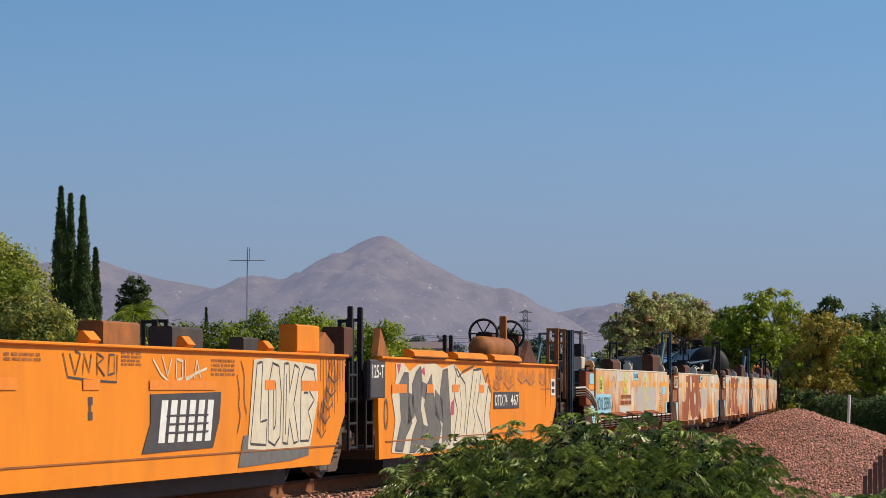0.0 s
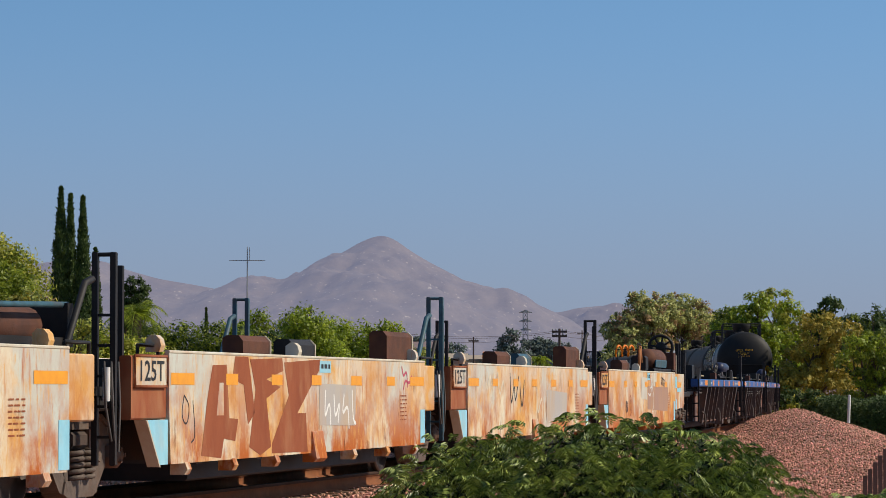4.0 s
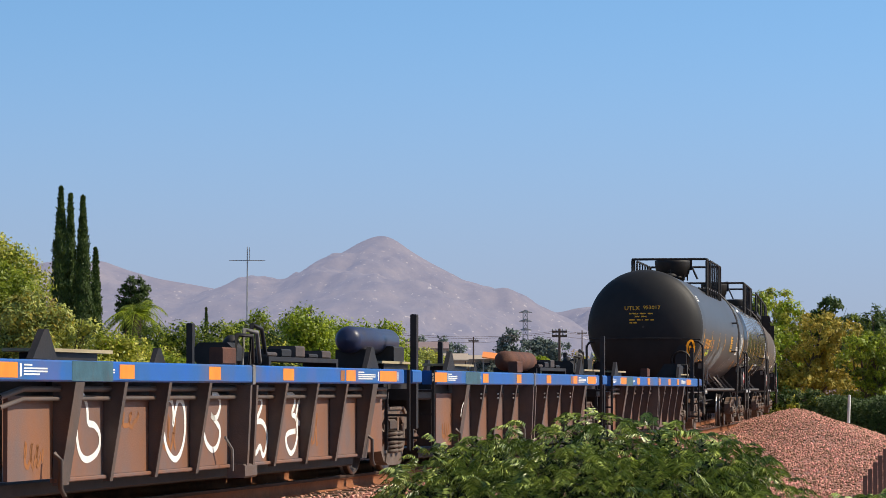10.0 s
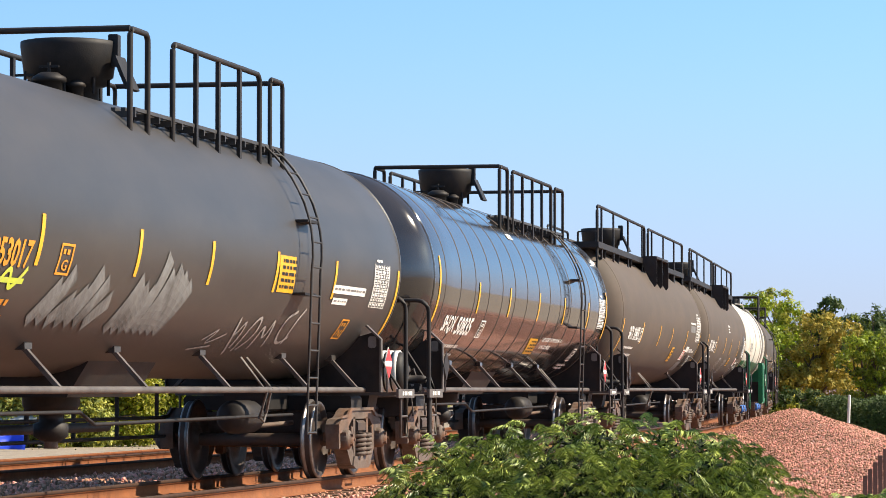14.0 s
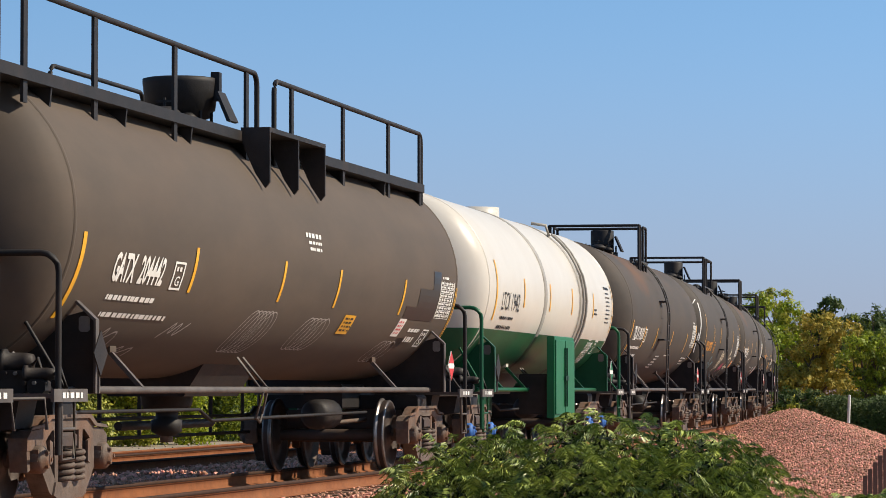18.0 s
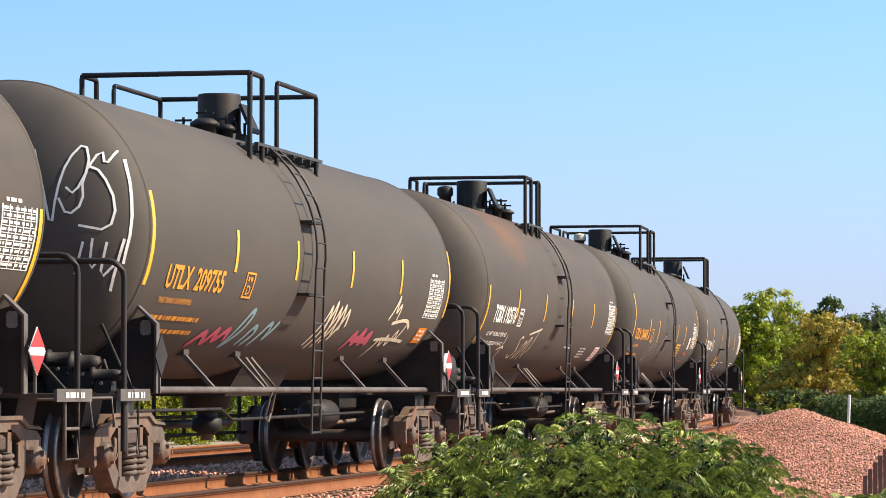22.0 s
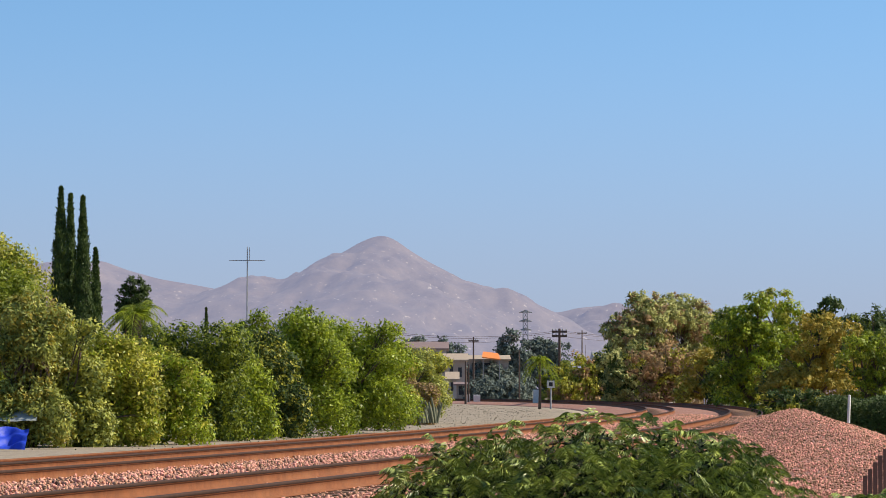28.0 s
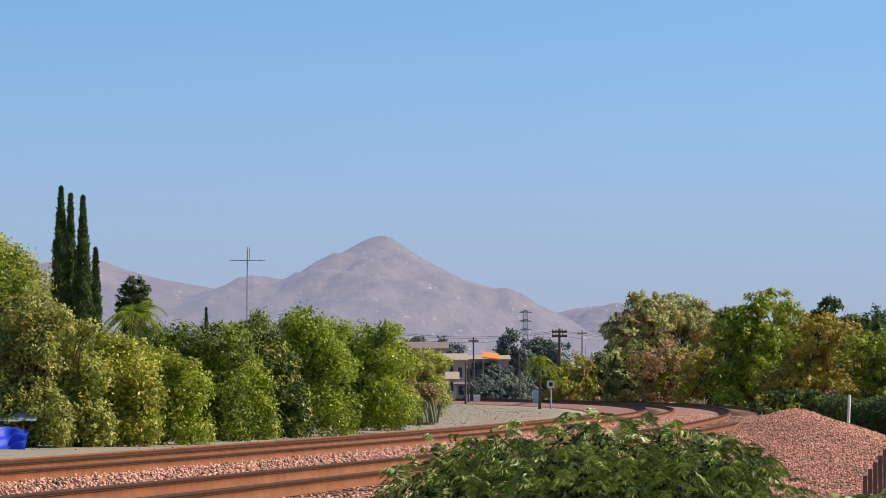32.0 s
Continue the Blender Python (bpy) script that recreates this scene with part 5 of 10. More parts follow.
for x0, x1, b0, b1 in ((5.5, 7.3, -0.62, -0.45), (6.1, 7.3, -0.45, -0.2), (6.9, 7.35, -0.2, 0.05), (5.9, 6.3, -1.05, -0.9)):
    g = Geo()
    patch(g, lift(0.005), x0, x1, b0, b1, 3)
    part("repainted_patch", g, M_FRESH, car)
for cx, cb, wx, wb, n in ((-1.1, -0.98, 0.75, 0.30, 6), (1.4, -0.95, 0.75, 0.24, 5), (5.7, -1.15, 0.5, 0.2, 3)):
    for k in range(n):
        u = cx + wx * (k / (n - 1) - 0.5)
        strokes(car, surf, [[(u - 0.25 + 0.28 * math.cos(a) + 0.3 * math.sin(a) * 0.5, cb + wb * math.sin(a)) for a in np.linspace(0.4 * k, 0.4 * k + 2 * math.pi, 12)]], 0.014, M_CHALK)
strokes(car, surf, [[(-6.6, -1.3), (-6.2, -0.95), (-6.3, -1.2), (-5.9, -1.0), (-5.9, -1.3)], [(-5.7, -1.4), (-5.2, -1.2), (-5.4, -1.4), (-4.9, -1.22), (-5.0, -1.4)], [(-4.6, -1.1), (-4.2, -0.85), (-4.4, -1.1), (-4.0, -0.85), (-4.2, -1.12), (-3.8, -0.9)]], 0.02, M_CHALK)

# white and green tank car
car, surf = tank_car(-155.4, 6.75, 8.15, "white tank car with a green lower half and side cabinet", M_WHITE, rail="none", dome=0.0, seed=50, ladder=None, cap=CAP_B, steel=M_GREEN, truck=6.17, bars_x=(-3.53, -0.88, 1.6, 4.2), bar_b=(-0.25, 0.19), ends=((-6.1, -0.5, 0.39), (6.75, -0.47, 0.41)), braces=(-4.2, -2.0, 2.9, 4.6))
low = Geo()
n = 32
xs = [-6.75 - 0.62 * math.sin(a) for a in np.linspace(1.35, 0, 8)] + list(np.linspace(-6.75, 6.75, 8))[1:-1] + [6.75 + 0.62 * math.sin(a) for a in np.linspace(0, 1.35, 8)]
v = []
for x in xs:
    e = max(0.0, abs(x) - 6.75) / 0.62
    q = 1.389 * math.sqrt(max(0.0, 1 - e * e)) + 0.003
    zz = min(0.62, q * 0.995)
    a0 = math.asin(-zz / q)
    for i in range(n + 1):
        a = a0 + (-math.pi - 2 * a0) * i / n
        v.append((x + math.copysign(0.004, x) * (e > 0), -q * math.cos(a), ZC + q * math.sin(a)))
low.add(v, [(j * (n + 1) + i, (j + 1) * (n + 1) + i, (j + 1) * (n + 1) + i + 1, j * (n + 1) + i + 1) for j in range(len(xs) - 1) for i in range(n)], True)
part("lower_coat", low, M_GREEN, car)
for x in (-1.4, 2.62):
    band = part("tank_band", Geo().lathe([(x - 0.13, 1.386), (x - 0.12, 1.40), (x + 0.12, 1.40), (x + 0.13, 1.386)], 64, "x", (0, 0, ZC)), M_BAND, car)
    arc = [math.radians(a) for a in np.linspace(-28, -152, 20)]
    part("green_band", Geo().add([(x + dx, -1.403 * math.cos(a), ZC + 1.403 * math.sin(a)) for a in arc for dx in (-0.125, 0.125)], [(2 * i, 2 * i + 1, 2 * i + 3, 2 * i + 2) for i in range(19)], True), M_GREEN_D, band)
for dx in (2.46, 2.80):
    part("conduit", Geo().tube([(dx, -(1.46) * math.cos(a), ZC + 1.46 * math.sin(a)) for a in np.linspace(radians(52), radians(-42), 12)], 0.025, 5), M_BAND, car)
part("conduit_hook", Geo().tube([(2.5, -0.85, 3.68), (2.45, -0.80, 3.86), (2.45, -0.55, 3.9)], 0.03, 6), M_BAND, car)
sign_text(car, "LTCX", -5.55, -4.85, -0.33, -0.06, M_LETTER_K, surf, "reporting_mark", bold=0.0)
sign_text(car, "1942", -4.65, -3.95, -0.33, -0.06, M_LETTER_K, surf, "reporting_mark", bold=0.0)
prints(car, surf, M_LETTER_K, [(-5.5, -4.3, -0.47, -0.42), (-5.5, -4.2, -0.62, -0.56), (4.3, 4.65, -0.12, -0.08), (4.3, 4.7, -0.19, -0.15), (5.75, 6.4, 0.30, 0.36)] + [(5.85, 6.35, 0.22 - 0.075 * k, 0.25 - 0.075 * k) for k in range(8)], 100)
data_table(car, surf, 4.6, 5.3, -1.14, -0.68, 9, M_LETTER)
class_box(car, surf, 5.5, -0.92, M_LETTER, "S")
cab = part("cabinet", Geo().box(-1.85, 0.28, -1.59, -1.47, 0.60, 1.90, 0.015), M_GREEN_L, car)
for x in (-1.80, -0.75):
    part("cabinet_door", Geo().box(x, x + 0.98, -1.612, -1.592, 0.66, 1.84, 0.006), M_GREEN_L, cab)
for x in (-0.92, -0.70):
    bar = part("latch_bar", Geo().box(x, x + 0.03, -1.635, -1.614, 0.78, 1.72), M_GREEN_D, cab)
    part("latch_handle", Geo().box(x - 0.06, x + 0.09, -1.65, -1.636, 1.20, 1.27), M_GREEN_D, bar)
part("cabinet_back", Geo().box(-1.7, 0.15, -1.47, -1.0, 0.66, 1.3, 0.02), M_BLACK, cab)
# Added box in darkened green stands in for the shade under the tank.
part("under_box", Geo().box(-4.6, -1.9, -0.6, 1.0, 0.62, 1.2, 0.03), M_GREEN_D, car)
part("end_step_box", Geo().box(-8.1, -7.3, 0.6, 1.3, 0.75, 1.0, 0.03), M_GREEN, car)
strokes(car, surf, [[(-6.6, -1.0), (-6.5, -0.75), (-6.3, -0.72)]], 0.05, M_BAND, "grab_iron")

car, surf = tank_car(-138.35, 7.1, 8.55, "dark grey tank car with white lettering and rusty shoulder", M_TANK_R, mark=("TILX 191691", -6.3, -4.45, -0.54, -0.26, -4.3, "C"), rail="short", rx=(-1.76, -1.52, -0.95, -0.35), dome=-0.2, seed=60,
                     bars_x=(-4.27, -1.9, 1.5, 4.95), bar_b=(-0.68, -0.23), ends=((-6.75, -1.05, -0.15), (7.05, -0.85, 0.0)), braces=(-3.96, -1.94, 2.85, 5.17), table=(6.1, 6.95, -0.53, 0.0))
prints(car, surf, M_LETTER, [(-6.3, -4.45, -0.73, -0.66), (-5.9, -4.4, -0.90, -0.84), (1.35, 2.2, -0.82, -0.78), (5.4, 6.6, -0.84, -0.80), (5.5, 6.2, -0.92, -0.88), (5.6, 6.5, -1.0, -0.96)], 110)
prints(car, surf, M_LETTER, [(-0.25 - 0.05 * k, 0.45 - 0.05 * k, -0.86 - 0.075 * k, -0.82 - 0.075 * k) for k in range(5)], 116)
car, surf = tank_car(-121.2, 7.0, 8.5, "grey tank car with orange lettering and white graffiti", M_TANK, mark=("UTLX 209755", -6.25, -4.2, -0.55, -0.31, -3.4, "D"), mark_mat=M_LETTER_O, rail="short", rx=(-1.8, -1.27, -0.62, 1.25), dome=0.42, seed=70, ladder=-0.85,
                     bars_x=(-3.9, -1.36, 1.33, 4.05), bar_b=(-0.31, 0.12), ends=((-6.92, -0.54, 0.35), (7.05, -0.55, 0.35)), braces=(-3.95, -1.93, 2.97, 5.42), table=(5.8, 6.7, -0.58, -0.05))
near_head = lambda x, b: (-7.0 - 0.62 * math.sqrt(max(0.0, 1 - (x * x + b * b) / (1.385 ** 2))) - 0.008, -x, ZC + b)
strokes(car, near_head, ([(0.10, 0.05), (0.12, 0.72), (0.22, 0.40), (0.34, 0.78), (0.42, 0.55)], [(0.42, 0.70), (0.52, 0.35), (0.60, -0.05), (0.64, 0.30), (0.72, 0.60), (0.86, 0.78), (0.92, 0.55), (0.80, 0.28), (0.72, 0.35)], [(0.66, 0.25), (0.74, 0.08), (0.88, 0.20), (0.86, 0.45), (1.0, 0.72), (1.04, 0.55), (1.12, 0.70)], [(0.90, 0.55), (1.02, 0.50), (1.16, 0.20), (1.10, -0.05), (0.84, 0.0)], [(0.12, 0.15), (0.26, 0.25), (0.22, -0.05), (0.10, 0.02)], [(1.18, 0.62), (1.26, 0.35), (1.28, 0.0), (1.20, -0.35)],
                         [(0.88, -0.15), (0.80, -0.45)], [(0.96, -0.12), (0.92, -0.42), (1.02, -0.3)], [(1.08, -0.15), (1.00, -0.5), (1.14, -0.35)], [(1.22, -0.12), (1.08, -0.6)]), 0.022, M_LETTER, soft=1)
sign_text(car, "THE TANK CAR PEOPLE", -6.25, -5.1, -0.70, -0.64, M_LETTER_O, surf, "motto")
prints(car, surf, M_LETTER_O, [(-6.2, -4.5, -0.89, -0.83), (-6.1, -4.4, -1.05, -0.99)], 120)
placard(car, lift, 5.95, 6.45, -0.96, -0.72, M_TAPE, M_LETTER, 9, 0.0, 3)
strokes(car, surf, [[(-4.2, -1.2), (-3.9, -0.95), (-3.7, -1.2), (-3.5, -0.9), (-3.4, -1.15), (-3.1, -0.9), (-3.0, -1.1)], [(2.4, -1.15), (2.6, -0.8), (2.8, -1.1), (3.0, -0.75), (3.1, -1.1), (3.4, -0.8), (3.5, -1.05)], [(2.5, -0.95), (3.5, -0.98)]], 0.10, M_SPRAY_P)
strokes(car, surf, [[(-2.95, -1.2), (-2.7, -0.72), (-2.5, -0.68), (-2.6, -0.95), (-2.9, -1.18)], [(-2.4, -1.15), (-2.2, -0.85), (-2.0, -0.95), (-2.2, -1.15)], [(-1.9, -1.15), (-1.65, -0.82), (-1.5, -0.85), (-1.55, -1.1), (-1.3, -0.8)]], 0.07, M_TEAL_S)
for x, b0, b1 in ((0.55, -1.1, -0.5), (0.75, -1.15, -0.42), (1.0, -1.12, -0.5), (1.2, -1.05, -0.48), (1.45, -1.0, -0.55)):
    strokes(car, surf, [[(x - 0.1, b0), (x + 0.15, (b0 + b1) / 2 + 0.1), (x + 0.2, b1), (x + 0.35, b0 + 0.2)]], 0.06, M_SPRAY)
strokes(car, surf, [[(3.9, -0.65), (4.1, -0.45), (4.2, -0.3), (4.15, -0.6), (4.4, -0.4), (4.35, -0.65)], [(3.9, -1.25), (4.1, -0.85), (4.3, -1.1), (4.4, -0.8), (4.6, -1.1), (4.8, -0.72), (4.9, -1.0), (5.1, -0.7)], [(3.8, -0.95), (4.5, -0.92), (5.4, -0.95)], [(4.2, -0.7), (5.0, -0.62), (5.3, -0.75)]], 0.05, M_SPRAY)
air_drum(car, 7.75)
car, surf = tank_car(-104.1, 7.1, 8.65, "dark grey tank car with a white tag under its lettering", M_TANK_R, mark=("TCBX 192576", -6.2, -4.25, -0.53, -0.26, -3.95, "D"), rail="short", rx=(-0.94, -0.33, 0.29, 0.55), dome=-0.52, vent=1, seed=80, ladder=0.2,
                     bars_x=(-4.2, -1.48, 1.48, 4.13), bar_b=(-0.42, 0.01), ends=((-6.92, -0.88, 0.0), (7.1, -0.8, 0.0)), braces=(-3.69, -1.1, 3.59, 5.33), table=(6.1, 6.95, -0.5, 0.05))
sign_text(car, "LD LMT 195200 LB 88550 KG", -6.2, -4.5, -0.74, -0.67, M_LETTER, surf, "load_limit")
sign_text(car, "LT WT 67800 LB 30750 KG", -6.15, -4.4, -0.90, -0.83, M_LETTER, surf, "load_limit")
prints(car, surf, M_LETTER, [(2.0, 2.8, -0.85, -0.81)] + [(4.0, 4.7, -0.84 - 0.06 * k, -0.81 - 0.06 * k) for k in range(4)], 130)
placard(car, lift, 5.75, 6.3, -1.08, -0.77, M_LETTER, M_RED, 8, 0.05, 5, "warning_placard")
strokes(car, surf, [[(-4.3, -0.7), (-4.2, -0.95), (-4.15, -1.12)], [(-4.5, -0.98), (-4.2, -0.9), (-4.0, -0.95)], [(-2.7, -0.72), (-2.95, -0.72), (-2.8, -0.9), (-2.6, -1.0), (-2.9, -1.15), (-3.1, -1.05)], [(-2.45, -1.15), (-2.4, -0.85), (-2.15, -0.75), (-2.2, -1.0), (-2.4, -1.15)], [(-2.0, -1.15), (-2.05, -0.72), (-1.85, -0.7), (-1.9, -0.9), (-1.7, -1.1)], [(-2.3, -0.66), (-1.3, -0.55)], [(-1.5, -0.6), (-1.6, -1.0)]], 0.035, M_SPRAY)
car, surf = tank_car(-86.75, 7.1, 8.65, "grey tank car with orange lettering and dusty flank", M_TANK, mark=("UTLX 204445", -6.5, -4.3, -0.52, -0.29, -3.55, "D"), mark_mat=M_LETTER_O, rail="short", rx=(-2.0, -0.45, 0.12, 0.9), dome=-1.15, vent=2, seed=90, ladder=-0.3,
                     bars_x=(-4.0, -2.15, 2.1, 3.95), bar_b=(-0.50, -0.07), ends=((-7.02, -0.51, 0.37), (6.95, -0.5, 0.37)), braces=(-3.95, -1.6, 3.35, 5.35), table=(5.8, 6.7, -0.55, -0.02))
sign_text(car, "THE TANK CAR PEOPLE", -6.5, -5.35, -0.68, -0.62, M_LETTER_O, surf, "motto")
prints(car, surf, M_LETTER_O, [(-6.5, -4.7, -0.87, -0.81), (-6.4, -4.75, -1.01, -0.95)], 140)
placard(car, lift, 2.65, 3.55, -0.80, -0.50, M_YELLOW, M_LETTER_K, 5, -0.1, 4)
placard(car, lift, 5.1, 5.45, -0.59, -0.31, M_LETTER, M_RED, 8, 0.05, 5, "warning_placard")
prints(car, surf, M_RED, [(4.95, 5.4, -0.75, -0.66), (4.8, 5.2, -0.93, -0.88)], 144)
strokes(car, surf, [[(-2.9, -0.35), (-3.2, -0.6), (-3.4, -0.9), (-3.1, -1.0), (-2.8, -0.75), (-2.5, -0.4), (-2.6, -0.85)], [(-2.3, -0.95), (-2.2, -0.6), (-1.85, -0.45), (-1.9, -0.8)], [(-1.2, -0.45), (-1.1, -0.75)], [(-0.3, -0.35), (-0.8, -0.5), (-1.1, -0.7)]], 0.022, M_CHALK)
strokes(car, surf, [[(-0.6, -0.95), (-0.2, -0.85), (0.1, -0.95)], [(-0.9, -1.15), (-0.4, -0.95)]], 0.02, M_STENCIL)
car, surf = tank_car(-69.75, 7.1, 8.55, "clean dark grey last tank car with a red marker lamp", M_TANK, mark=("TILX 193111", -6.45, -4.7, -0.52, -0.29, -4.3, "C"), rail="short", rx=(-1.85, -1.66, -1.02, -0.36), dome=-0.2, seed=100, ladder=-1.15,
                     bars_x=(-4.5, -1.15, 1.92, 4.35), bar_b=(-0.41, 0.04), ends=((-7.0, -0.61, 0.26), (7.08, -0.55, 0.27)), braces=(-4.15, -2.1, 2.7, 4.85), table=(6.15, 6.9, -0.52, 0.03))
sign_text(car, "LD LMT 198000 LB 89800 KG", -6.45, -4.65, -0.74, -0.67, M_LETTER, surf, "load_limit")
sign_text(car, "LT WT 65000 LB 29500 KG", -6.1, -4.55, -0.90, -0.83, M_LETTER, surf, "load_limit")
placard(car, lift, -1.5, -0.6, -0.95, -0.66, M_AMBER, M_LETTER_K, 5, -0.22, 4)
prints(car, surf, M_LETTER, [(1.3, 2.1, -0.83, -0.79), (5.2, 6.5, -0.83, -0.79), (5.3, 6.2, -0.9, -0.86), (5.25, 6.0, -0.98, -0.94)] + [(-0.35 - 0.04 * k, 0.4 - 0.04 * k, -0.86 - 0.075 * k, -0.82 - 0.075 * k) for k in range(5)], 150)
eot = part("end_of_train_device", Geo().box(8.40, 8.72, -0.95, -0.55, 0.62, 1.02, 0.04), M_BLACK, car)
part("marker_lamp", Geo().lathe([(8.72, 0.001), (8.73, 0.05), (8.70, 0.06)], 12, "x", (0, -0.75, 0.9)), M_RED, eot)

# ---- train: well cars ----
def guide_post(car, x, y, z0, z1, paint):
    """A tall container guide: two uprights, top link and rungs."""
    g = Geo()
    for dy in (-0.075, 0.075):
        g.box(x - 0.022, x + 0.022, y + dy - 0.022, y + dy + 0.022, z0, z1, 0.006)
    g.box(x - 0.02, x + 0.02, y - 0.1, y + 0.1, z1 - 0.04, z1)
    for z in np.arange(z0 + 0.25, z1 - 0.1, 0.33):
        g.box(x - 0.015, x + 0.015, y - 0.08, y + 0.08, z, z + 0.03)
    part("guide_post", g, paint, car)


def end_gear(car, s, x, dark, z1=2.25):
    """Deck, bulkhead, ladder and rails over a truck at the end x, facing s."""
    a, b = sorted((x, x + s * 1.25))
    g = Geo().box(a, b, -1.30, 1.30, 0.90, 1.02, 0.02)
    g.box(x - 0.04, x + 0.04, -1.36, 1.36, 0.40, 1.34)
    part("end_deck", g, dark, car)
    for y in (-1.20, 1.20):
        if s < 0:
            guide_post(car, x + s * 0.32, y, 0.9, z1, dark)
            guide_post(car, x + s * 0.78, y, 0.9, z1 - 0.02, dark)
        else:
            part("short_post", Geo().box(x - 0.5, x - 0.42, y - 0.05, y + 0.05, 1.0, 1.62, 0.01), dark, car)
    for y in (-1.44, 1.44):
        g = Geo()
        for dx in (0.42, 0.80):
            g.tube([(x + s * dx, y, 0.35), (x + s * dx, y, 1.38)], 0.02, 5)
        for z in (0.38, 0.66, 0.94, 1.22):
            g.tube([(x + s * 0.42, y, z), (x + s * 0.80, y, z)], 0.018, 5)
        part("end_ladder", g, dark, car)
    g = Geo()
    g.tube([(x + s * 0.1, -1.2, 1.02), (x + s * 0.15, -1.2, 1.38), (x + s * 0.15, 1.2, 1.38), (x + s * 0.1, 1.2, 1.02)], 0.022, 6)
    g.tube([(x + s * 0.2, -0.6, 1.05), (x + s * 0.9, -0.9, 1.12), (x + s * 1.2, -0.6, 0.9)], 0.03, 6)
    part("brake_piping", g, dark, car)


def side_sheet(car, h0, h1, paint, y, z0, z1, cut0=0.5, cut1=0.5, name="side_wall"):
    t = 0.05 if y > 0 else -0.05
    pts = [(-h0 + cut0, z0), (h1 - cut1, z0), (h1 - cut1 * 0.25, z0 + 0.42), (h1, z0 + 0.55), (h1, z1), (-h0, z1), (-h0, z0 + 0.55), (-h0 + cut0 * 0.25, z0 + 0.42)]
    return part(name, Geo().plate(pts, min(y, y + t), max(y, y + t)), paint, car)


def underbody(car, a, b, z0, z1, y=1.22):
    # Black box for the underframe; it also stands in for shade below the floor.
    part("underbody", Geo().box(a, b, -y, y, z0, z1, 0.02), M_BLACK, car)


def well_common(car, h0, h1, paint, dark, z0=0.30, z1=1.42, y=1.45, stubs=True, cut=0.5, cut0=None):
    underbody(car, -h0 + 1.6, h1 - 1.6, z0 - 0.2, z0 + 0.04)
    for s in (-1, 1):
        side_sheet(car, h0, h1, paint, s * y, z0, z1, cut if cut0 is None else cut0, cut)
        w = 0.07 if stubs is False else 0.024
        part("top_chord", Geo().box(-h0, h1, s * (y + 0.03) - w, s * (y + 0.03) + w, z1, z1 + 0.03, 0.008), M_CREAM_T if stubs else paint, car)
    beam = Geo().box(-0.1, 0.1, -y, y, z0 - 0.02, z0 + 0.10).mesh("floor_beam", dark)
    for x in np.linspace(-h0 + 1.2, h1 - 1.2, 9):
        part("floor_beam", beam, None, car, at=(x, 0, 0))


def brush(car, y, strokes, w, material, name="graffiti"):
    for st in strokes:
        g = Geo()
        ribbon(g, flat_side(y), smooth(st), w)
        part(name, g, material, car)


def shape(car, y, outline, material, name, rounded=0):
    """A flat painted shape on the side at y."""
    p = [tuple(q) for q in (smooth(list(outline) + [outline[0]], rounded)[:-1] if rounded else outline)]
    return part(name, Geo().plate(p, y - 0.0012, y), material, car)


def marks(car, surf, name, material, boxes):
    for x0, x1, b0, b1 in boxes:
        g = Geo()
        patch(g, surf, x0, x1, b0, b1, 1)
        part(name, g, material, car)


# orange pair
def orange_unit(c, h0, h1, half, label, cut0=0.7):
    car = thing("well_car", label, "well car", "orange well cars")
    well_common(car, h0, h1, M_ORANGE, M_PANEL_D, z0=0.22, stubs=False, cut=0.7, cut0=cut0)
    for s in (-1, 1):
        part("crease", Geo().box(-h0 + 0.4, h1 - 0.4, s * 1.505 - 0.008, s * 1.505 + 0.008, 0.42, 0.435), M_ORANGE_D, car)
    # soot and rust runs down the end of the side
    for k in range(9):
        x = h1 - 0.08 - 0.13 * k
        part("rust_run", Geo().plate([(x, 1.40), (x - 0.05, 1.40), (x - 0.035, 1.40 - 0.12 * (2 + (k * 5) % 4)), (x - 0.015, 1.38 - 0.12 * (2 + (k * 5) % 4))], -1.5022, -1.5005), M_ORANGE_D, car)
    TRAIN.append((car, c, half))
    return car


def jagged(car, y, pts, w, paint, outline, name="graffiti"):
    """A sharp painted letter body with its outline."""
    shape(car, y, pts, paint, name)
    if outline:
        brush_sharp(car, y - 0.0016, [pts + [pts[0]]], w, outline, name)


def brush_sharp(car, y, lines, w, material, name="graffiti"):
    for st in lines:
        g = Geo()
        p = np.array(st, float)
        k = np.linspace(0, len(p) - 1, (len(p) - 1) * 3 + 1)
        ribbon(g, flat_side(y), np.stack([np.interp(k, range(len(p)), p[:, 0]), np.interp(k, range(len(p)), p[:, 1])], -1), w)
        part(name, g, material, car)


def scrawl(car, y, x0, x1, z0, z1, seed, w, material, n=14):
    """A quick angular tag of spiky up and down strokes."""
    rnd = random.Random(seed)
    p = []
    for i in range(n):
        k = i / (n - 1)
        p.append((x0 + (x1 - x0) * (k + rnd.uniform(-0.05, 0.05)), (z1 if i % 2 else z0) + rnd.uniform(-0.35, 0.35) * (z1 - z0)))
    brush_sharp(car, y, [p, [(x0, z0 + 0.3 * (z1 - z0)), ((x0 + x1) / 2, z0 - 0.1 * (z1 - z0)), (x1, z0 + 0.2 * (z1 - z0))]], w, material)


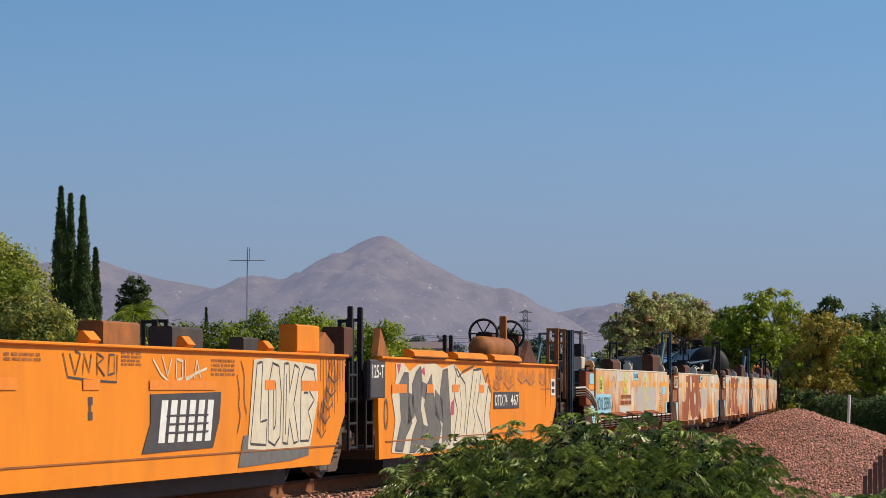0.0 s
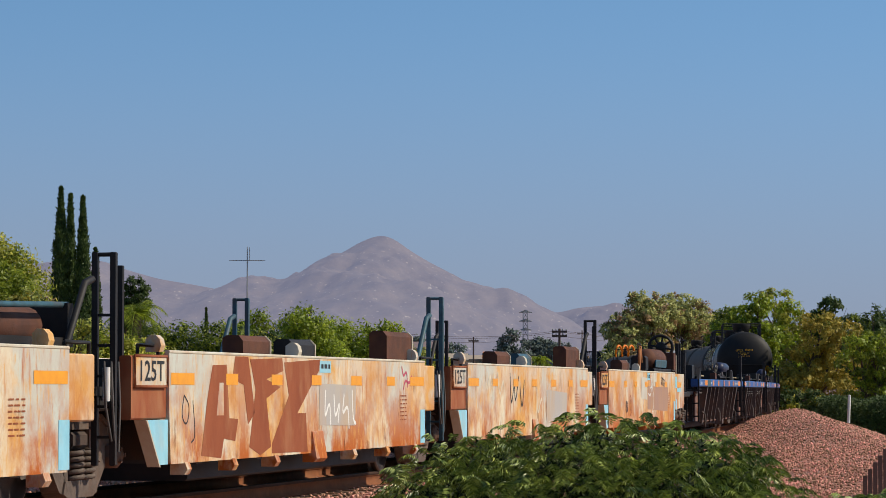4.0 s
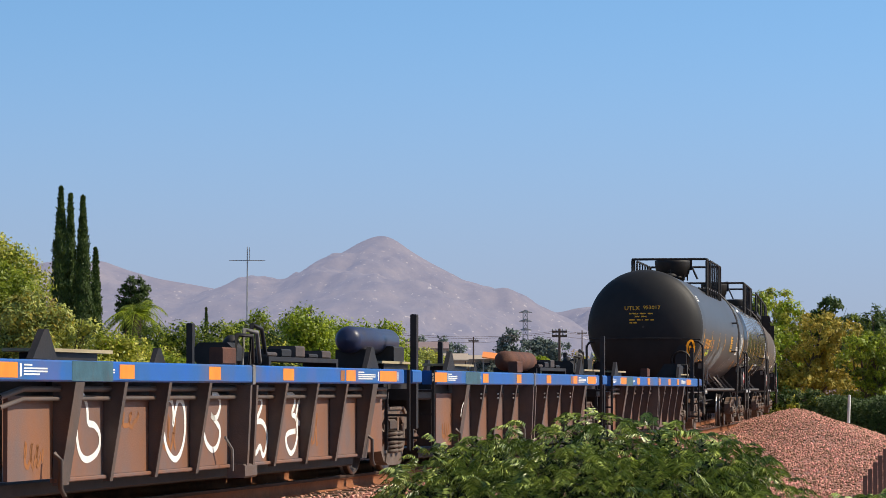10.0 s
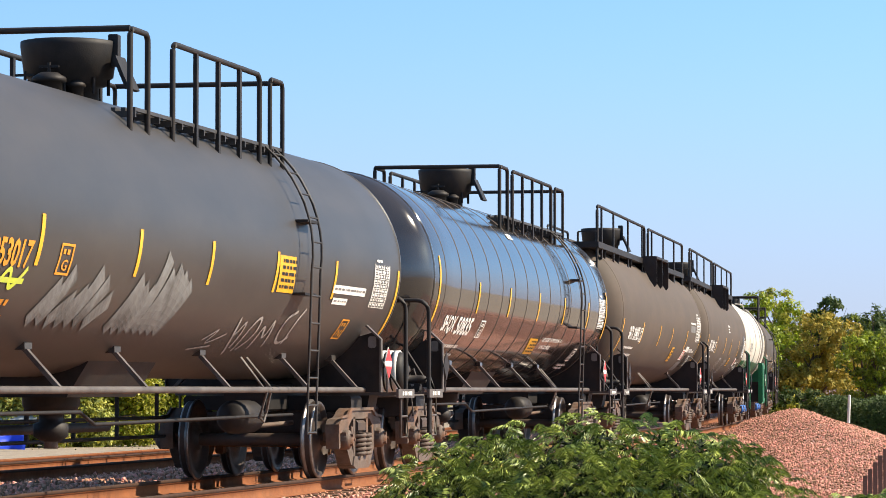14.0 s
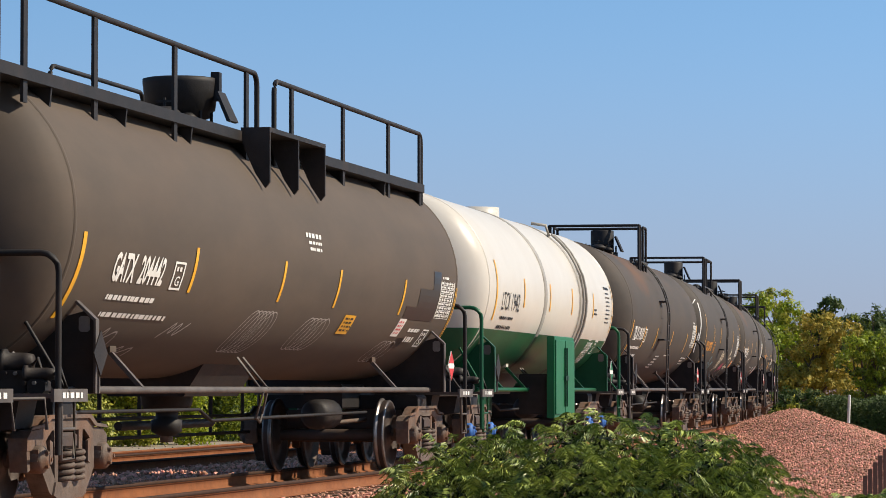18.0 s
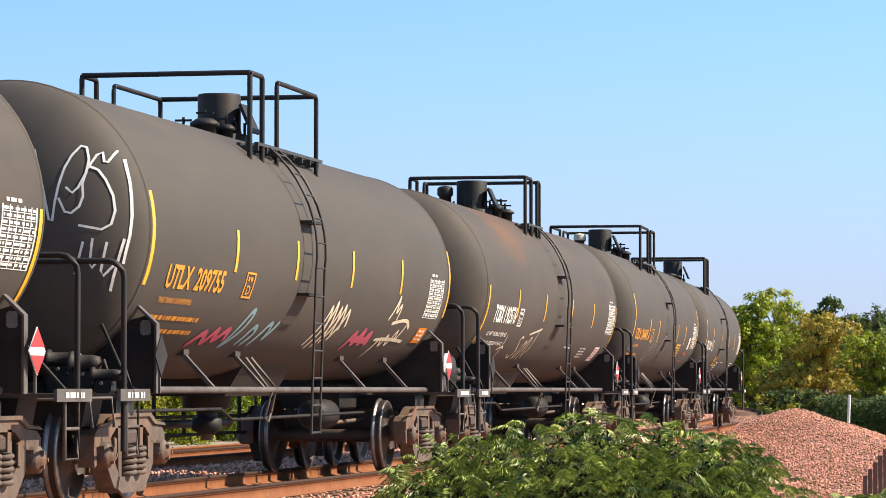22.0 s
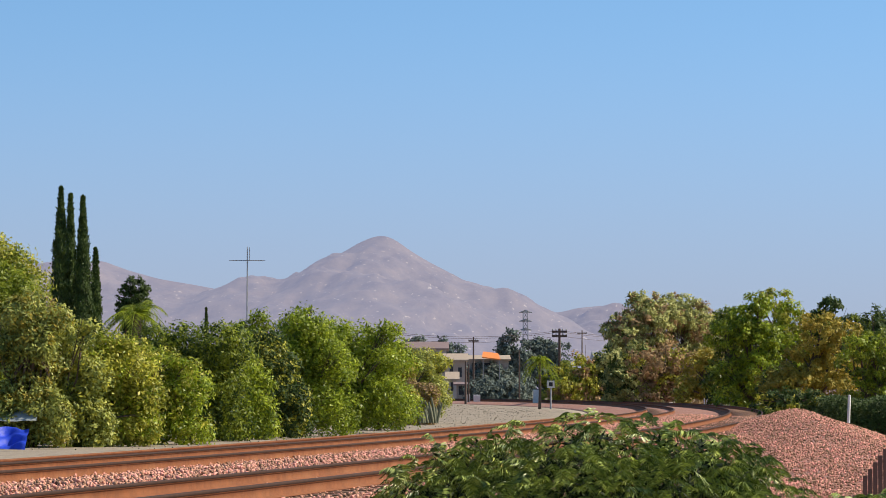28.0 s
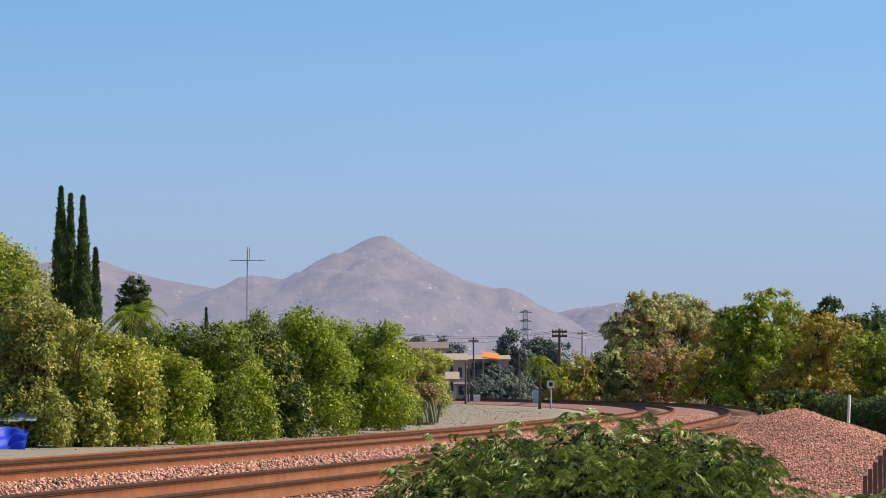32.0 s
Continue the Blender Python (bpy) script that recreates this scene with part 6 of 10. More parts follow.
car = orange_unit(-433.0, 7.0, 7.66, 6.6, "orange well car with a charcoal emblem panel and graffiti")
surf = flat_side(-1.506)
emblem = part("emblem_panel", Geo().plate([(0.08, 1.01), (2.45, 1.03), (2.40, 0.77), (2.16, 0.49), (-0.18, 0.47), (0.08, 0.74)], -1.510, -1.504), M_LOGO, car)
for k in range(6):
    pts = [(0.30 + 0.31 * k, 0.56), (0.50 + 0.31 * k, 0.56), (0.62 + 0.31 * k, 0.955), (0.42 + 0.31 * k, 0.955)]
    part("emblem_bar", Geo().plate(pts, -1.516, -1.511), M_LETTER, emblem)
for z in (0.64, 0.72, 0.80):
    part("emblem_stripe", Geo().plate([(0.55, z), (1.95, z), (1.97, z + 0.02), (0.57, z + 0.02)], -1.520, -1.517), M_LOGO, emblem)
shape(car, -1.5072, [(3.09, 0.27), (3.30, 0.59), (6.0, 0.62), (5.96, 0.34), (5.2, 0.30)], M_SPRAY_G, "graffiti")
shape(car, -1.5078, [(3.45, 0.45), (3.68, 1.36), (4.2, 1.38), (6.30, 1.33), (6.38, 0.98), (6.02, 0.44), (4.6, 0.42)], M_SPRAY, "graffiti")
for pts in ([(3.55, 0.50), (3.80, 1.32), (4.02, 1.34), (3.92, 0.72), (4.20, 0.74), (4.16, 0.48)], [(4.24, 0.52), (4.26, 1.10), (4.42, 1.33), (4.68, 1.30), (4.78, 1.0), (4.72, 0.56), (4.5, 0.47)], [(4.84, 0.49), (4.90, 1.33), (5.10, 1.33), (5.12, 1.02), (5.34, 1.32), (5.54, 1.28), (5.30, 0.90), (5.50, 0.50), (5.30, 0.48), (5.12, 0.74), (5.04, 0.48)], [(5.58, 0.50), (5.62, 1.18), (5.80, 1.30), (6.18, 1.27), (6.26, 1.12), (5.92, 1.06), (6.20, 0.94), (5.92, 0.82), (6.08, 0.66), (5.96, 0.50)]):
    brush_sharp(car, -1.5105, [pts + [pts[0]]], 0.026, M_LOGO)
brush(car, -1.5105, [[(4.44, 0.66), (4.46, 1.12), (4.56, 1.14), (4.56, 0.68), (4.45, 0.64)], [(5.74, 1.02), (5.92, 1.02)], [(4.95, 0.58), (5.0, 1.22)]], 0.024, M_LOGO)
brush(car, -1.5072, [[(3.05, 1.2), (3.16, 1.0), (3.08, 0.9), (3.2, 0.8), (3.06, 0.62)], [(3.2, 1.34), (3.34, 1.2), (3.3, 0.95), (3.42, 0.8)]], 0.02, M_LOGO)
for k in range(5):
    scrawl(car, -1.5072, 6.35 + 0.13 * k, 6.75 + 0.16 * k, 0.55 + 0.15 * k, 0.85 + 0.13 * k, 60 + k, 0.016, M_LOGO, 7)
brush_sharp(car, -1.5072, [[(-2.43, 1.36), (-2.30, 1.16), (-1.6, 1.13), (-0.94, 1.12), (-0.92, 1.36)], [(-2.25, 1.36), (-2.1, 1.18), (-1.96, 1.36), (-2.1, 1.38)], [(-1.9, 1.18), (-1.86, 1.36), (-1.72, 1.2), (-1.66, 1.36)], [(-1.5, 1.18), (-1.5, 1.37), (-1.3, 1.33), (-1.5, 1.27), (-1.28, 1.17)], [(-1.15, 1.36), (-1.18, 1.18), (-1.0, 1.2), (-1.0, 1.36), (-1.15, 1.36)]], 0.018, M_LOGO)
brush_sharp(car, -1.5072, [[(0.16, 1.33), (0.4, 1.20), (0.9, 1.06), (1.5, 1.20), (1.95, 1.26)], [(0.45, 1.36), (0.62, 1.18), (0.75, 1.34)], [(0.9, 1.16), (0.92, 1.34), (1.12, 1.32), (1.1, 1.16), (0.92, 1.14)], [(1.2, 1.34), (1.22, 1.16), (1.4, 1.18)], [(1.5, 1.16), (1.6, 1.34), (1.72, 1.17)]], 0.026, M_SPRAY)
marks(car, flat_side(-1.5125), "reflective_bar", M_TAPE, [(-4.2, -3.6, 1.05, 1.15), (-1.9, -1.43, 1.05, 1.14), (0.04, 2.25, 1.05, 1.14), (4.11, 4.52, 1.05, 1.15), (5.64, 6.34, 1.04, 1.15)])
g = Geo()
bars(g, surf, -3.9, -3.0, 1.28, 1.36, 2, 2)
bars(g, surf, -0.8, -0.2, 1.26, 1.40, 4, 3)
bars(g, surf, 2.1, 2.95, 1.18, 1.36, 4, 5)
part("small_print", g, M_ORANGE_D, car)
marks(car, surf, "load_stencil", M_LOGO, [(-1.74, -1.62, 0.92, 0.99), (-1.74, -1.62, 0.79, 0.86), (-1.72, -1.66, 0.86, 0.92)])
for a, b in ((-1.9, -1.42), (1.08, 1.51), (4.04, 4.45)):
    for s in (-1, 1):
        part("loading_guide", Geo().prism([(s * 1.42, 1.455), (s * 1.52, 1.455), (s * 1.55, 1.48), (s * 1.48, 1.56), (s * 1.44, 1.56)], a + 0.08, b - 0.1), M_ORANGE, car)
for a, b, z, paint in ((-0.75, 0.35, 1.67, M_ORANGE_D), (1.4, 2.45, 1.66, M_PANEL_D)):
    part("pedestal", Geo().box(a, b, -1.32, -1.08, 1.30, z, 0.02), paint, car)
part("pedestal", Geo().box(5.72, 6.70, -1.44, -1.24, 1.455, 1.76, 0.02), M_ORANGE, car)
part("gusset", Geo().plate([(6.78, 1.455), (7.64, 1.455), (7.64, 1.56), (7.2, 1.70), (6.78, 1.56)], -1.38, -1.32), M_ORANGE_D, car)
end_gear(car, 1, 7.66, M_BLACK, z1=2.0)
end_gear(car, -1, -7.0, M_BLACK, z1=2.0)
for x in (8.75, 9.25):
    part("guide_post", Geo().box(x - 0.04, x + 0.04, -1.33, -1.275, 0.95, 2.03, 0.012), M_BLACK, car)
part("post_box", Geo().box(8.2, 8.62, -1.36, -1.1, 1.42, 1.78, 0.02), M_RUSTBOX, car)
add_truck(car, 8.4)

car = orange_unit(-416.5, 7.1, 6.5, 6.0, "orange well car with big white and grey graffiti", 0.05)
shape(car, -1.5072, [(-6.36, 0.29), (-6.13, 0.68), (-6.34, 0.98), (-6.07, 1.21), (-6.10, 1.37), (-5.64, 1.38), (-5.27, 1.28), (-4.73, 1.37), (-3.60, 1.39), (-3.09, 1.33), (-2.52, 1.38), (-2.30, 1.40), (-2.10, 1.36), (-1.63, 1.26), (-0.75, 1.35), (-0.24, 1.35), (-0.02, 1.19), (0.29, 1.13), (0.51, 1.02), (0.30, 0.71), (0.52, 0.48), (0.30, 0.28), (-1.81, 0.29), (-3.59, 0.25), (-5.18, 0.25)], M_SPRAY, "graffiti")
for pts in ([(-6.17, 0.31), (-5.80, 0.68), (-5.92, 1.12), (-5.61, 1.26), (-5.34, 1.26), (-5.29, 0.86), (-5.11, 0.64), (-5.48, 0.48), (-5.69, 0.29)], [(-5.28, 0.27), (-5.10, 0.48), (-4.80, 0.66), (-5.11, 0.88), (-5.11, 1.12), (-4.86, 1.27), (-4.55, 1.35), (-4.45, 1.12), (-4.57, 0.81), (-4.38, 0.61), (-4.64, 0.32), (-4.95, 0.27)], [(-4.40, 0.34), (-4.09, 0.60), (-4.33, 0.85), (-4.18, 1.10), (-3.85, 1.25), (-3.77, 1.07), (-3.51, 0.80), (-3.17, 0.56), (-3.42, 0.32), (-3.84, 0.30)], [(-3.16, 0.31), (-3.08, 0.64), (-3.29, 1.0), (-3.09, 1.30), (-2.74, 1.33), (-2.64, 0.99), (-2.51, 0.68), (-2.55, 0.33)]):
    jagged(car, -1.5085, pts, 0.018, M_SPRAY_G, M_LOGO)
for pts in ([(-5.40, 0.60), (-4.95, 0.72), (-5.02, 0.98), (-5.34, 1.02)], [(-4.52, 1.16), (-4.10, 1.12), (-4.24, 0.92), (-4.54, 0.98)], [(-3.62, 0.72), (-3.04, 0.60), (-3.10, 0.92), (-3.62, 1.06)], [(-4.45, 0.62), (-4.1, 0.58), (-4.3, 0.36), (-4.62, 0.34)]):
    shape(car, -1.5085, pts, M_SPRAY_G, "graffiti")
for pts in ([(-2.36, 0.32), (-2.04, 0.78), (-2.28, 0.99), (-2.10, 1.34), (-1.82, 1.23), (-1.47, 1.13), (-1.39, 0.83), (-1.62, 0.33)], [(-1.47, 0.32), (-1.24, 0.72), (-0.85, 1.32), (-0.24, 1.34), (-0.40, 1.05), (-0.64, 0.77), (-0.23, 0.55), (0.09, 0.29)], [(0.20, 0.31), (-0.02, 0.65), (0.30, 1.10), (0.58, 0.99), (0.41, 0.71), (0.52, 0.47)]):
    jagged(car, -1.5085, pts, 0.035, M_SPRAY, M_LOGO)
brush_sharp(car, -1.5105, [[(-1.9, 0.42), (-1.72, 0.8), (-1.9, 1.12)], [(-0.9, 0.44), (-0.72, 0.62), (-0.92, 0.82), (-0.6, 1.2)], [(-2.3, 1.38), (-2.0, 1.22), (-1.6, 1.3), (-0.8, 1.38)], [(-0.2, 1.36), (0.1, 1.15), (0.3, 1.28), (0.58, 1.0)]], 0.026, M_LOGO)
brush_sharp(car, -1.5105, [[(-3.0, 0.32), (-2.9, 0.38), (-2.8, 0.31), (-2.7, 0.38), (-2.5, 0.31), (-2.3, 0.37)]], 0.02, M_SPRAY)
for pts in ([(-2.52, 0.87), (-2.26, 0.94), (-2.30, 0.72), (-2.51, 0.71)], [(-4.58, 1.29), (-4.34, 1.34), (-4.26, 1.22)], [(-6.05, 1.36), (-5.8, 1.37), (-5.95, 1.24)]):
    shape(car, -1.5098, pts, M_SPRAY_P, "graffiti")
brush(car, -1.5085, [[(-6.68 + 0.10 * math.cos(a), 0.76 + 0.17 * math.sin(a)) for a in np.linspace(0, 2 * math.pi, 15)]], 0.045, M_SPRAY_G)
plate = part("number_board", Geo().box(0.78, 2.92, -1.512, -1.505, 0.78, 1.02), M_LOGO, car)
sign_text(plate, "DTTX 74", 0.86, 1.86, 0.82, 0.98, M_LETTER, flat_side(-1.516), "reporting_mark")
sign_text(plate, "467", 2.16, 2.84, 0.82, 0.98, M_LETTER, flat_side(-1.516), "reporting_mark")
marks(car, flat_side(-1.5125), "reflective_bar", M_TAPE, [(-6.35, -5.46, 1.01, 1.12), (-4.16, -3.73, 1.01, 1.12), (-2.41, -1.97, 1.02, 1.12), (-0.44, -0.02, 1.01, 1.12)])
for x0, x1, z0, z1, sd in ((0.95, 1.5, 1.20, 1.38, 31), (1.6, 2.47, 1.08, 1.34, 32), (2.83, 3.6, 1.16, 1.36, 33), (3.6, 4.39, 1.14, 1.34, 34), (4.79, 5.5, 1.13, 1.31, 35), (0.75, 1.3, 1.05, 1.16, 36)):
    scrawl(car, -1.5085, x0, x1, z0, z1, sd, 0.016, M_SPRAY_G, 11)
for a, b in ((-5.3, -3.07), (-2.36, -0.11), (0.46, 2.78)):
    part("loading_guide", Geo().prism([(-1.42, 1.455), (-1.53, 1.455), (-1.585, 1.47), (-1.57, 1.52), (-1.51, 1.555), (-1.44, 1.56)], a, b), M_ORANGE, car)
    part("guide_lip", Geo().prism([(-1.53, 1.45), (-1.59, 1.463), (-1.592, 1.475), (-1.53, 1.462)], a + 0.05, b - 0.05), M_ORANGE_D, car)
board = part("unit_board", Geo().box(-7.58, -6.74, -1.508, -1.46, 0.94, 1.41, 0.02), M_LOGO, car)
sign_text(board, "125-T", -7.49, -6.82, 1.19, 1.35, M_LETTER, flat_side(-1.512), "unit_number")
part("air_reservoir", Geo().lathe([(-1.15, 0.002), (-1.12, 0.12), (-1.04, 0.185), (1.04, 0.185), (1.12, 0.12), (1.15, 0.002)], 22, "x", (4.65, -0.80, 1.68)), M_ORANGE_D, car)
part("equipment_deck", Geo().box(3.2, 6.4, -1.2, 1.0, 1.34, 1.44, 0.02), M_PANEL_D, car)
for x, y in ((4.9, -0.62), (6.3, -0.80)):
    wheel = part("hand_brake_wheel", Geo().tube([(x, y + 0.22 * math.cos(a), 1.92 + 0.22 * math.sin(a)) for a in np.linspace(0, 2 * math.pi, 25)[:-1]], 0.022, 6, closed=True), M_BLACK, car)
    for k in range(6):
        a = math.pi * k / 3
        part("spoke", Geo().tube([(x, y, 1.92), (x, y + 0.22 * math.cos(a), 1.92 + 0.22 * math.sin(a))], 0.012, 5), M_BLACK, wheel)
    part("gear_case", Geo().box(x + 0.03, x + 0.28, y - 0.13, y + 0.13, 1.4, 1.95, 0.05), M_RUSTBOX, car)
part("short_mast", Geo().box(5.3, 5.42, -0.9, -0.8, 1.44, 2.2, 0.01), M_ORANGE_D, car)
part("gusset", Geo().plate([(4.3, 1.455), (5.75, 1.455), (5.2, 1.66), (4.95, 1.80), (4.8, 1.80), (4.6, 1.62)], -1.34, -1.26), M_RUSTBOX, car)
part("gusset", Geo().plate([(-6.6, 1.46), (-5.9, 1.46), (-6.2, 1.66), (-6.4, 1.80)], -1.38, -1.30), M_ORANGE_D, car)
end_board = part("end_board", Geo().box(5.98, 6.36, -1.510, -1.504, 0.96, 1.22), M_LETTER, car)
marks(end_board, flat_side(-1.5115), "small_print", M_LETTER_K, [(6.03, 6.31, 1.10, 1.18), (6.03, 6.31, 1.00, 1.06)])
shape(car, -1.5072, [(5.0, 1.05), (6.45, 1.06), (6.45, 1.075), (5.0, 1.065)], M_ORANGE_D, "rust_run")
end_gear(car, 1, 6.5, M_BLACK, z1=2.05)
for x in (8.1, 8.9):
    guide_post(car, x, -1.2, 0.9, 2.06, M_ORANGE_D)
for x in (9.8, 10.7):
    guide_post(car, x, -1.2, 0.9, 2.06, M_GREYSTEEL)
for x in (-1.3, -0.85):
    part("guide_post", Geo().box(x - 0.035, x + 0.035, -1.22, -1.17, 1.42, 1.80, 0.012), M_BLACK, car)
end_gear(car, -1, -6.75, M_BLACK, z1=1.9)
part("pedestal", Geo().box(-2.42, -1.58, 1.35, 1.55, 1.45, 1.76, 0.02), M_PANEL_D, car)
add_truck(car, 7.1)


# cream units
def tall_guide(car, x, paint, z1=2.27):
    """The tall lattice guides over a shared truck, with leaning struts and hoses."""
    for y in (-1.34, 1.30):
        for dy in (-0.085, 0.085):
            g = Geo().box(x - 0.03, x + 0.03, y + dy - 0.026, y + dy + 0.026, 0.38, z1, 0.008)
            part("guide_post", g, paint, car)
        g = Geo()
        for z in np.arange(0.62, z1 - 0.4, 0.27):
            g.box(x - 0.012, x + 0.012, y - 0.085, y + 0.085, z, z + 0.025)
        g.tube([(x, y - 0.085, z1 - 0.02), (x, y + 0.085, z1 - 0.02)], 0.02, 5)
        part("ladder_rung", g, paint, car)
        part("leaning_strut", Geo().tube([(x - 0.9, y + 0.05, 1.42), (x - 0.55, y, 1.98), (x - 0.35, y, 2.02)], 0.035, 6), paint, car)
    part("guide_post", Geo().box(x + 0.45, x + 0.50, -1.36, -1.31, 0.9, z1 - 0.1, 0.008), M_BLACK, car)
    part("white_cylinder", Geo().tube([(x - 0.12, -1.40, 0.95), (x - 0.12, -1.40, 1.25)], 0.035, 8), M_LETTER, car)
    g = Geo()
    for k in range(3):
        g.tube([(x - 0.25 + 0.2 * k, -1.42, 1.3), (x - 0.32 + 0.2 * k, -1.46, 0.9), (x - 0.1 + 0.1 * k, -1.44, 0.6 - 0.05 * k)], 0.012, 5)
    part("air_hose", g, M_SILL, car)
    part("bulkhead_box", Geo().box(x - 0.2, x + 0.35, -0.9, 0.9, 1.0, 1.46, 0.03), M_BLACK, car)
    part("guide_bracket", Geo().box(x - 0.5, x + 0.5, -1.3, 1.3, 1.0, 1.08), M_BLACK, car)


def hook(car, x, y, paint):
    """A curved loading guide that leans off the top edge."""
    yz = [(y + 0.10, 1.40), (y - 0.03, 1.40), (y - 0.05, 1.46), (y - 0.035, 1.52), (y + 0.0, 1.555), (y + 0.05, 1.56), (y + 0.10, 1.52)]
    part("loading_guide", Geo().prism(yz, x - 0.07, x + 0.07), paint, car)


def pedestal(car, a, b, z, paint):
    """A curved box pedestal with a pale lip on its far end."""
    box = part("pedestal", Geo().prism([(-1.38, 1.41), (-1.16, 1.41), (-1.16, z - 0.03), (-1.20, z), (-1.33, z), (-1.38, z - 0.06)], a, b), paint, car)
    part("lip", Geo().prism([(-1.39, 1.41), (-1.15, 1.41), (-1.15, z - 0.02), (-1.20, z + 0.01), (-1.33, z + 0.01), (-1.39, z - 0.05)], b + 0.002, b + 0.035), M_CREAM_T, box)


def cream_unit(c, h0, h1, label, seed, right_guide=True, bars_at=((-3.8, -3.35), (-2.0, -1.55), (-0.25, 0.2), (1.65, 2.2), (3.55, 4.0), (4.9, 5.75), (-5.75, -4.95))):
    car = thing("well_car", label, "well car", "rust-streaked cream well cars")
    well_common(car, h0, h1, M_CREAM, M_PANEL_D, z0=0.36, z1=1.39, cut=0.06)
    for a, b in bars_at:
        marks(car, flat_side(-1.5035), "reflective_bar", M_AMBER, [(a, b, 1.10, 1.21)])
    for x in (-5.2, -3.5, -1.8, 1.8, 3.57, 5.2):
        part("beam_end", Geo().prism([(-1.505, 0.37), (-1.53, 0.30), (-1.50, 0.25), (-1.36, 0.25), (-1.36, 0.37)], x - 0.08, x + 0.08), M_CREAM, car)
    part("jacking_pad", Geo().prism([(-1.503, 0.60), (-1.512, 0.59), (-1.56, 0.30), (-1.52, 0.26), (-1.40, 0.26), (-1.40, 0.60)], -0.25, 0.25), M_CREAM, car)
    # pedestals along the near edge
    pedestal(car, -2.7, -1.62, 1.61, M_RUSTBOX)
    if seed < 5:
        if seed != 2:
            pedestal(car, -0.6, 0.36, 1.60, M_BLACK if seed % 2 else M_TEAL)
            pedestal(car, 4.1, 5.55, 1.77, M_RUSTBOX)
        hook(car, h1 - 0.45, -1.45, M_CREAM)
    hook(car, -0.75, -1.45, M_CREAM_T)
    hook(car, -h0 - 0.2, -1.45, M_CREAM)
    # end columns with the unit board
    for s, x in ((-1, -h0), (1, h1)):
        a, b = sorted((x, x + s * (0.75 if s > 0 else 1.12)))
        part("end_column", Geo().box(a + 0.004, b, -1.47, -1.36, 0.78, 1.36, 0.015), M_PRIMER if s < 0 else M_CREAM, car)
        part("end_column", Geo().box(a + 0.004, b, 1.36, 1.47, 0.78, 1.36, 0.015), M_PRIMER, car)
        if s > 0:
            shape(car, -1.5025, [(x, 0.38), (x - 0.28, 0.38), (x - 0.28, 0.80), (x, 0.80)], M_SKYBLUE, "blue_corner_patch")
        else:
            part("corner_web", Geo().plate([(x - 0.004, 0.36), (x - 0.26, 0.36), (x - 0.68, 0.775), (x - 0.004, 0.775)], -1.49, -1.45), M_SKYBLUE, car)
            part("web_edge", Geo().plate([(x - 0.27, 0.34), (x - 0.30, 0.34), (x - 0.73, 0.775), (x - 0.69, 0.775)], -1.5, -1.38), M_CREAM_T, car)
        part("end_deck", Geo().box(*sorted((x, x + s * 1.35)), -1.25, 1.25, 0.86, 1.0, 0.02), M_BLACK, car)
        part("bulkhead", Geo().box(x - 0.05, x + 0.05, -1.40, 1.40, 0.40, 1.34), M_PANEL_D, car)
        g = Geo()
        g.tube([(x + s * 0.1, -1.42, 1.36), (x + s * 0.1, -1.42, 1.46), (x + s * 0.75, -1.42, 1.46), (x + s * 0.75, -1.42, 0.9)], 0.02, 5)
        part("grab_rail", g, M_BLACK, car)
    if seed > 1:
        board = part("unit_board", Geo().box(-h0 - 1.06, -h0 - 0.06, -1.492, -1.474, 1.08, 1.36), M_CREAM, car)
        part("board_frame", Geo().tube([(-h0 - 1.06, -1.49, 1.08), (-h0 - 0.06, -1.49, 1.08), (-h0 - 0.06, -1.49, 1.36), (-h0 - 1.06, -1.49, 1.36)], 0.015, 5, closed=True), M_PRIMER, board)
        sign_text(board, "125T", -h0 - 0.90, -h0 - 0.14, 1.13, 1.32, M_LETTER_K, flat_side(-1.495), "unit_number")
    g = Geo()
    bars(g, flat_side(-1.5035), h1 - 1.5, h1 - 1.1, 0.66, 1.0, 7, seed, 0.3)
    part("small_print", g, M_PRIMER, car)
    if right_guide:
        tall_guide(car, h1 + 1.42, M_TEAL if seed in (1, 3) else M_BLACK)
        add_truck(car, h1 + 1.42)
    TRAIN.append((car, c, 5.55 if h1 > 6 else 5.3))
    return car


SIDE = -1.5028
car = cream_unit(-399.06, 6.2, 5.7, "rust-streaked cream well car with light blue number board", 1, bars_at=((-4.42, -3.84), (-2.49, -1.96), (-0.63, -0.2), (1.17, 1.7), (3.0, 3.56), (4.39, 5.63)))
part("number_board", Geo().box(-6.17, -4.08, -1.506, -1.500, 0.63, 0.97), M_SKYBLUE, car)
sign_text(car, "NOKL 250505", -6.10, -4.14, 0.69, 0.92, M_LETTER_K, flat_side(-1.508), "reporting_mark")
sign_text(car, "A", -3.95, -3.75, 0.68, 0.84, M_PANEL_D, flat_side(-1.504), "unit_letter")
part("number_board", Geo().box(-0.40, 0.32, -1.505, -1.500, 1.23, 1.39), M_SKYBLUE, car)
sign_text(car, "NOKL 250505", -0.34, 0.26, 1.27, 1.35, M_LETTER_K, flat_side(-1.507), "reporting_mark")
marks(car, flat_side(-1.504), "light_blue_patch", M_SKYBLUE, [(4.79, 5.29, 0.96, 1.12)])
shape(car, -1.5015, [(0.0, 0.58), (3.4, 0.56), (3.45, 0.86), (3.35, 1.09), (0.3, 1.12), (-0.05, 0.95)], M_GREYPATCH, "painted_out_patch")
shape(car, -1.5015, [(-2.7, 0.60), (-0.9, 0.58), (-0.95, 0.74), (-2.75, 0.76)], M_PALEGREY, "painted_out_patch")
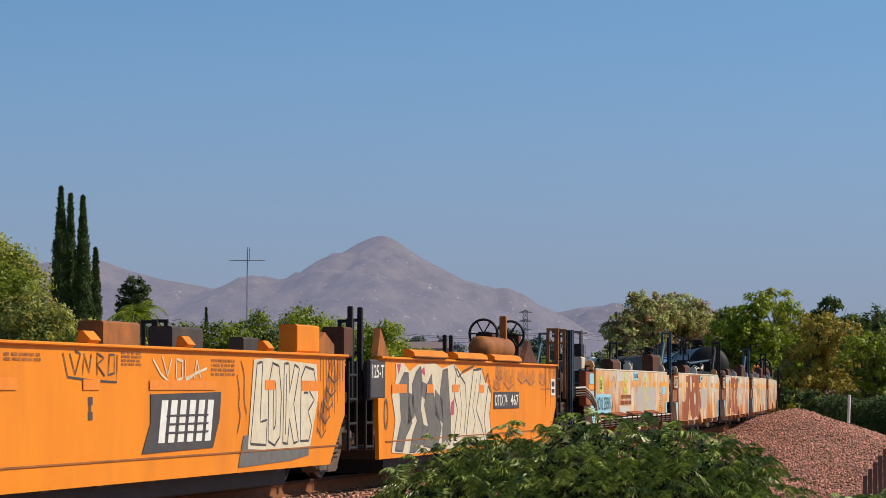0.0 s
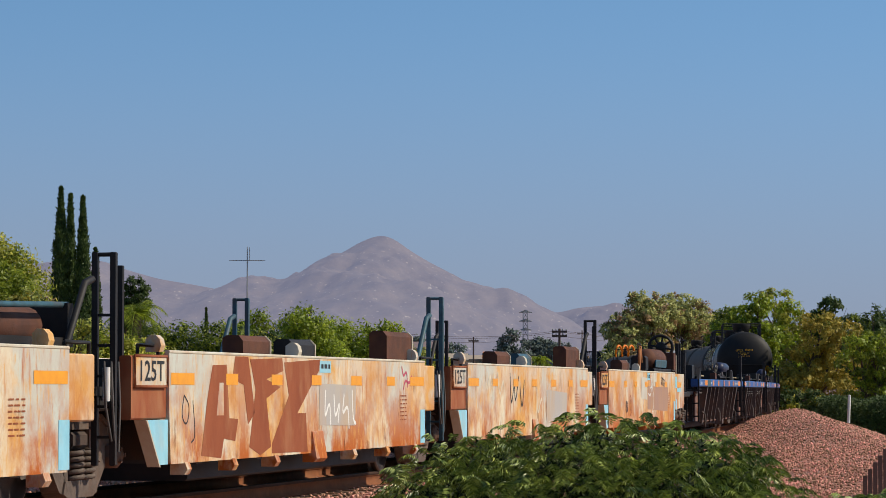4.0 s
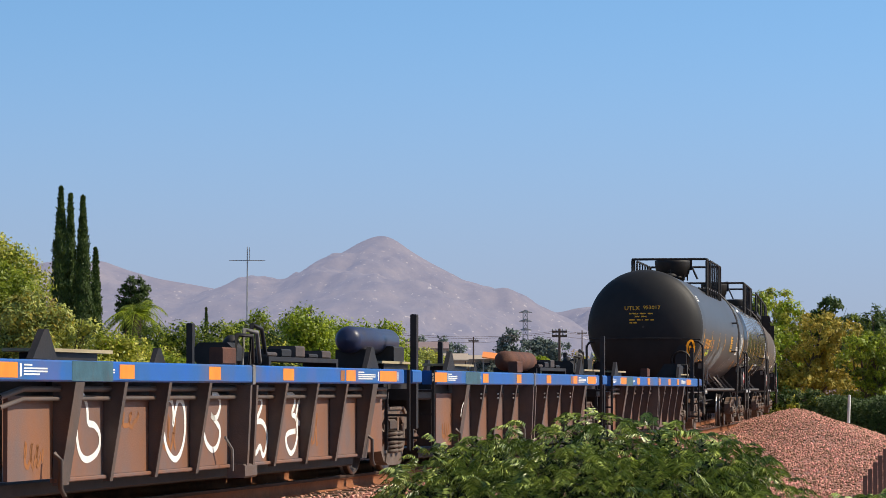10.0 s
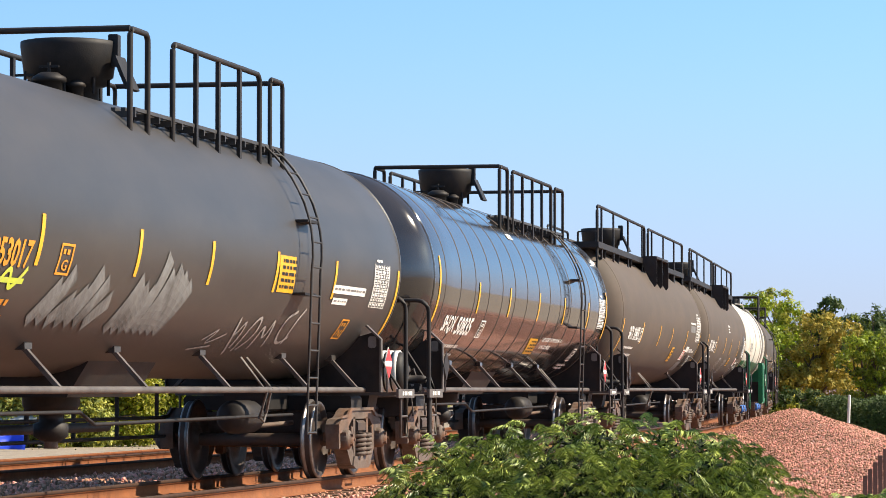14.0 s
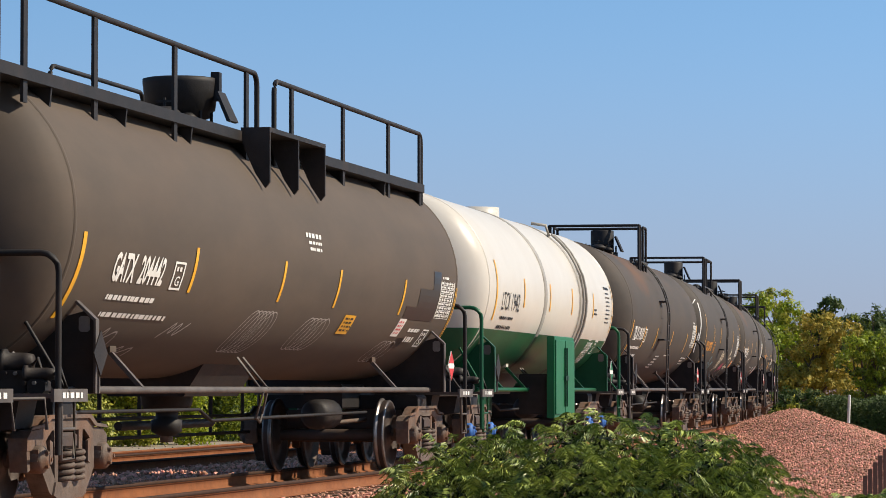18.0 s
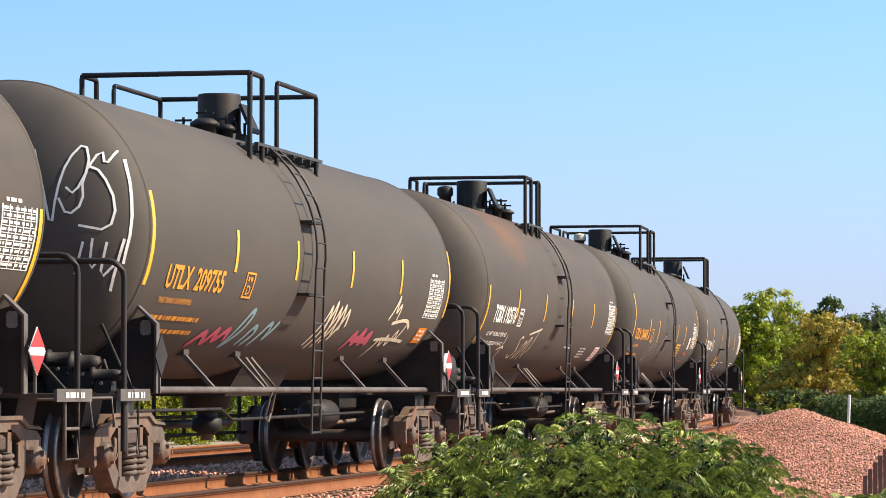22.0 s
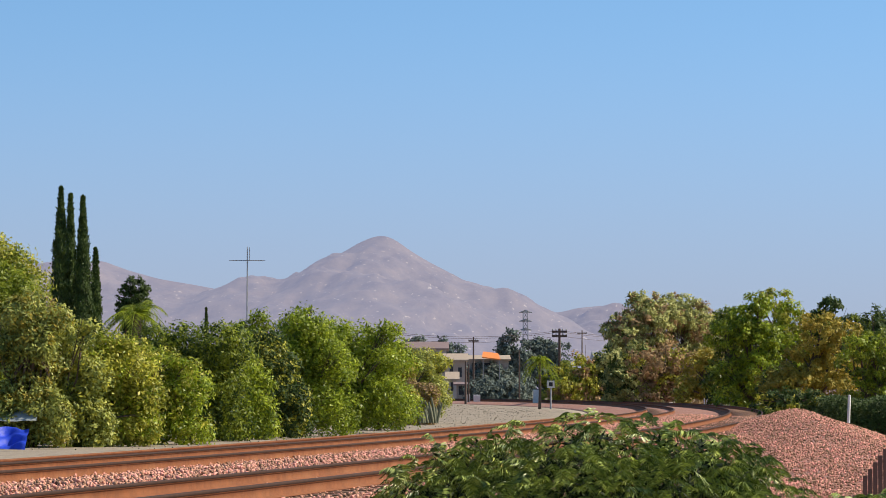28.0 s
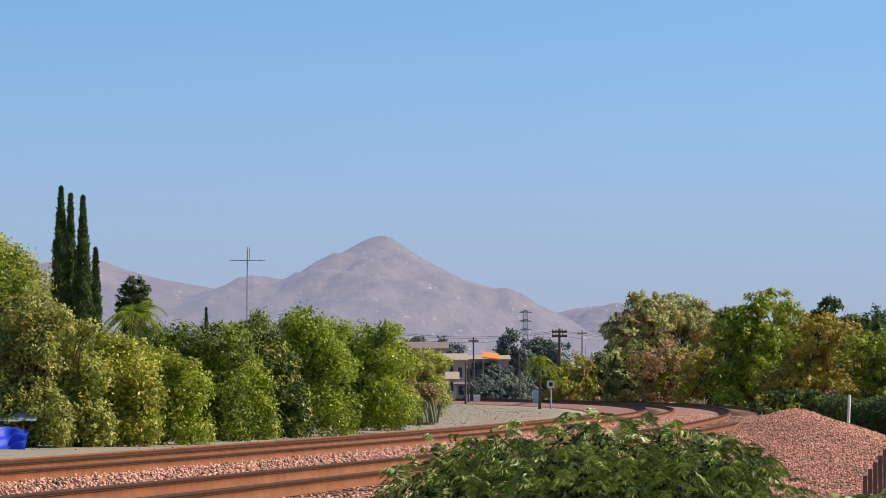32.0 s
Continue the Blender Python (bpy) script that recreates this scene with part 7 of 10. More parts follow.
shape(car, -1.5015, [(-3.1, 1.20), (-1.4, 1.22), (-1.2, 1.385), (-3.2, 1.385)], M_PALEGREY, "painted_out_patch")
brush(car, SIDE, [[(-2.0, 1.36), (-1.8, 1.30), (-1.95, 1.22), (-1.6, 1.18), (-1.75, 1.08)], [(-2.05, 1.06), (-1.5, 1.02), (-1.9, 0.98)]], 0.10, M_SPRAY_L)
brush(car, SIDE, [[(1.5, 1.30), (1.6, 1.15), (1.4, 1.0), (1.7, 0.9), (1.5, 0.78)], [(1.7, 1.1), (2.0, 0.9), (1.8, 0.75), (2.2, 0.95), (2.4, 0.66), (1.9, 0.64)], [(1.55, 1.3), (2.0, 1.22), (2.1, 1.05)]], 0.045, M_SPRAY_L)
brush(car, SIDE, [[(-3.35, 0.5), (-3.2, 0.9), (-3.4, 1.25), (-3.7, 1.3), (-3.9, 1.1)]], 0.018, M_PRIMER)
g = Geo()
bars(g, flat_side(-1.504), -2.5, -0.86, 0.86, 0.98, 1, 6, 0.6)
bars(g, flat_side(-1.504), -2.5, -0.86, 0.76, 0.86, 1, 9, 0.75)
part("small_print", g, M_PRIMER, car)
for k, (dz, r, paint) in enumerate(((0.0, 0.017, M_PALEGREY), (0.05, 0.012, M_RUSTBOX), (0.09, 0.014, M_SILL), (0.13, 0.012, M_RUSTBOX))):
    g = Geo().tube([(-8.9, -1.50, 1.08 - dz), (-8.12, -1.56, 1.09 - dz), (-7.47, -1.58, 0.99 - dz), (-6.98, -1.60, 0.84 - dz), (-6.72, -1.60, 0.62 - dz), (-6.3, -1.60, 0.53 - dz), (5.5, -1.60, 0.545 - dz)], r, 7)
    part("side_pipe", g, paint, car)
for a, b in ((-4.41, -2.57), (-1.64, 0.4), (1.36, 2.99)):
    part("pipe_cover", Geo().prism([(-1.505, 0.645), (-1.505, 0.625), (-1.63, 0.585), (-1.645, 0.60)], a, b), M_PRIMER, car)
for x in np.arange(-6.0, 5.4, 0.86):
    part("pipe_clamp", Geo().box(x, x + 0.04, -1.63, -1.50, 0.37, 0.57), M_RUSTBOX, car)
for x in (-8.5, -8.2, -7.9):
    part("guide_post", Geo().box(x - 0.022, x + 0.022, -1.32, -1.285, 0.46, 2.05, 0.008), M_TEAL if x > -8 else M_BLACK, car)
part("end_tank", Geo().prism([(-1.2, 1.02), (-0.5, 1.02), (-0.4, 1.2), (-0.5, 1.4), (-1.1, 1.4), (-1.25, 1.2)], -11.4, -8.0), M_RUSTBOX, car)
part("brake_box", Geo().box(-6.92, -6.5, -1.34, -1.16, 1.62, 1.84, 0.02), M_BLACK, car)
part("box_pedestal", Geo().box(-6.95, -6.45, -1.35, -1.14, 1.40, 1.616, 0.02), M_CREAM_T, car)
marks(car, flat_side(-1.4715), "light_blue_patch", M_SKYBLUE, [(-6.80, -6.24, 1.15, 1.33), (-6.85, -6.24, 0.86, 1.03)])
marks(car, flat_side(-1.4715), "reflective_bar", M_AMBER, [(-6.90, -6.22, 1.05, 1.14)])
marks(car, flat_side(-1.504), "lime_notice", M_SPRAY_L, [(-5.72, -5.28, 1.01, 1.27)])
g = Geo()
bars(g, flat_side(-1.5055), -5.66, -5.34, 1.05, 1.23, 3, 12, 0.8)
part("small_print", g, M_LETTER_K, car)
add_truck(car, -7.3)

car = cream_unit(-384.95, 5.8, 5.8, "rust-streaked cream well car with solid brown-red graffiti", 2)
shape(car, -1.5015, [(-4.96, 0.38), (-4.96, 0.79), (-4.10, 0.78), (-3.79, 0.94), (-3.86, 1.35), (-2.72, 1.38), (0.19, 1.385), (0.06, 0.97), (0.33, 0.73), (0.28, 0.37), (-0.45, 0.37), (-0.70, 0.40), (-0.95, 0.44), (-2.14, 0.37), (-2.71, 0.53), (-2.93, 0.70), (-3.47, 0.37), (-4.20, 0.37)], M_PRIMER, "graffiti")
for cx, cz, rx, rz, tilt in ((-1.47, 0.84, 0.20, 0.15, 0.0), (-2.56, 1.19, 0.20, 0.20, -0.1), (-0.30, 0.56, 0.08, 0.12, 0.2)):
    shape(car, -1.5032, [(cx + rx * math.cos(a) + tilt * rz * math.sin(a), cz + rz * math.sin(a)) for a in np.linspace(0, 2 * math.pi, 17)[:-1]], M_CREAM_T, "bare_spot")
shape(car, -1.5032, [(-3.10, 0.74), (-2.98, 0.86), (-2.80, 0.60), (-2.45, 0.44), (-2.75, 0.50)], M_CREAM, "bare_spot")
frame_box = part("equipment_frame", Geo().box(0.0, 6.6, -1.26, -1.14, 1.42, 1.50).box(0.0, 0.12, -1.26, -0.4, 1.42, 1.68).box(6.45, 6.6, -1.26, -0.4, 1.42, 1.80).box(3.2, 3.3, -1.26, -0.4, 1.42, 1.72), M_BLACK, car)
part("frame_rail", Geo().tube([(0.0, -1.2, 1.66), (3.2, -1.2, 1.72), (6.6, -1.2, 1.79)], 0.03, 6), M_TEAL, frame_box)
part("winch_drum", Geo().lathe([(4.6, 0.002), (4.6, 0.17), (6.2, 0.17), (6.2, 0.002)], 14, "x", (0, -0.95, 1.60)), M_RUSTBOX, frame_box)
for k in range(3):
    part("cable", Geo().tube([(0.4 + 0.5 * k, -1.2, 1.50), (1.6 + 0.6 * k, -1.24, 1.63 - 0.03 * k), (3.0 + 0.5 * k, -1.24, 1.56), (4.5, -1.22, 1.60 + 0.03 * k)], 0.014, 5), M_CREAM_T if k else M_TEAL, frame_box)
part("leaning_strut", Geo().tube([(-0.05, -1.2, 1.46), (0.1, -1.2, 1.7)], 0.04, 6), M_TEAL, frame_box)
brush(car, -1.5045, [[(-0.42, 0.5), (-0.35, 1.0), (-0.2, 1.04), (0.3, 1.02)], [(0.4, 1.2), (0.45, 0.8), (0.6, 0.75), (0.4, 0.6)]], 0.03, M_SPRAY)
shape(car, -1.5015, [(0.35, 0.62), (1.9, 0.60), (1.95, 1.05), (0.4, 1.10)], M_GREYPATCH, "painted_out_patch")
marks(car, flat_side(-1.504), "light_blue_patch", M_SKYBLUE, [(0.1, 0.7, 1.24, 1.37)])
g = Geo()
bars(g, flat_side(-1.5055), 0.3, 0.65, 1.27, 1.34, 1, 4, 0.8)
part("small_print", g, M_LETTER_K, car)

car = cream_unit(-370.45, 5.8, 5.8, "rust-streaked cream well car with tall brown graffiti letters", 3)
for pts in ([(-4.70, 0.42), (-4.50, 0.94), (-4.30, 1.29), (-3.78, 1.30), (-3.67, 0.77), (-3.34, 0.76), (-3.45, 0.54), (-3.88, 0.57), (-3.98, 0.38)], [(-3.56, 1.16), (-3.46, 1.385), (-2.95, 1.385), (-2.68, 0.82), (-2.95, 0.70), (-3.13, 1.10)], [(-2.90, 0.47), (-2.66, 1.05), (-2.88, 1.36), (-1.56, 1.385), (-1.51, 1.25), (-2.22, 1.16), (-1.63, 1.08), (-2.22, 0.96), (-2.02, 0.46), (-2.45, 0.38)], [(-1.98, 0.49), (-1.27, 0.99), (-1.48, 1.34), (0.13, 1.385), (0.08, 1.26), (-0.89, 0.80), (-0.51, 0.80), (-0.43, 0.38), (-1.98, 0.39)]):
    shape(car, -1.5015, pts, M_PRIMER, "graffiti")
shape(car, -1.5022, [(-4.15, 0.80), (-4.05, 1.12), (-3.90, 1.12), (-3.88, 0.80)], M_CREAM, "bare_spot")
brush(car, -1.5022, [[(-5.3, 1.0), (-5.4, 0.8), (-5.2, 0.7), (-5.1, 0.9), (-5.3, 1.0)], [(-5.0, 0.95), (-4.9, 0.6), (-5.05, 0.55)]], 0.018, M_LETTER_K)
shape(car, -1.5015, [(0.1, 0.66), (1.85, 0.64), (1.9, 1.10), (0.12, 1.12)], M_GREYPATCH, "painted_out_patch")
marks(car, flat_side(-1.504), "light_blue_patch", M_SKYBLUE, [(0.12, 0.65, 1.24, 1.37)])
g = Geo()
bars(g, flat_side(-1.5055), 0.18, 0.6, 1.28, 1.34, 1, 5, 0.8)
part("small_print", g, M_LETTER_K, car)
brush(car, SIDE, [[(0.4, 1.05), (0.35, 0.7), (0.6, 0.95), (0.65, 0.66)], [(0.8, 1.0), (0.85, 0.7), (1.1, 0.95), (1.0, 0.68)], [(1.3, 1.0), (1.2, 0.75), (1.5, 0.9), (1.55, 0.6)], [(1.7, 1.05), (1.75, 0.7), (1.9, 0.66)]], 0.04, M_LETTER)
brush(car, SIDE, [[(4.4, 1.34), (4.5, 1.2), (4.7, 1.3), (4.75, 1.08)], [(4.5, 1.05), (4.6, 1.18), (4.85, 1.12), (5.0, 1.22)]], 0.035, M_SPRAY_P)

car = cream_unit(-355.9, 5.8, 5.8, "rust-streaked cream well car with white and black scrawls", 4)
brush(car, SIDE, [[(-4.4, 1.3), (-4.3, 1.0), (-4.0, 1.32), (-3.9, 0.95)], [(-3.4, 1.3), (-3.2, 0.9), (-2.9, 1.25), (-2.8, 0.95)], [(0.2, 1.1), (0.3, 0.6), (0.7, 1.0), (0.8, 0.6)]], 0.05, M_SPRAY)
brush(car, SIDE, [[(-2.3, 1.3), (-2.2, 0.75), (-1.9, 1.2), (-1.85, 0.8), (-1.5, 1.25)], [(-1.4, 1.1), (-1.2, 0.7), (-1.0, 1.2)]], 0.045, M_LETTER_K)
shape(car, -1.5015, [(1.2, 0.56), (3.3, 0.55), (3.35, 1.0), (1.2, 1.05)], M_GREYPATCH, "painted_out_patch")

car = cream_unit(-341.5, 5.8, 6.05, "rust-streaked cream well car with an air tank on its end", 5, False, bars_at=((-5.75, -4.95), (-3.4, -2.95), (-1.68, -1.26), (0.14, 0.62), (2.1, 2.56), (3.92, 4.4), (6.48, 7.36)))
for s in (-1, 1):
    part("side_wall", Geo().plate([(6.08, 0.62), (7.9, 0.66), (8.1, 0.76), (8.1, 1.39), (6.08, 1.39)], *sorted((s * 1.45, s * 1.50))), M_CREAM, car)
marks(car, flat_side(-1.504), "light_blue_patch", M_SKYBLUE, [(6.12, 6.5, 1.08, 1.33), (6.5, 7.3, 1.0, 1.08), (6.2, 6.45, 0.62, 0.84)])
marks(car, flat_side(-1.504), "light_blue_patch", M_SKYBLUE, [(0.56, 1.1, 1.24, 1.385)])
sign_text(car, "NOKL 250505", 0.6, 1.06, 1.28, 1.35, M_LETTER_K, flat_side(-1.507), "reporting_mark")
sign_text(car, "B", -3.06, -2.84, 0.62, 0.84, M_LETTER_K, flat_side(-1.504), "unit_letter")
shape(car, -1.5015, [(0.62, 0.66), (4.5, 0.60), (4.6, 0.9), (4.55, 1.10), (0.66, 1.12)], M_MAUVE, "painted_out_patch")
shape(car, -1.5015, [(-0.5, 0.88), (0.55, 0.85), (0.6, 1.28), (-0.45, 1.30)], M_PALEGREY, "painted_out_patch")
brush(car, -1.5045, [[(0.75, 0.98), (0.95, 0.92), (1.1, 1.0), (1.2, 0.88), (1.35, 1.3)], [(1.35, 1.36), (1.4, 0.95), (1.55, 1.25), (1.6, 0.85), (1.75, 0.72), (1.5, 0.62), (1.45, 0.56)], [(1.1, 1.08), (1.5, 1.12), (1.75, 0.9)]], 0.032, M_LETTER)
brush(car, SIDE, [[(3.2, 1.34), (3.3, 1.10), (3.45, 1.34), (3.5, 1.12)], [(3.6, 1.32), (3.62, 1.06), (3.8, 1.30), (3.85, 1.08)], [(3.3, 1.3), (3.9, 1.24)]], 0.03, M_LETTER_K)
part("hose_coil", Geo().tube([(1.6 + 0.22 * math.cos(a), -1.1 + 0.02 * a, 1.83 + 0.11 * math.sin(a)) for a in np.linspace(0, 19, 50)], 0.022, 5), M_TAPE, car)
brush(car, SIDE, [[(-2.35 + 0.15 * math.cos(a), 0.75 + 0.19 * math.sin(a)) for a in np.linspace(0, 2 * math.pi, 17)]], 0.022, M_PRIMER)
brush(car, SIDE, [[(-2.4, 0.86), (-2.28, 0.74), (-2.42, 0.64)]], 0.03, M_PRIMER)
g = Geo().lathe([(-1.25, 0.002), (-1.2, 0.15), (-1.08, 0.215), (1.08, 0.215), (1.2, 0.15), (1.25, 0.002)], 24, "x", (5.5, -1.05, 1.70))
res = part("air_reservoir", g, M_RUSTBOX, car)
part("blue_tank_skirt", Geo().prism([(-1.262, 1.52), (-1.275, 1.66), (-1.268, 1.68), (-1.25, 1.66), (-1.24, 1.52)], 4.4, 6.6), M_TEAL, res)
part("reservoir_saddle", Geo().box(3.6, 7.6, -1.32, 0.9, 1.39, 1.49, 0.02), M_BLACK, car)
part("brake_box", Geo().box(2.6, 3.1, -1.25, -0.95, 1.42, 1.74, 0.04), M_BLACK, car)
part("red_valve_guard", Geo().tube([(1.9, -1.2, 1.4), (1.85, -1.2, 1.85), (2.05, -1.2, 1.92), (2.2, -1.2, 1.6)], 0.03, 6), M_ORANGE_D, car)
part("hose_loop", Geo().tube([(2.4, -1.1, 1.8), (2.45, -1.1, 1.98), (3.0, -1.1, 1.98), (3.05, -1.1, 1.7)], 0.02, 6), M_BLACK, car)
wy, wz, wr = -1.0, 1.98, 0.26
wheel = part("hand_brake_wheel", Geo().tube([(7.95, wy + wr * math.cos(a), wz + wr * math.sin(a)) for a in np.linspace(0, 2 * math.pi, 29)[:-1]], 0.035, 6, closed=True), M_BLACK, car)
for k in range(8):
    a = math.pi * k / 4 + 0.2
    part("spoke", Geo().tube([(7.95, wy + 0.08 * math.cos(a), wz + 0.08 * math.sin(a)), (7.95, wy + wr * math.cos(a), wz + wr * math.sin(a))], 0.022, 5), M_BLACK, wheel)
part("hub", Geo().lathe([(-0.03, 0.002), (-0.03, 0.11), (0.1, 0.13), (0.2, 0.13)], 14, "x", (7.95, wy, wz)), M_BLACK, wheel)
part("gear_case", Geo().box(8.02, 8.2, wy - 0.10, wy + 0.12, 1.0, 2.05, 0.04), M_BLACK, car)
part("bracket_post", Geo().box(7.3, 7.75, -1.35, -1.15, 1.38, 1.86, 0.02), M_RUSTBOX, car)
part("bracket_plate", Geo().box(7.76, 7.80, -1.37, -1.12, 1.38, 1.80), M_CREAM_T, car)
part("end_deck", Geo().box(6.05, 8.4, -1.25, 1.25, 0.86, 1.0, 0.02), M_BLACK, car)
add_truck(car, 8.6)


# blue-topped brown units
def brown_unit(c, label, seed, h0=7.85, h1=7.35, left_truck=False, pipes=True, inner=True):
    car = thing("well_car", label, "well car", "blue-topped brown well cars")
    b0, b1 = 6.75, 7.1
    underbody(car, -b0 + 0.3, b1 - 0.3, 0.13, 0.27, 1.0)
    for s in (-1, 1):
        part("side_wall", Geo().plate([(-b0, 0.30), (b1, 0.30), (b1, 1.0), (-b0, 1.0)], s * 1.28 - 0.02, s * 1.28 + 0.02), M_PANEL, car)
        # Recessed strip painted black in place of the shadow below the top chord.
        part("upper_wall", Geo().plate([(-b0, 1.004), (b1, 1.004), (b1, 1.14), (-b0, 1.14)], s * 1.22 - 0.02, s * 1.22 + 0.02), M_BLACK, car)
        part("top_chord", Geo().box(-h0, h1, s * 1.42 - 0.10, s * 1.42 + 0.10, 1.12, 1.30, 0.015), M_BLUE, car)
        part("chord_tip", Geo().box(h1 + 0.5, h1 + 1.05, s * 1.42 - 0.10, s * 1.42 + 0.10, 1.13, 1.30, 0.02), M_BLUE, car)
        part("bottom_chord", Geo().box(-5.6, 5.6, s * 1.31 - 0.03, s * 1.31 + 0.03, 0.262, 0.298, 0.008), M_PANEL, car)
        for x in (-5.5, -4.17, -2.78, -1.4, 1.6, 2.98, 4.37, 5.8):
            wide = 0.10 if abs(x) > 5 else 0.018
            g = Geo().prism([(s * 1.304, 0.24), (s * 1.36, 0.24), (s * 1.50, 1.12), (s * 1.304, 1.12)], x - wide, x + wide)
            rib = part("rib", g, M_RIB, car)
            if not pipes and abs(x) < 5:
                for z in (0.93, 0.99):
                    part("rivet", Geo().lathe([(-1.475, 0.001), (-1.472, 0.013), (-1.45, 0.013)], 8, "y", (x - 0.04, 0, z)), M_LETTER, rib)
            part("rib_flange", Geo().prism([(s * 1.362, 0.24), (s * 1.375, 0.24), (s * 1.515, 1.12), (s * 1.502, 1.12)], x - wide - 0.025, x + wide + 0.025), M_RIB, car)
        for x in (0.06, 0.30):
            part("centre_post", Geo().prism([(s * 1.304, 0.20), (s * 1.49, 0.20), (s * 1.53, 1.10), (s * 1.304, 1.10)], x - 0.035, x + 0.035), M_RIB, car)
        part("post_cap", Geo().box(0.13, 0.23, *sorted((s * 1.40, s * 1.528)), 1.10, 1.306, 0.01), M_GREYSTEEL, car)
        part("post_foot", Geo().box(-0.06, 0.42, *sorted((s * 1.306, s * 1.495)), 0.16, 0.30, 0.02), M_RIB, car)
        part("foot_handle", Geo().tube([(-0.55, s * 1.42, 0.58), (-0.42, s * 1.46, 0.46), (-0.40, s * 1.46, 0.24)], 0.014, 5), M_GREYSTEEL, car)
        for x in (-5.85, 5.85):
            part("foot_handle", Geo().tube([(x, s * 1.4, 0.52), (x, s * 1.46, 0.46), (x, s * 1.46, 0.22), (x + 0.1, s * 1.46, 0.16)], 0.022, 5), M_RIB, car)
        if pipes:
            for z, r in ((1.06, 0.028), (0.975, 0.022)):
                part("side_pipe", Geo().tube([(-b0 - 0.3, s * 1.33, z - 0.07), (-b0 + 0.2, s * 1.36, z), (b1 - 0.1, s * 1.36, z)], r, 6), M_RIB, car)
    surf = flat_side(-1.5225)
    tapes = ((-8.05, -7.15), (-4.41, -3.96), (-1.5, -1.08), (1.38, 1.84), (4.26, 4.72), (5.98, 6.91)) if inner else ((-6.64, -5.69), (-3.89, -3.4), (-2.02, -1.55), (0.09, 0.51), (2.12, 2.58), (3.98, 4.44), (6.2, 7.18))
    for a, b in tapes:
        marks(car, surf, "reflective_bar", M_TAPE, [(a, b, 1.15, 1.275)])
        if b - a > 0.8:
            marks(car, surf, "tape_edge", M_LETTER, [(a - 0.10, a - 0.05, 1.16, 1.265), (b + 0.05, b + 0.10, 1.16, 1.265)])
    for a, b, sd in ((-5.37, -4.55, seed), (4.86, 5.75, seed + 1), (-7.0, -6.4, seed + 2)) if inner else ((-5.45, -4.35, seed), (4.98, 5.96, seed + 1), (-8.1, -7.4, seed + 2)):
        g = Geo()
        for x0, x1, z in ((a, a + 0.35 * (b - a), 1.248), (a, b, 1.220), (a, b, 1.196), (a, b - 0.1 - 0.05 * (sd % 3), 1.172)):
            patch(g, surf, x0, x1, z, z + 0.013, 1)
        part("small_print", g, M_LETTER, car)
    marks(car, surf, "stencil_block", M_STENCIL, [(3.98, 4.18, 1.15, 1.27)])
    shape(car, -1.5215, [(-5.75, 1.125), (-4.6, 1.125), (-4.6, 1.295), (-5.75, 1.295)], M_TEAL, "repainted_patch")
    rnd = random.Random(seed)
    for x0, x1, z0, z1 in ((-6.4, -5.85, 0.38, 0.62), (-3.9, -3.1, 0.70, 0.86), (3.1, 3.9, 0.42, 0.86), (-2.5, -1.8, 0.45, 0.85)):
        if rnd.random() < 0.75:
            g = Geo()
            scribble(g, flat_side(-1.3025), x0, x1, z0, z1, 3, seed * 7 + int(x0), 0.045)
            part("faded_stencil", g, M_STENCIL, car)
    for s, x, h in ((-1, -b0, h0), (1, b1, h1)):
        part("bulkhead", Geo().box(x - 0.04, x + 0.04, -1.24, 1.24, 0.3, 1.2), M_BLACK, car)
        a, b = sorted((x, s * (h + 0.35)))
        part("end_deck", Geo().box(a, b, -1.25, 1.25, 0.92, 1.06, 0.02), M_BLACK, car)
        g = Geo()
        for dy in (-0.14, 0.14):
            g.box(s * h + s * 0.25 - 0.02, s * h + s * 0.25 + 0.02, -1.38 + dy - 0.02, -1.38 + dy + 0.02, 0.30, 1.30)
        for z in (0.42, 0.72, 1.02):
            g.box(s * h + s * 0.25 - 0.015, s * h + s * 0.25 + 0.015, -1.50, -1.26, z, z + 0.03)
        part("end_ladder", g, M_BLACK, car)
        for y in (-1.36, 1.30):
            part("container_guide", Geo().plate([(x - s * 1.1, 1.31), (x - s * 0.45, 1.31), (x - s * 0.75, 1.56), (x - s * 0.85, 1.56)], y, y + 0.06), M_BLACK, car)
        pa, pb = (7.1, 9.1) if s > 0 else (-5.9, -3.9)
        part("walk_plank", Geo().box(pa, pb, -1.3, -0.95, 1.375, 1.405), M_PLANK, car)
        part("plank_bracket", Geo().box(pa + 0.3, pb - 0.3, -1.25, -1.0, 1.06, 1.371), M_BLACK, car)
    part("tall_guide_post", Geo().box(8.16, 8.28, -1.50, -1.42, 0.56, 2.0, 0.012), M_BLACK, car)
    part("tall_guide_post", Geo().box(8.16, 8.28, 1.42, 1.50, 0.56, 1.9, 0.012), M_BLACK, car)
    part("pedestal", Geo().box(8.2, 8.8, -1.2, -0.9, 1.06, 1.60, 0.02), M_BLACK, car)
    part("pedestal", Geo().box(-0.35, 0.15, -1.34, -1.20, 1.305, 1.48, 0.015), M_RUSTBOX, car)
    add_truck(car, 8.55)
    if left_truck:
        add_truck(car, -8.9)
    TRAIN.append((car, c, 6.3))
    return car


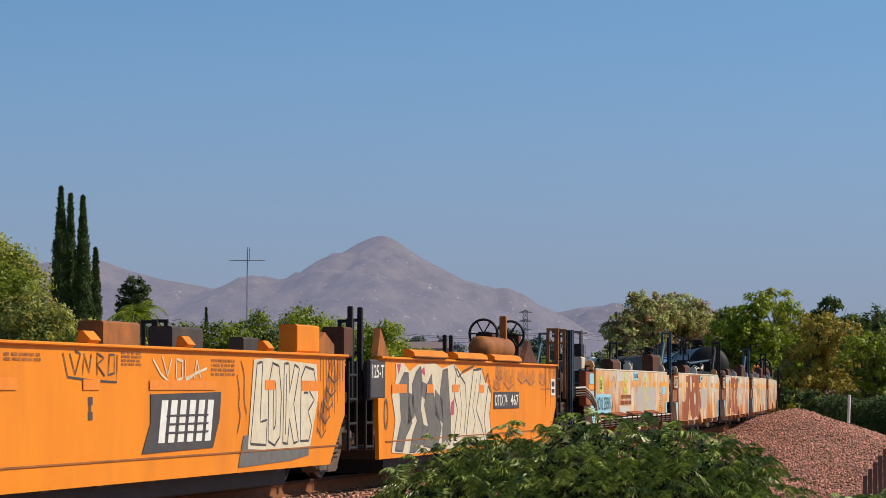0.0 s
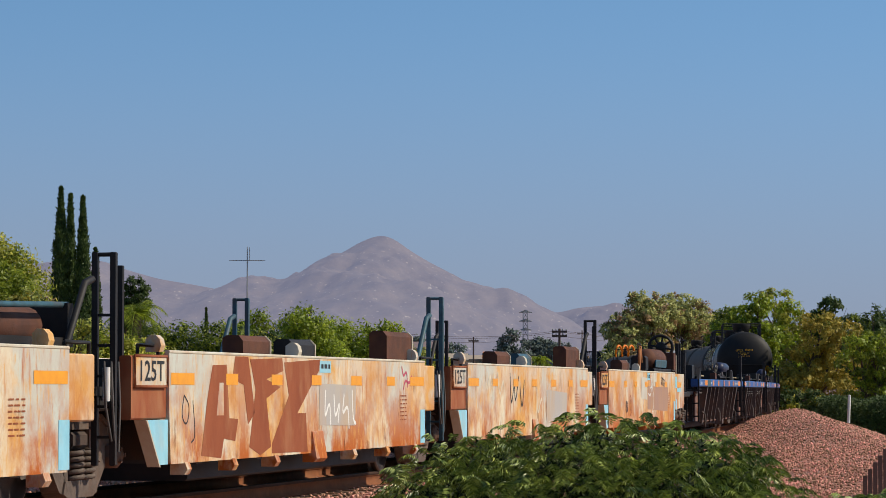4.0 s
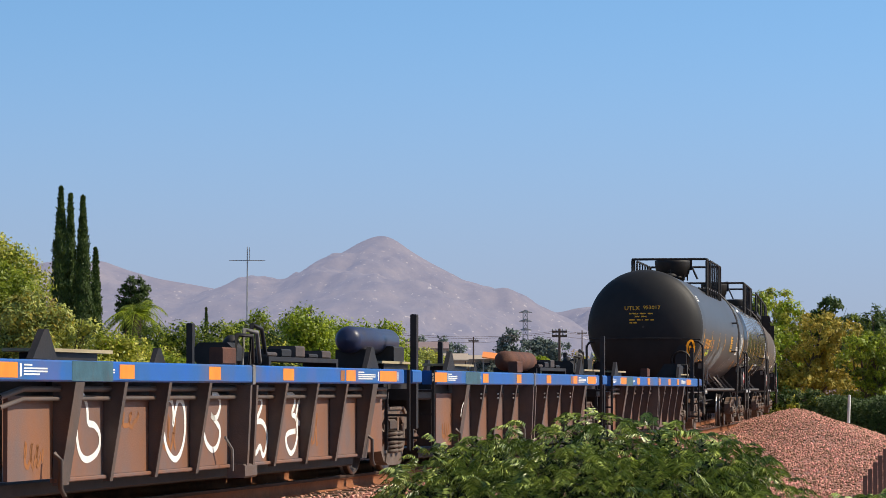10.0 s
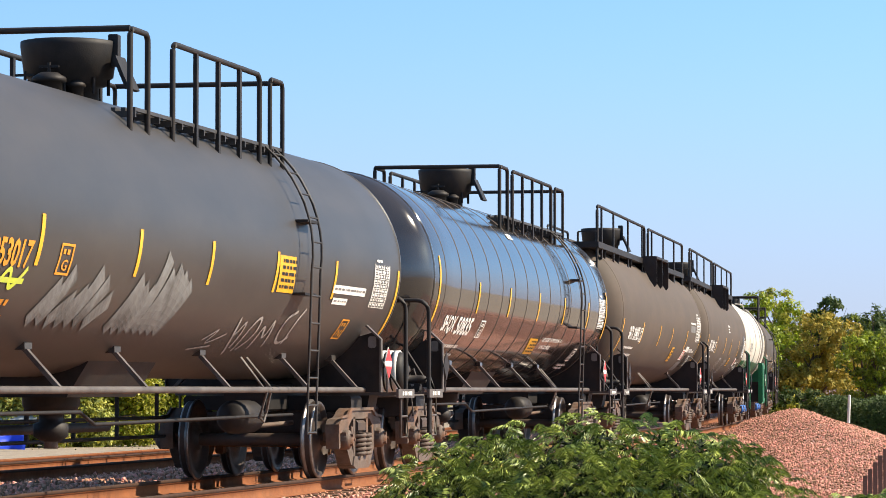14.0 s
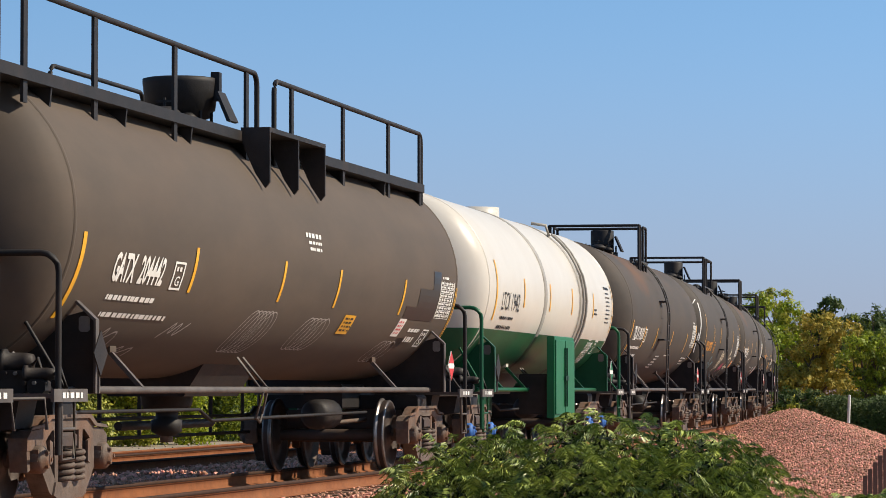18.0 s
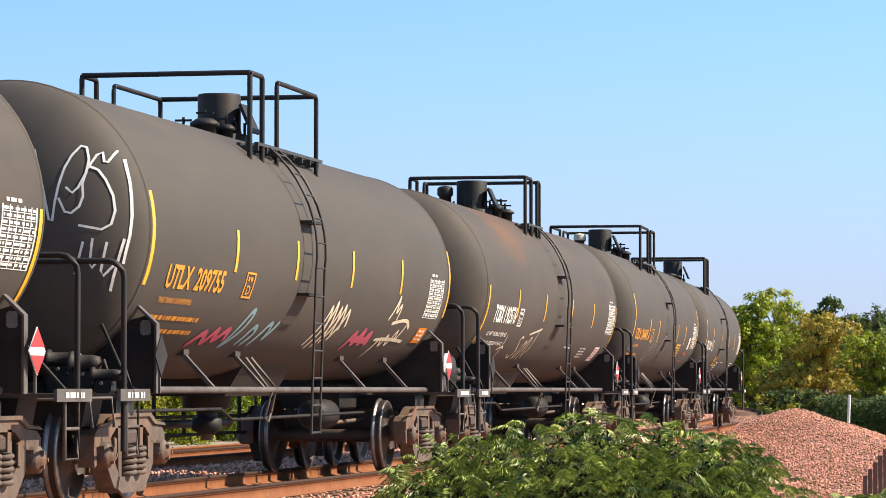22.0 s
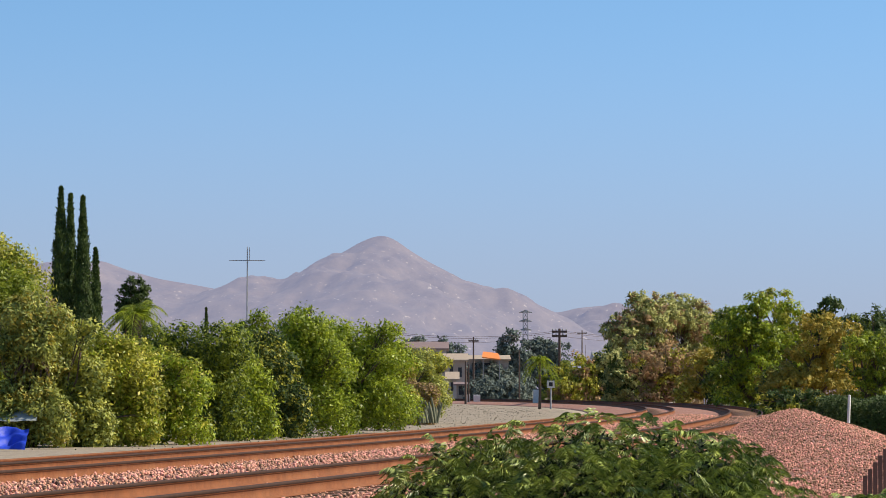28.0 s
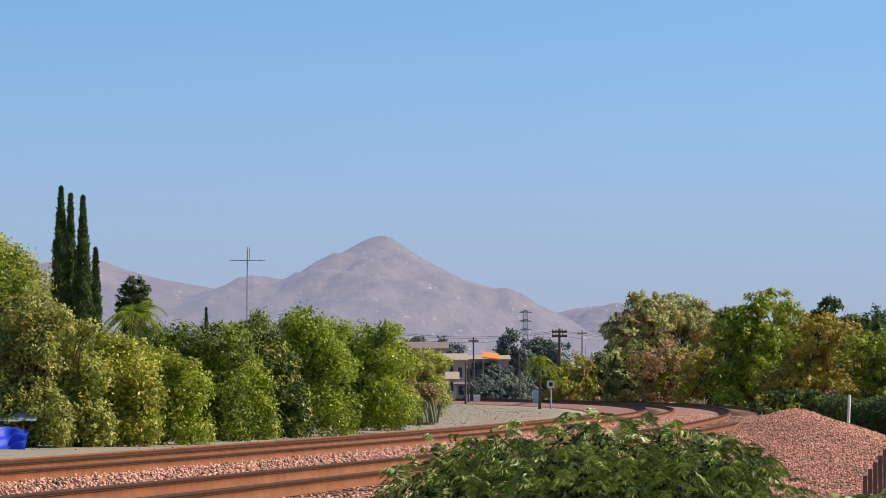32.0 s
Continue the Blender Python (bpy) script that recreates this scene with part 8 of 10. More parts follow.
def deck_rack(car, x0, x1, y=-1.0):
    part("interbox_rack", Geo().box(x0, x1, y - 0.2, y + 0.2, 1.36, 1.41).box(x0, x0 + 0.1, y - 0.2, y + 0.2, 1.1, 1.36).box(x1 - 0.1, x1, y - 0.2, y + 0.2, 1.1, 1.36), M_BLACK, car)
    for k, x in enumerate(np.arange(x0 + 0.1, x1 - 0.4, 0.62)):
        part("lock_fitting", Geo().box(x, x + 0.42, y - 0.16, y + 0.16, 1.41, 1.46 + 0.04 * (k % 3), 0.015), M_BLACK if k % 2 else M_PANEL_D, car)


def brake_gear(car, x, y=-1.0):
    part("brake_valve", Geo().box(x, x + 0.45, y - 0.2, y + 0.2, 1.30, 1.54, 0.05), M_BLACK, car)
    part("valve_body", Geo().lathe([(1.3, 0.09), (1.56, 0.09), (1.62, 0.04), (1.63, 0.002)], 10, "z", (x + 0.7, y, 0)), M_BLACK, car)
    for k in range(3):
        part("brake_piping", Geo().tube([(x + 0.1 + 0.3 * k, y - 0.2, 1.3), (x + 0.2 + 0.3 * k, y - 0.2, 1.62 + 0.06 * k), (x + 0.8 + 0.2 * k, y - 0.2, 1.62 + 0.04 * k), (x + 1.2 + 0.3 * k, y - 0.1, 1.34)], 0.024, 6), M_GREYSTEEL if k == 1 else M_BLACK, car)


def reservoir(car, x, half, r, paint, y=-0.95, z=1.58):
    part("air_reservoir", Geo().lathe([(-half, 0.002), (-half + 0.03, r * 0.7), (-half + 0.12, r), (half - 0.12, r), (half - 0.03, r * 0.7), (half, 0.002)], 20, "x", (x, y, z)), paint, car)
    for dx in (-half * 0.7, half * 0.7):
        part("reservoir_saddle", Geo().box(x + dx - 0.08, x + dx + 0.08, y - 0.2, y + 0.2, 1.1, z - r * 0.7), M_BLACK, car)


car = brown_unit(-321.1, "brown well car with blue top chord and tall guide posts", 1, 8.45, 7.35, True, inner=False)
for x, z in ((-10.93, 2.09), (-10.40, 2.07), (-9.42, 1.95), (-8.98, 1.96)):
    part("guide_post", Geo().box(x - 0.04, x + 0.04, -1.24, -1.16, 0.95, z, 0.01), M_BLACK, car)
    part("post_loop", Geo().tube([(x + 0.04, -1.2, z - 0.04), (x + 0.22, -1.2, z - 0.02), (x + 0.26, -1.2, z - 0.1), (x + 0.26, -1.2, z - 0.62)], 0.02, 5), M_BLACK, car)
part("end_platform", Geo().box(-11.9, -8.4, -1.3, 1.3, 0.88, 1.0, 0.02), M_BLACK, car)
part("pedestal", Geo().box(-7.48, -6.74, -1.28, -1.05, 1.3, 1.63, 0.02), M_BLACK, car)
part("lime_notice", Geo().plate([(-1.18, 0.58), (-0.78, 0.58), (-0.78, 0.84), (-1.18, 0.84)], -1.312, -1.306), M_SPRAY_L, car)
g = Geo()
bars(g, flat_side(-1.314), -1.12, -0.84, 0.62, 0.80, 3, 41, 0.8)
part("small_print", g, M_LETTER_K, car)
brake_gear(car, 1.4)
deck_rack(car, 3.6, 6.0)
reservoir(car, 7.85, 1.1, 0.16, M_NAVY, z=1.65)
car = brown_unit(-303.8, "brown well car with blue top chord and sloping ribs", 2, pipes=False)
deck_rack(car, 1.0, 4.8)
car = brown_unit(-286.62, "brown well car with white painted loops between its ribs", 3)
for pts in ([(-4.88, 1.0), (-4.73, 1.0), (-4.64, 0.88), (-4.64, 0.75), (-4.44, 0.75), (-4.26, 0.65), (-4.31, 0.50), (-4.67, 0.42), (-4.90, 0.51), (-4.97, 0.76)], [(-5.07, 0.93), (-5.0, 0.86), (-5.07, 0.76), (-5.12, 0.86), (-5.07, 0.93)], [(-2.22, 0.96), (-2.04, 0.97), (-1.96, 0.83), (-2.0, 0.68), (-1.91, 0.86), (-1.80, 0.98), (-1.59, 0.91), (-1.56, 0.62), (-1.73, 0.42), (-1.95, 0.37), (-2.21, 0.49), (-2.31, 0.68)], [(-0.61, 1.0), (-0.37, 1.0), (-0.28, 0.89), (-0.47, 0.74), (-0.71, 0.82), (-0.47, 0.74), (-0.27, 0.64), (-0.40, 0.48), (-0.60, 0.44), (-0.83, 0.52), (-0.93, 0.66)], [(1.06, 0.95), (1.29, 0.98), (1.35, 0.88), (1.04, 0.71), (1.36, 0.73), (1.59, 0.58), (1.48, 0.39), (1.36, 0.34), (1.26, 0.49), (1.07, 0.36), (0.87, 0.47)], [(2.41, 0.99), (2.69, 1.0), (2.78, 0.91), (2.56, 0.78), (2.81, 0.76), (2.88, 0.52), (2.61, 0.32), (2.35, 0.45), (2.35, 0.58), (2.77, 0.60)], [(2.78, 0.75), (2.92, 0.95), (3.13, 0.89), (3.13, 0.73), (2.94, 0.66), (2.78, 0.75)]):
    brush(car, -1.303, [pts], 0.06, M_LETTER)
brake_gear(car, 0.5)
reservoir(car, 7.85, 1.2, 0.165, M_NAVY, z=1.66)
deck_rack(car, 2.0, 5.2)
car = brown_unit(-269.4, "brown well car with blue top chord and faded stencils", 4, pipes=False)
reservoir(car, 1.9, 1.25, 0.155, M_RUSTBOX, z=1.50)
deck_rack(car, 2.8, 5.6)
brake_gear(car, 6.4)
sign_text(car, "C", -5.72, -5.5, 0.66, 0.9, M_LETTER, lambda x, b: (x, -1.347 - 0.193 * (b - 0.24), b), "unit_letter")
car = brown_unit(-252.25, "last brown well car with blue top chord and white tag", 5, 7.85, 8.9, inner=False)
brush(car, -1.303, [[(-0.88, 0.35), (-0.62, 0.70), (-0.52, 0.86), (-0.42, 0.60), (-0.22, 0.36)], [(-0.72, 0.38), (-0.50, 0.66), (-0.30, 0.38), (-0.02, 0.34)], [(-0.85, 0.42), (-0.3, 0.48)], [(-0.78, 0.34), (-0.58, 0.52), (-0.46, 0.34), (-0.3, 0.5)]], 0.07, M_LETTER)
brush(car, -1.303, [[(1.12, 0.36), (1.05, 0.65), (1.25, 0.90), (1.55, 0.88), (1.62, 0.62), (1.40, 0.38), (1.28, 0.34)], [(1.15, 0.5), (1.32, 0.36), (1.42, 0.5)], [(1.10, 0.40), (1.28, 0.62)]], 0.055, M_LETTER)
part("equipment_cover", Geo().prism([(-1.3, 1.31), (-1.3, 1.62), (-1.0, 1.62), (-0.8, 1.31)], 6.4, 7.2), M_BLACK, car)
part("end_ladder_frame", Geo().tube([(8.6, -1.3, 0.4), (8.6, -1.3, 1.62), (8.6, -0.9, 1.62), (8.6, -0.9, 1.0)], 0.03, 6), M_BLACK, car)

# ---- plants ----
def leaf_fan(rng, P, N, size, aspect=0.45, droop=0.2):
    """Folded four-point leaves at places P facing N: vertices and quads."""
    n = len(P)
    N = N + rng.normal(0, 0.42, (n, 3))
    N /= np.linalg.norm(N, axis=1, keepdims=True) + 1e-9
    d = rng.normal(0, 1, (n, 3))
    d[:, 2] -= droop
    d -= N * (d * N).sum(1, keepdims=True)
    d /= np.linalg.norm(d, axis=1, keepdims=True) + 1e-9
    w = np.cross(N, d)
    L = size * rng.uniform(0.6, 1.3, (n, 1))
    a, c = P, P + d * L
    m = P + d * L * 0.5 - N * L * 0.06
    b, e = m + w * L * aspect * 0.5, m - w * L * aspect * 0.5
    V = np.stack([a, b, c, e], 1).reshape(-1, 3)
    F = np.arange(4 * n).reshape(n, 4)
    return V, F


def crown(rng, blobs, n, size, aspect=0.5, hollow=0.55, clump=34, spread=0.28):
    """Leaves in rounded clumps over a set of ellipsoids (x, y, z, rx, ry, rz)."""
    B = np.array(blobs, float)
    w = (B[:, 3] * B[:, 4] + B[:, 3] * B[:, 5] + B[:, 4] * B[:, 5])
    k = rng.choice(len(B), max(1, n // clump), p=w / w.sum())
    d = rng.normal(0, 1, (len(k), 3))
    d /= np.linalg.norm(d, axis=1, keepdims=True)
    r = hollow + (1.08 - hollow) * rng.random((len(k), 1)) ** 0.5
    C = B[k, :3] + d * B[k, 3:] * r
    R = spread * rng.uniform(0.6, 1.5, (len(k), 1))
    C, D, R = np.repeat(C, clump, 0), np.repeat(d, clump, 0), np.repeat(R, clump, 0)
    o = rng.normal(0, 1, C.shape)
    o /= np.linalg.norm(o, axis=1, keepdims=True)
    P = C + o * R * rng.uniform(0.45, 1.05, (len(C), 1)) * np.array([1, 1, 0.75])
    N = o * 0.9 + D * 0.4 + np.array([0.1, -0.05, 0.35])
    return leaf_fan(rng, P, N, size, aspect)


def limbs(rng, x, y, z0, blobs, r0, crooked=0.25):
    """A tapered trunk and limbs that run into the crown's masses."""
    g = Geo()
    zt = z0 + 0.45 * (min(b[2] for b in blobs) - z0) + 0.3
    base = Vector((x, y, z0))
    fork = Vector((x + rng.normal(0, 0.1), y, zt))
    g.tube([base, base.lerp(fork, 0.5) + Vector((rng.normal(0, 0.05), 0, 0)), fork], [r0 * 1.15, r0 * 0.95, r0 * 0.85], 8)
    for b in blobs:
        tip = Vector(b[:3]) + Vector((0, 0, b[5] * 0.5))
        mid = fork.lerp(tip, 0.5) + Vector((rng.normal(0, crooked), rng.normal(0, crooked), 0.1))
        g.tube([fork, mid, tip], [r0 * 0.6, r0 * 0.35, r0 * 0.1], 6)
        for _ in range(3):
            q = Vector(b[:3]) + Vector((rng.normal(0, b[3] * 0.5), rng.normal(0, b[4] * 0.5), rng.normal(0, b[5] * 0.5)))
            g.tube([mid, mid.lerp(q, 0.6) + Vector((0, 0, 0.1)), q], [r0 * 0.25, r0 * 0.15, r0 * 0.05], 5)
    return g


def tree(name, label, x, y, z0, blobs, leaf, n, size, seed, r0=0.12, group="", aspect=0.5, hollow=0.5, spread=0.28, leaf2=None, category="tree", clump=34):
    """Blobs are given relative to the foot (x, y, z0)."""
    rng = np.random.default_rng(seed)
    t = thing(name, label, category, group)
    wb = [(x + b[0], y + b[1], z0 + b[2], b[3], b[4], b[5]) for b in blobs]
    part("trunk", limbs(rng, x, y, z0, wb, r0), M_BARK, t)
    V, F = crown(rng, wb, n, size, aspect, hollow, clump, spread)
    bulk("crown", V, F, leaf, t)
    if leaf2:
        V, F = crown(rng, wb, n // 3, size, aspect, hollow, clump, spread)
        bulk("crown", V, F, leaf2, t)
    return t


def masses(rng, w, h, base=0.0, n=7, depth=None, flat=0.75):
    """Crown masses for a rounded tree w wide and h high."""
    out = []
    for i in range(n):
        k = i / max(1, n - 1)
        z = base + (h - base) * (0.22 + 0.62 * rng.random())
        s = (1.0 - 0.5 * abs((z - base) / (h - base) - 0.45)) * w
        r = w * rng.uniform(0.20, 0.32)
        out.append((s * (k - 0.5) * 0.75 + rng.normal(0, w * 0.04), rng.normal(0, (depth or w) * 0.14), min(z, h - r * flat), r, r, r * flat))
    out.append((rng.normal(0, w * 0.08), 0, h - w * 0.16, w * 0.22, w * 0.2, w * 0.17))
    out.append((0, 0, base + (h - base) * 0.45, w * 0.36, (depth or w) * 0.3, (h - base) * 0.36))
    return out


def at_view(px, d):
    """x on the plan for a bearing given in units of the view's half width, at distance d."""
    return px * d * 0.13431


HALF = 784.0


def vx(px, d):
    return at_view((px - HALF) / HALF, d)


def vz(py, d):
    return EYE_Z + (689.5 - py) * d / 5838.0


# hedge of shrubs and small trees behind the far track: bearing, distance, width, crown top, foot, leaf
for i, (px, d, wpx, top, foot, leaf, leaf2, lab) in enumerate((
        (-10, 92, 190, 416, 790, M_LEAF_O, M_LEAF, "tall olive-green tree with airy branches"),
        (-70, 88, 240, 450, 795, M_LEAF, None, "tall green roadside tree"),
        (48, 86, 130, 520, 792, M_LEAF_S, M_LEAF_Y, "straggly olive shrub with dry twigs"),
        (110, 87, 150, 560, 790, M_LEAF_S, M_LEAF_O, "grey-olive shrub with pale twigs by the path"),
        (185, 88, 170, 592, 786, M_LEAF_O, M_LEAF_B, "yellow-green broadleaf shrub by the path"),
        (262, 91, 190, 618, 782, M_LEAF_B, M_LEAF_O, "bright yellow-green shrub by the path"),
        (335, 97, 190, 572, 778, M_LEAF, M_LEAF_D, "rounded green shrub by the path"),
        (405, 100, 150, 625, 775, M_LEAF_B, M_LEAF, "low green shrub with broad leaves"),
        (462, 103, 150, 585, 772, M_LEAF_D, M_LEAF_O, "dark olive shrub in the hedge"),
        (520, 107, 190, 545, 768, M_LEAF_B, M_LEAF, "tall feathery green tree in the hedge"),
        (610, 113, 190, 562, 762, M_LEAF_B, M_LEAF, "bright green bushy tree in the hedge"),
        (672, 122, 120, 600, 758, M_LEAF_B, M_LEAF_Y, "bright green bush at the hedge end"),
        (742, 150, 80, 618, 742, M_LEAF_S, M_LEAF_O, "thin olive bush at the hedge end"),
        (733, 142, 60, 672, 742, M_LEAF_R, M_LEAF_Y, "rust-red dry bush at the hedge end"),
        (10, 120, 170, 480, 760, M_LEAF_O, M_LEAF_Y, "olive tree with yellowing leaves behind the hedge"),
        (60, 118, 90, 520, 760, M_LEAF_R, M_LEAF_O, "dry reddish shrub behind the hedge"),
        (285, 125, 160, 605, 760, M_LEAF_D, M_LEAF, "dark green shrub behind the hedge"))):
    w = wpx * d / 5838.0
    z0 = max(-0.55, min(-0.45, vz(foot, d)))
    h = vz(top, d) - z0
    rng = np.random.default_rng(100 + i)
    bl = masses(rng, w, h, 0.05, 9, depth=w * 0.7)
    for k in range(5):
        bl.append((w * (k / 4 - 0.5) * 0.85, -w * 0.12, h * rng.uniform(0.12, 0.3), w * 0.2, w * 0.2, h * 0.2))
    for k in range(9):
        bl.append((w * rng.uniform(-0.48, 0.48), w * rng.uniform(-0.3, 0.1), h * rng.uniform(0.55, 0.92), w * 0.10, w * 0.10, h * 0.06))
    tree("tree" if h > 4.2 else "shrub", lab, vx(px, d), d, z0, bl, leaf, int(10500 + 1250 * w * h), 0.126, 200 + i, 0.07, "hedge beside the tracks", aspect=0.45, spread=0.2, hollow=0.35, clump=12, leaf2=leaf2, category="tree" if h > 4.2 else "shrub")

# dry grass and weeds at the hedge foot, one patchy fringe
rng = np.random.default_rng(55)
n = 9000
ss = rng.uniform(18, 100, n)
uu = far_offset(ss) + rng.uniform(1.9, 3.4, n)
X, Y, _ = line(ss, uu)
h = rng.uniform(0.08, 0.34, (n, 1)) * (0.4 + rng.random((n, 1)))
B0 = np.stack([X, Y, np.full(n, -0.52)], -1)
lean = rng.normal(0, 0.35, (n, 3)) * h
lean[:, 2] = 0
w = np.stack([np.cos(X * 91), np.sin(X * 91), np.zeros(n)], -1) * 0.012
V = np.stack([B0 - w, B0 + w, B0 + lean + np.array([0, 0, 1.0]) * h + w * 0.3, B0 + lean + np.array([0, 0, 1.0]) * h - w * 0.3], 1).reshape(-1, 3)
tagged(bulk("dry_grass", V, np.arange(4 * n).reshape(n, 4), M_STRAW), "fringe of dry straw-coloured grass along the path", "grass", kind="stuff")

# cypresses
def cypress(px, d, top, wpx, seed, foot=-0.5, label="tall narrow dark green cypress tree"):
    rng = np.random.default_rng(seed)
    h, w = vz(top, d) - foot, wpx * d / 5838.0
    t = thing("cypress", label, "cypress tree", "row of cypresses")
    x = vx(px, d)
    part("trunk", Geo().tube([(x, d, foot), (x, d, foot + h * 0.5), (x, d, foot + h * 0.94)], [w * 0.14, w * 0.08, 0.02], 7), M_BARK, t)
    n = int(16000)
    k = rng.random(n) ** 0.8
    prof = np.interp(k, [0, 0.06, 0.25, 0.5, 0.7, 0.85, 0.95, 1.0], [0.25, 0.42, 0.5, 0.46, 0.35, 0.20, 0.08, 0.01]) * w
    a = rng.random(n) * 2 * math.pi
    r = prof * (0.6 + 0.45 * rng.random(n)) * (1 + 0.16 * np.sin(a * 3 + k * 40) + 0.1 * np.sin(k * 90 + a))
    P = np.stack([x + r * np.cos(a), d + r * np.sin(a), foot + k * h], -1)
    N = np.stack([np.cos(a), np.sin(a), np.full(n, 0.25)], -1)
    V, F = leaf_fan(rng, P, N, 0.16, 0.4, droop=-2.5)
    bulk("crown", V, F, M_LEAF_D, t)


cypress(107, 150, 334, 42, 1)
cypress(124, 153, 347, 30, 2)
cypress(146, 150, 350, 38, 3)
cypress(169, 156, 443, 28, 4)
cypress(365, 330, 546, 14, 5, label="small distant dark cypress tree")
rng = np.random.default_rng(77)
tree("tree", "dark round-topped conifer behind the hedge", vx(238, 160), 160, -0.5, [(-0.5, 0, 5.75, 0.36, 0.5, 0.85), (0.46, 0, 5.8, 0.36, 0.5, 0.85), (-0.18, 0, 6.2, 0.38, 0.5, 0.8), (0.2, 0, 6.15, 0.38, 0.5, 0.8), (0, 0, 4.9, 0.78, 0.7, 1.1), (0, 0, 4.0, 0.7, 0.7, 1.0), (0, 0, 3.0, 0.5, 0.6, 1.8)], M_LEAF_D, 16000, 0.15, 78, 0.12, aspect=0.4, spread=0.12)


def palm(name, px, d, top, crown_px, seed, label, foot=-0.5, n=22, thick=1.0):
    rng = np.random.default_rng(seed)
    x, zt, R = vx(px, d), vz(top, d), crown_px * d / 5838.0
    t = thing(name, label, "palm tree")
    g = Geo().tube([(x, d, foot), (x + 0.03, d, (foot + zt) / 2), (x, d, zt)], [0.20 * thick, 0.15 * thick, 0.14 * thick], 9)
    for k in range(14):
        z = foot + (zt - foot) * (0.5 + 0.5 * k / 14)
        g.lathe([(z, 0.15 * thick), (z + 0.06, 0.19 * thick), (z + 0.12, 0.15 * thick)], 9, "z", (x, d, 0))
    part("trunk", g, M_BARK, t)
    for i in range(n):
        az, el = 2 * math.pi * i / n + rng.normal(0, 0.15), rng.uniform(-0.1, 1.2)
        L = R * rng.uniform(0.8, 1.1)
        k = np.linspace(0, 1, 12)
        rad = L * k * math.cos(el * 0.8)
        zz = zt + L * (math.sin(el) * k - (0.55 + 0.35 * math.cos(el)) * k * k)
        C = np.stack([x + rad * math.cos(az), d + rad * math.sin(az), zz], -1)
        g = Geo().tube([tuple(q) for q in C], [0.02 * (1.2 - q) for q in k], 4)
        side = np.array([-math.sin(az), math.cos(az), 0])
        for j in range(1, 12):
            for s in (-1, 1):
                for m in (0.0, 0.5):
                    b = C[j] * (1 - m) + C[j - 1] * m
                    tip = b + side * s * L * 0.20 * (1.1 - abs(k[j] - 0.4)) + (C[j] - C[j - 1]) * 1.2 + np.array([0, 0, -L * 0.10])
                    q = (b + tip) / 2 + np.array([0, 0, 0.02])
                    o = (C[j] - C[j - 1]) * 0.16
                    g.add([b, q + o, tip, q - o], [(0, 1, 2, 3)])
        part("frond", g, M_LEAF_B if i % 2 else M_LEAF, t)


palm("palm_tree", 242, 112, 556, 74, 5, "feathery green palm rising from the hedge")
palm("palm_tree", 955, 246, 640, 34, 6, "small palm tree beside the far curve", n=34, thick=0.6)

# trees beyond the curve: bearing, distance, width, crown top, foot, leaves
MIDDLE_TREES = (
    (1140, 300, 120, 512, 712, M_LEAF_G, M_LEAF_R, "tall grey-green tree beyond the curve"),
    (1215, 305, 150, 522, 712, M_LEAF_G, M_LEAF_R, "broad olive-green tree beyond the curve"),
    (1180, 285, 110, 615, 712, M_LEAF_R, M_LEAF_O, "reddish dry shrub beyond the curve"),
    (1252, 270, 95, 615, 714, M_LEAF_Y, M_LEAF_O, "yellow-green shrub beyond the curve"),
    (1120, 292, 90, 580, 712, M_LEAF_G, M_LEAF_D, "dark shaggy tree beyond the curve"),
    (1085, 330, 60, 600, 710, M_LEAF_D, None, "dark small tree beyond the curve"),
    (1040, 330, 120, 628, 708, M_LEAF_O, M_LEAF_R, "olive shrub with dry red patches"),
    (1000, 340, 70, 640, 708, M_LEAF, None, "green shrub beyond the curve"),
    (1330, 225, 120, 522, 722, M_LEAF_B, M_LEAF, "dense bright green tree beside the bend"),
    (1300, 235, 90, 545, 720, M_LEAF, M_LEAF_D, "dark green tree beside the bend"),
    (1395, 250, 150, 512, 720, M_LEAF_B, M_LEAF_O, "bright green tree behind the bend"),
    (1440, 165, 160, 552, 735, M_LEAF_AU, M_LEAF_Y, "golden-green tree beside the bend"),
    (1385, 178, 90, 652, 730, M_LEAF_D, None, "dark undergrowth below the trees"),
)
OUTER_TREES = (
    (1400, 160, 100, 690, 735, M_LEAF_D, M_LEAF_O, "dark undergrowth below the golden tree"),
    (1475, 240, 90, 528, 722, M_LEAF_D, M_LEAF, "dark green tree in the back row"),
    (1545, 158, 100, 590, 745, M_LEAF, M_LEAF_B, "green broadleaf tree near the white post"),
    (1555, 215, 130, 545, 730, M_LEAF_D, M_LEAF, "dark tree in the back row"),
    (1590, 170, 120, 560, 740, M_LEAF, None, "green tree near the white post"),
    (1270, 330, 110, 545, 710, M_LEAF_G, M_LEAF_O, "dark tree between the tall ones"),
    (905, 620, 60, 584, 700, M_LEAF_H, None, "distant dark tree above the roofs"),
    (865, 560, 120, 640, 702, M_LEAF_H, None, "distant green trees by the crossing"),
    (885, 430, 90, 672, 704, M_LEAF_H, None, "low distant shrub by the crossing"),
    (790, 700, 110, 600, 700, M_LEAF_H, None, "distant dark tree above the warehouse"),
    (735, 720, 60, 595, 700, M_LEAF_H, None, "distant dark tree above the warehouse"),
    (960, 640, 90, 600, 700, M_LEAF_H, None, "distant dark tree beside the pylon"),
    (760, 300, 70, 618, 712, M_LEAF_O, None, "olive shrub before the warehouse"),
)
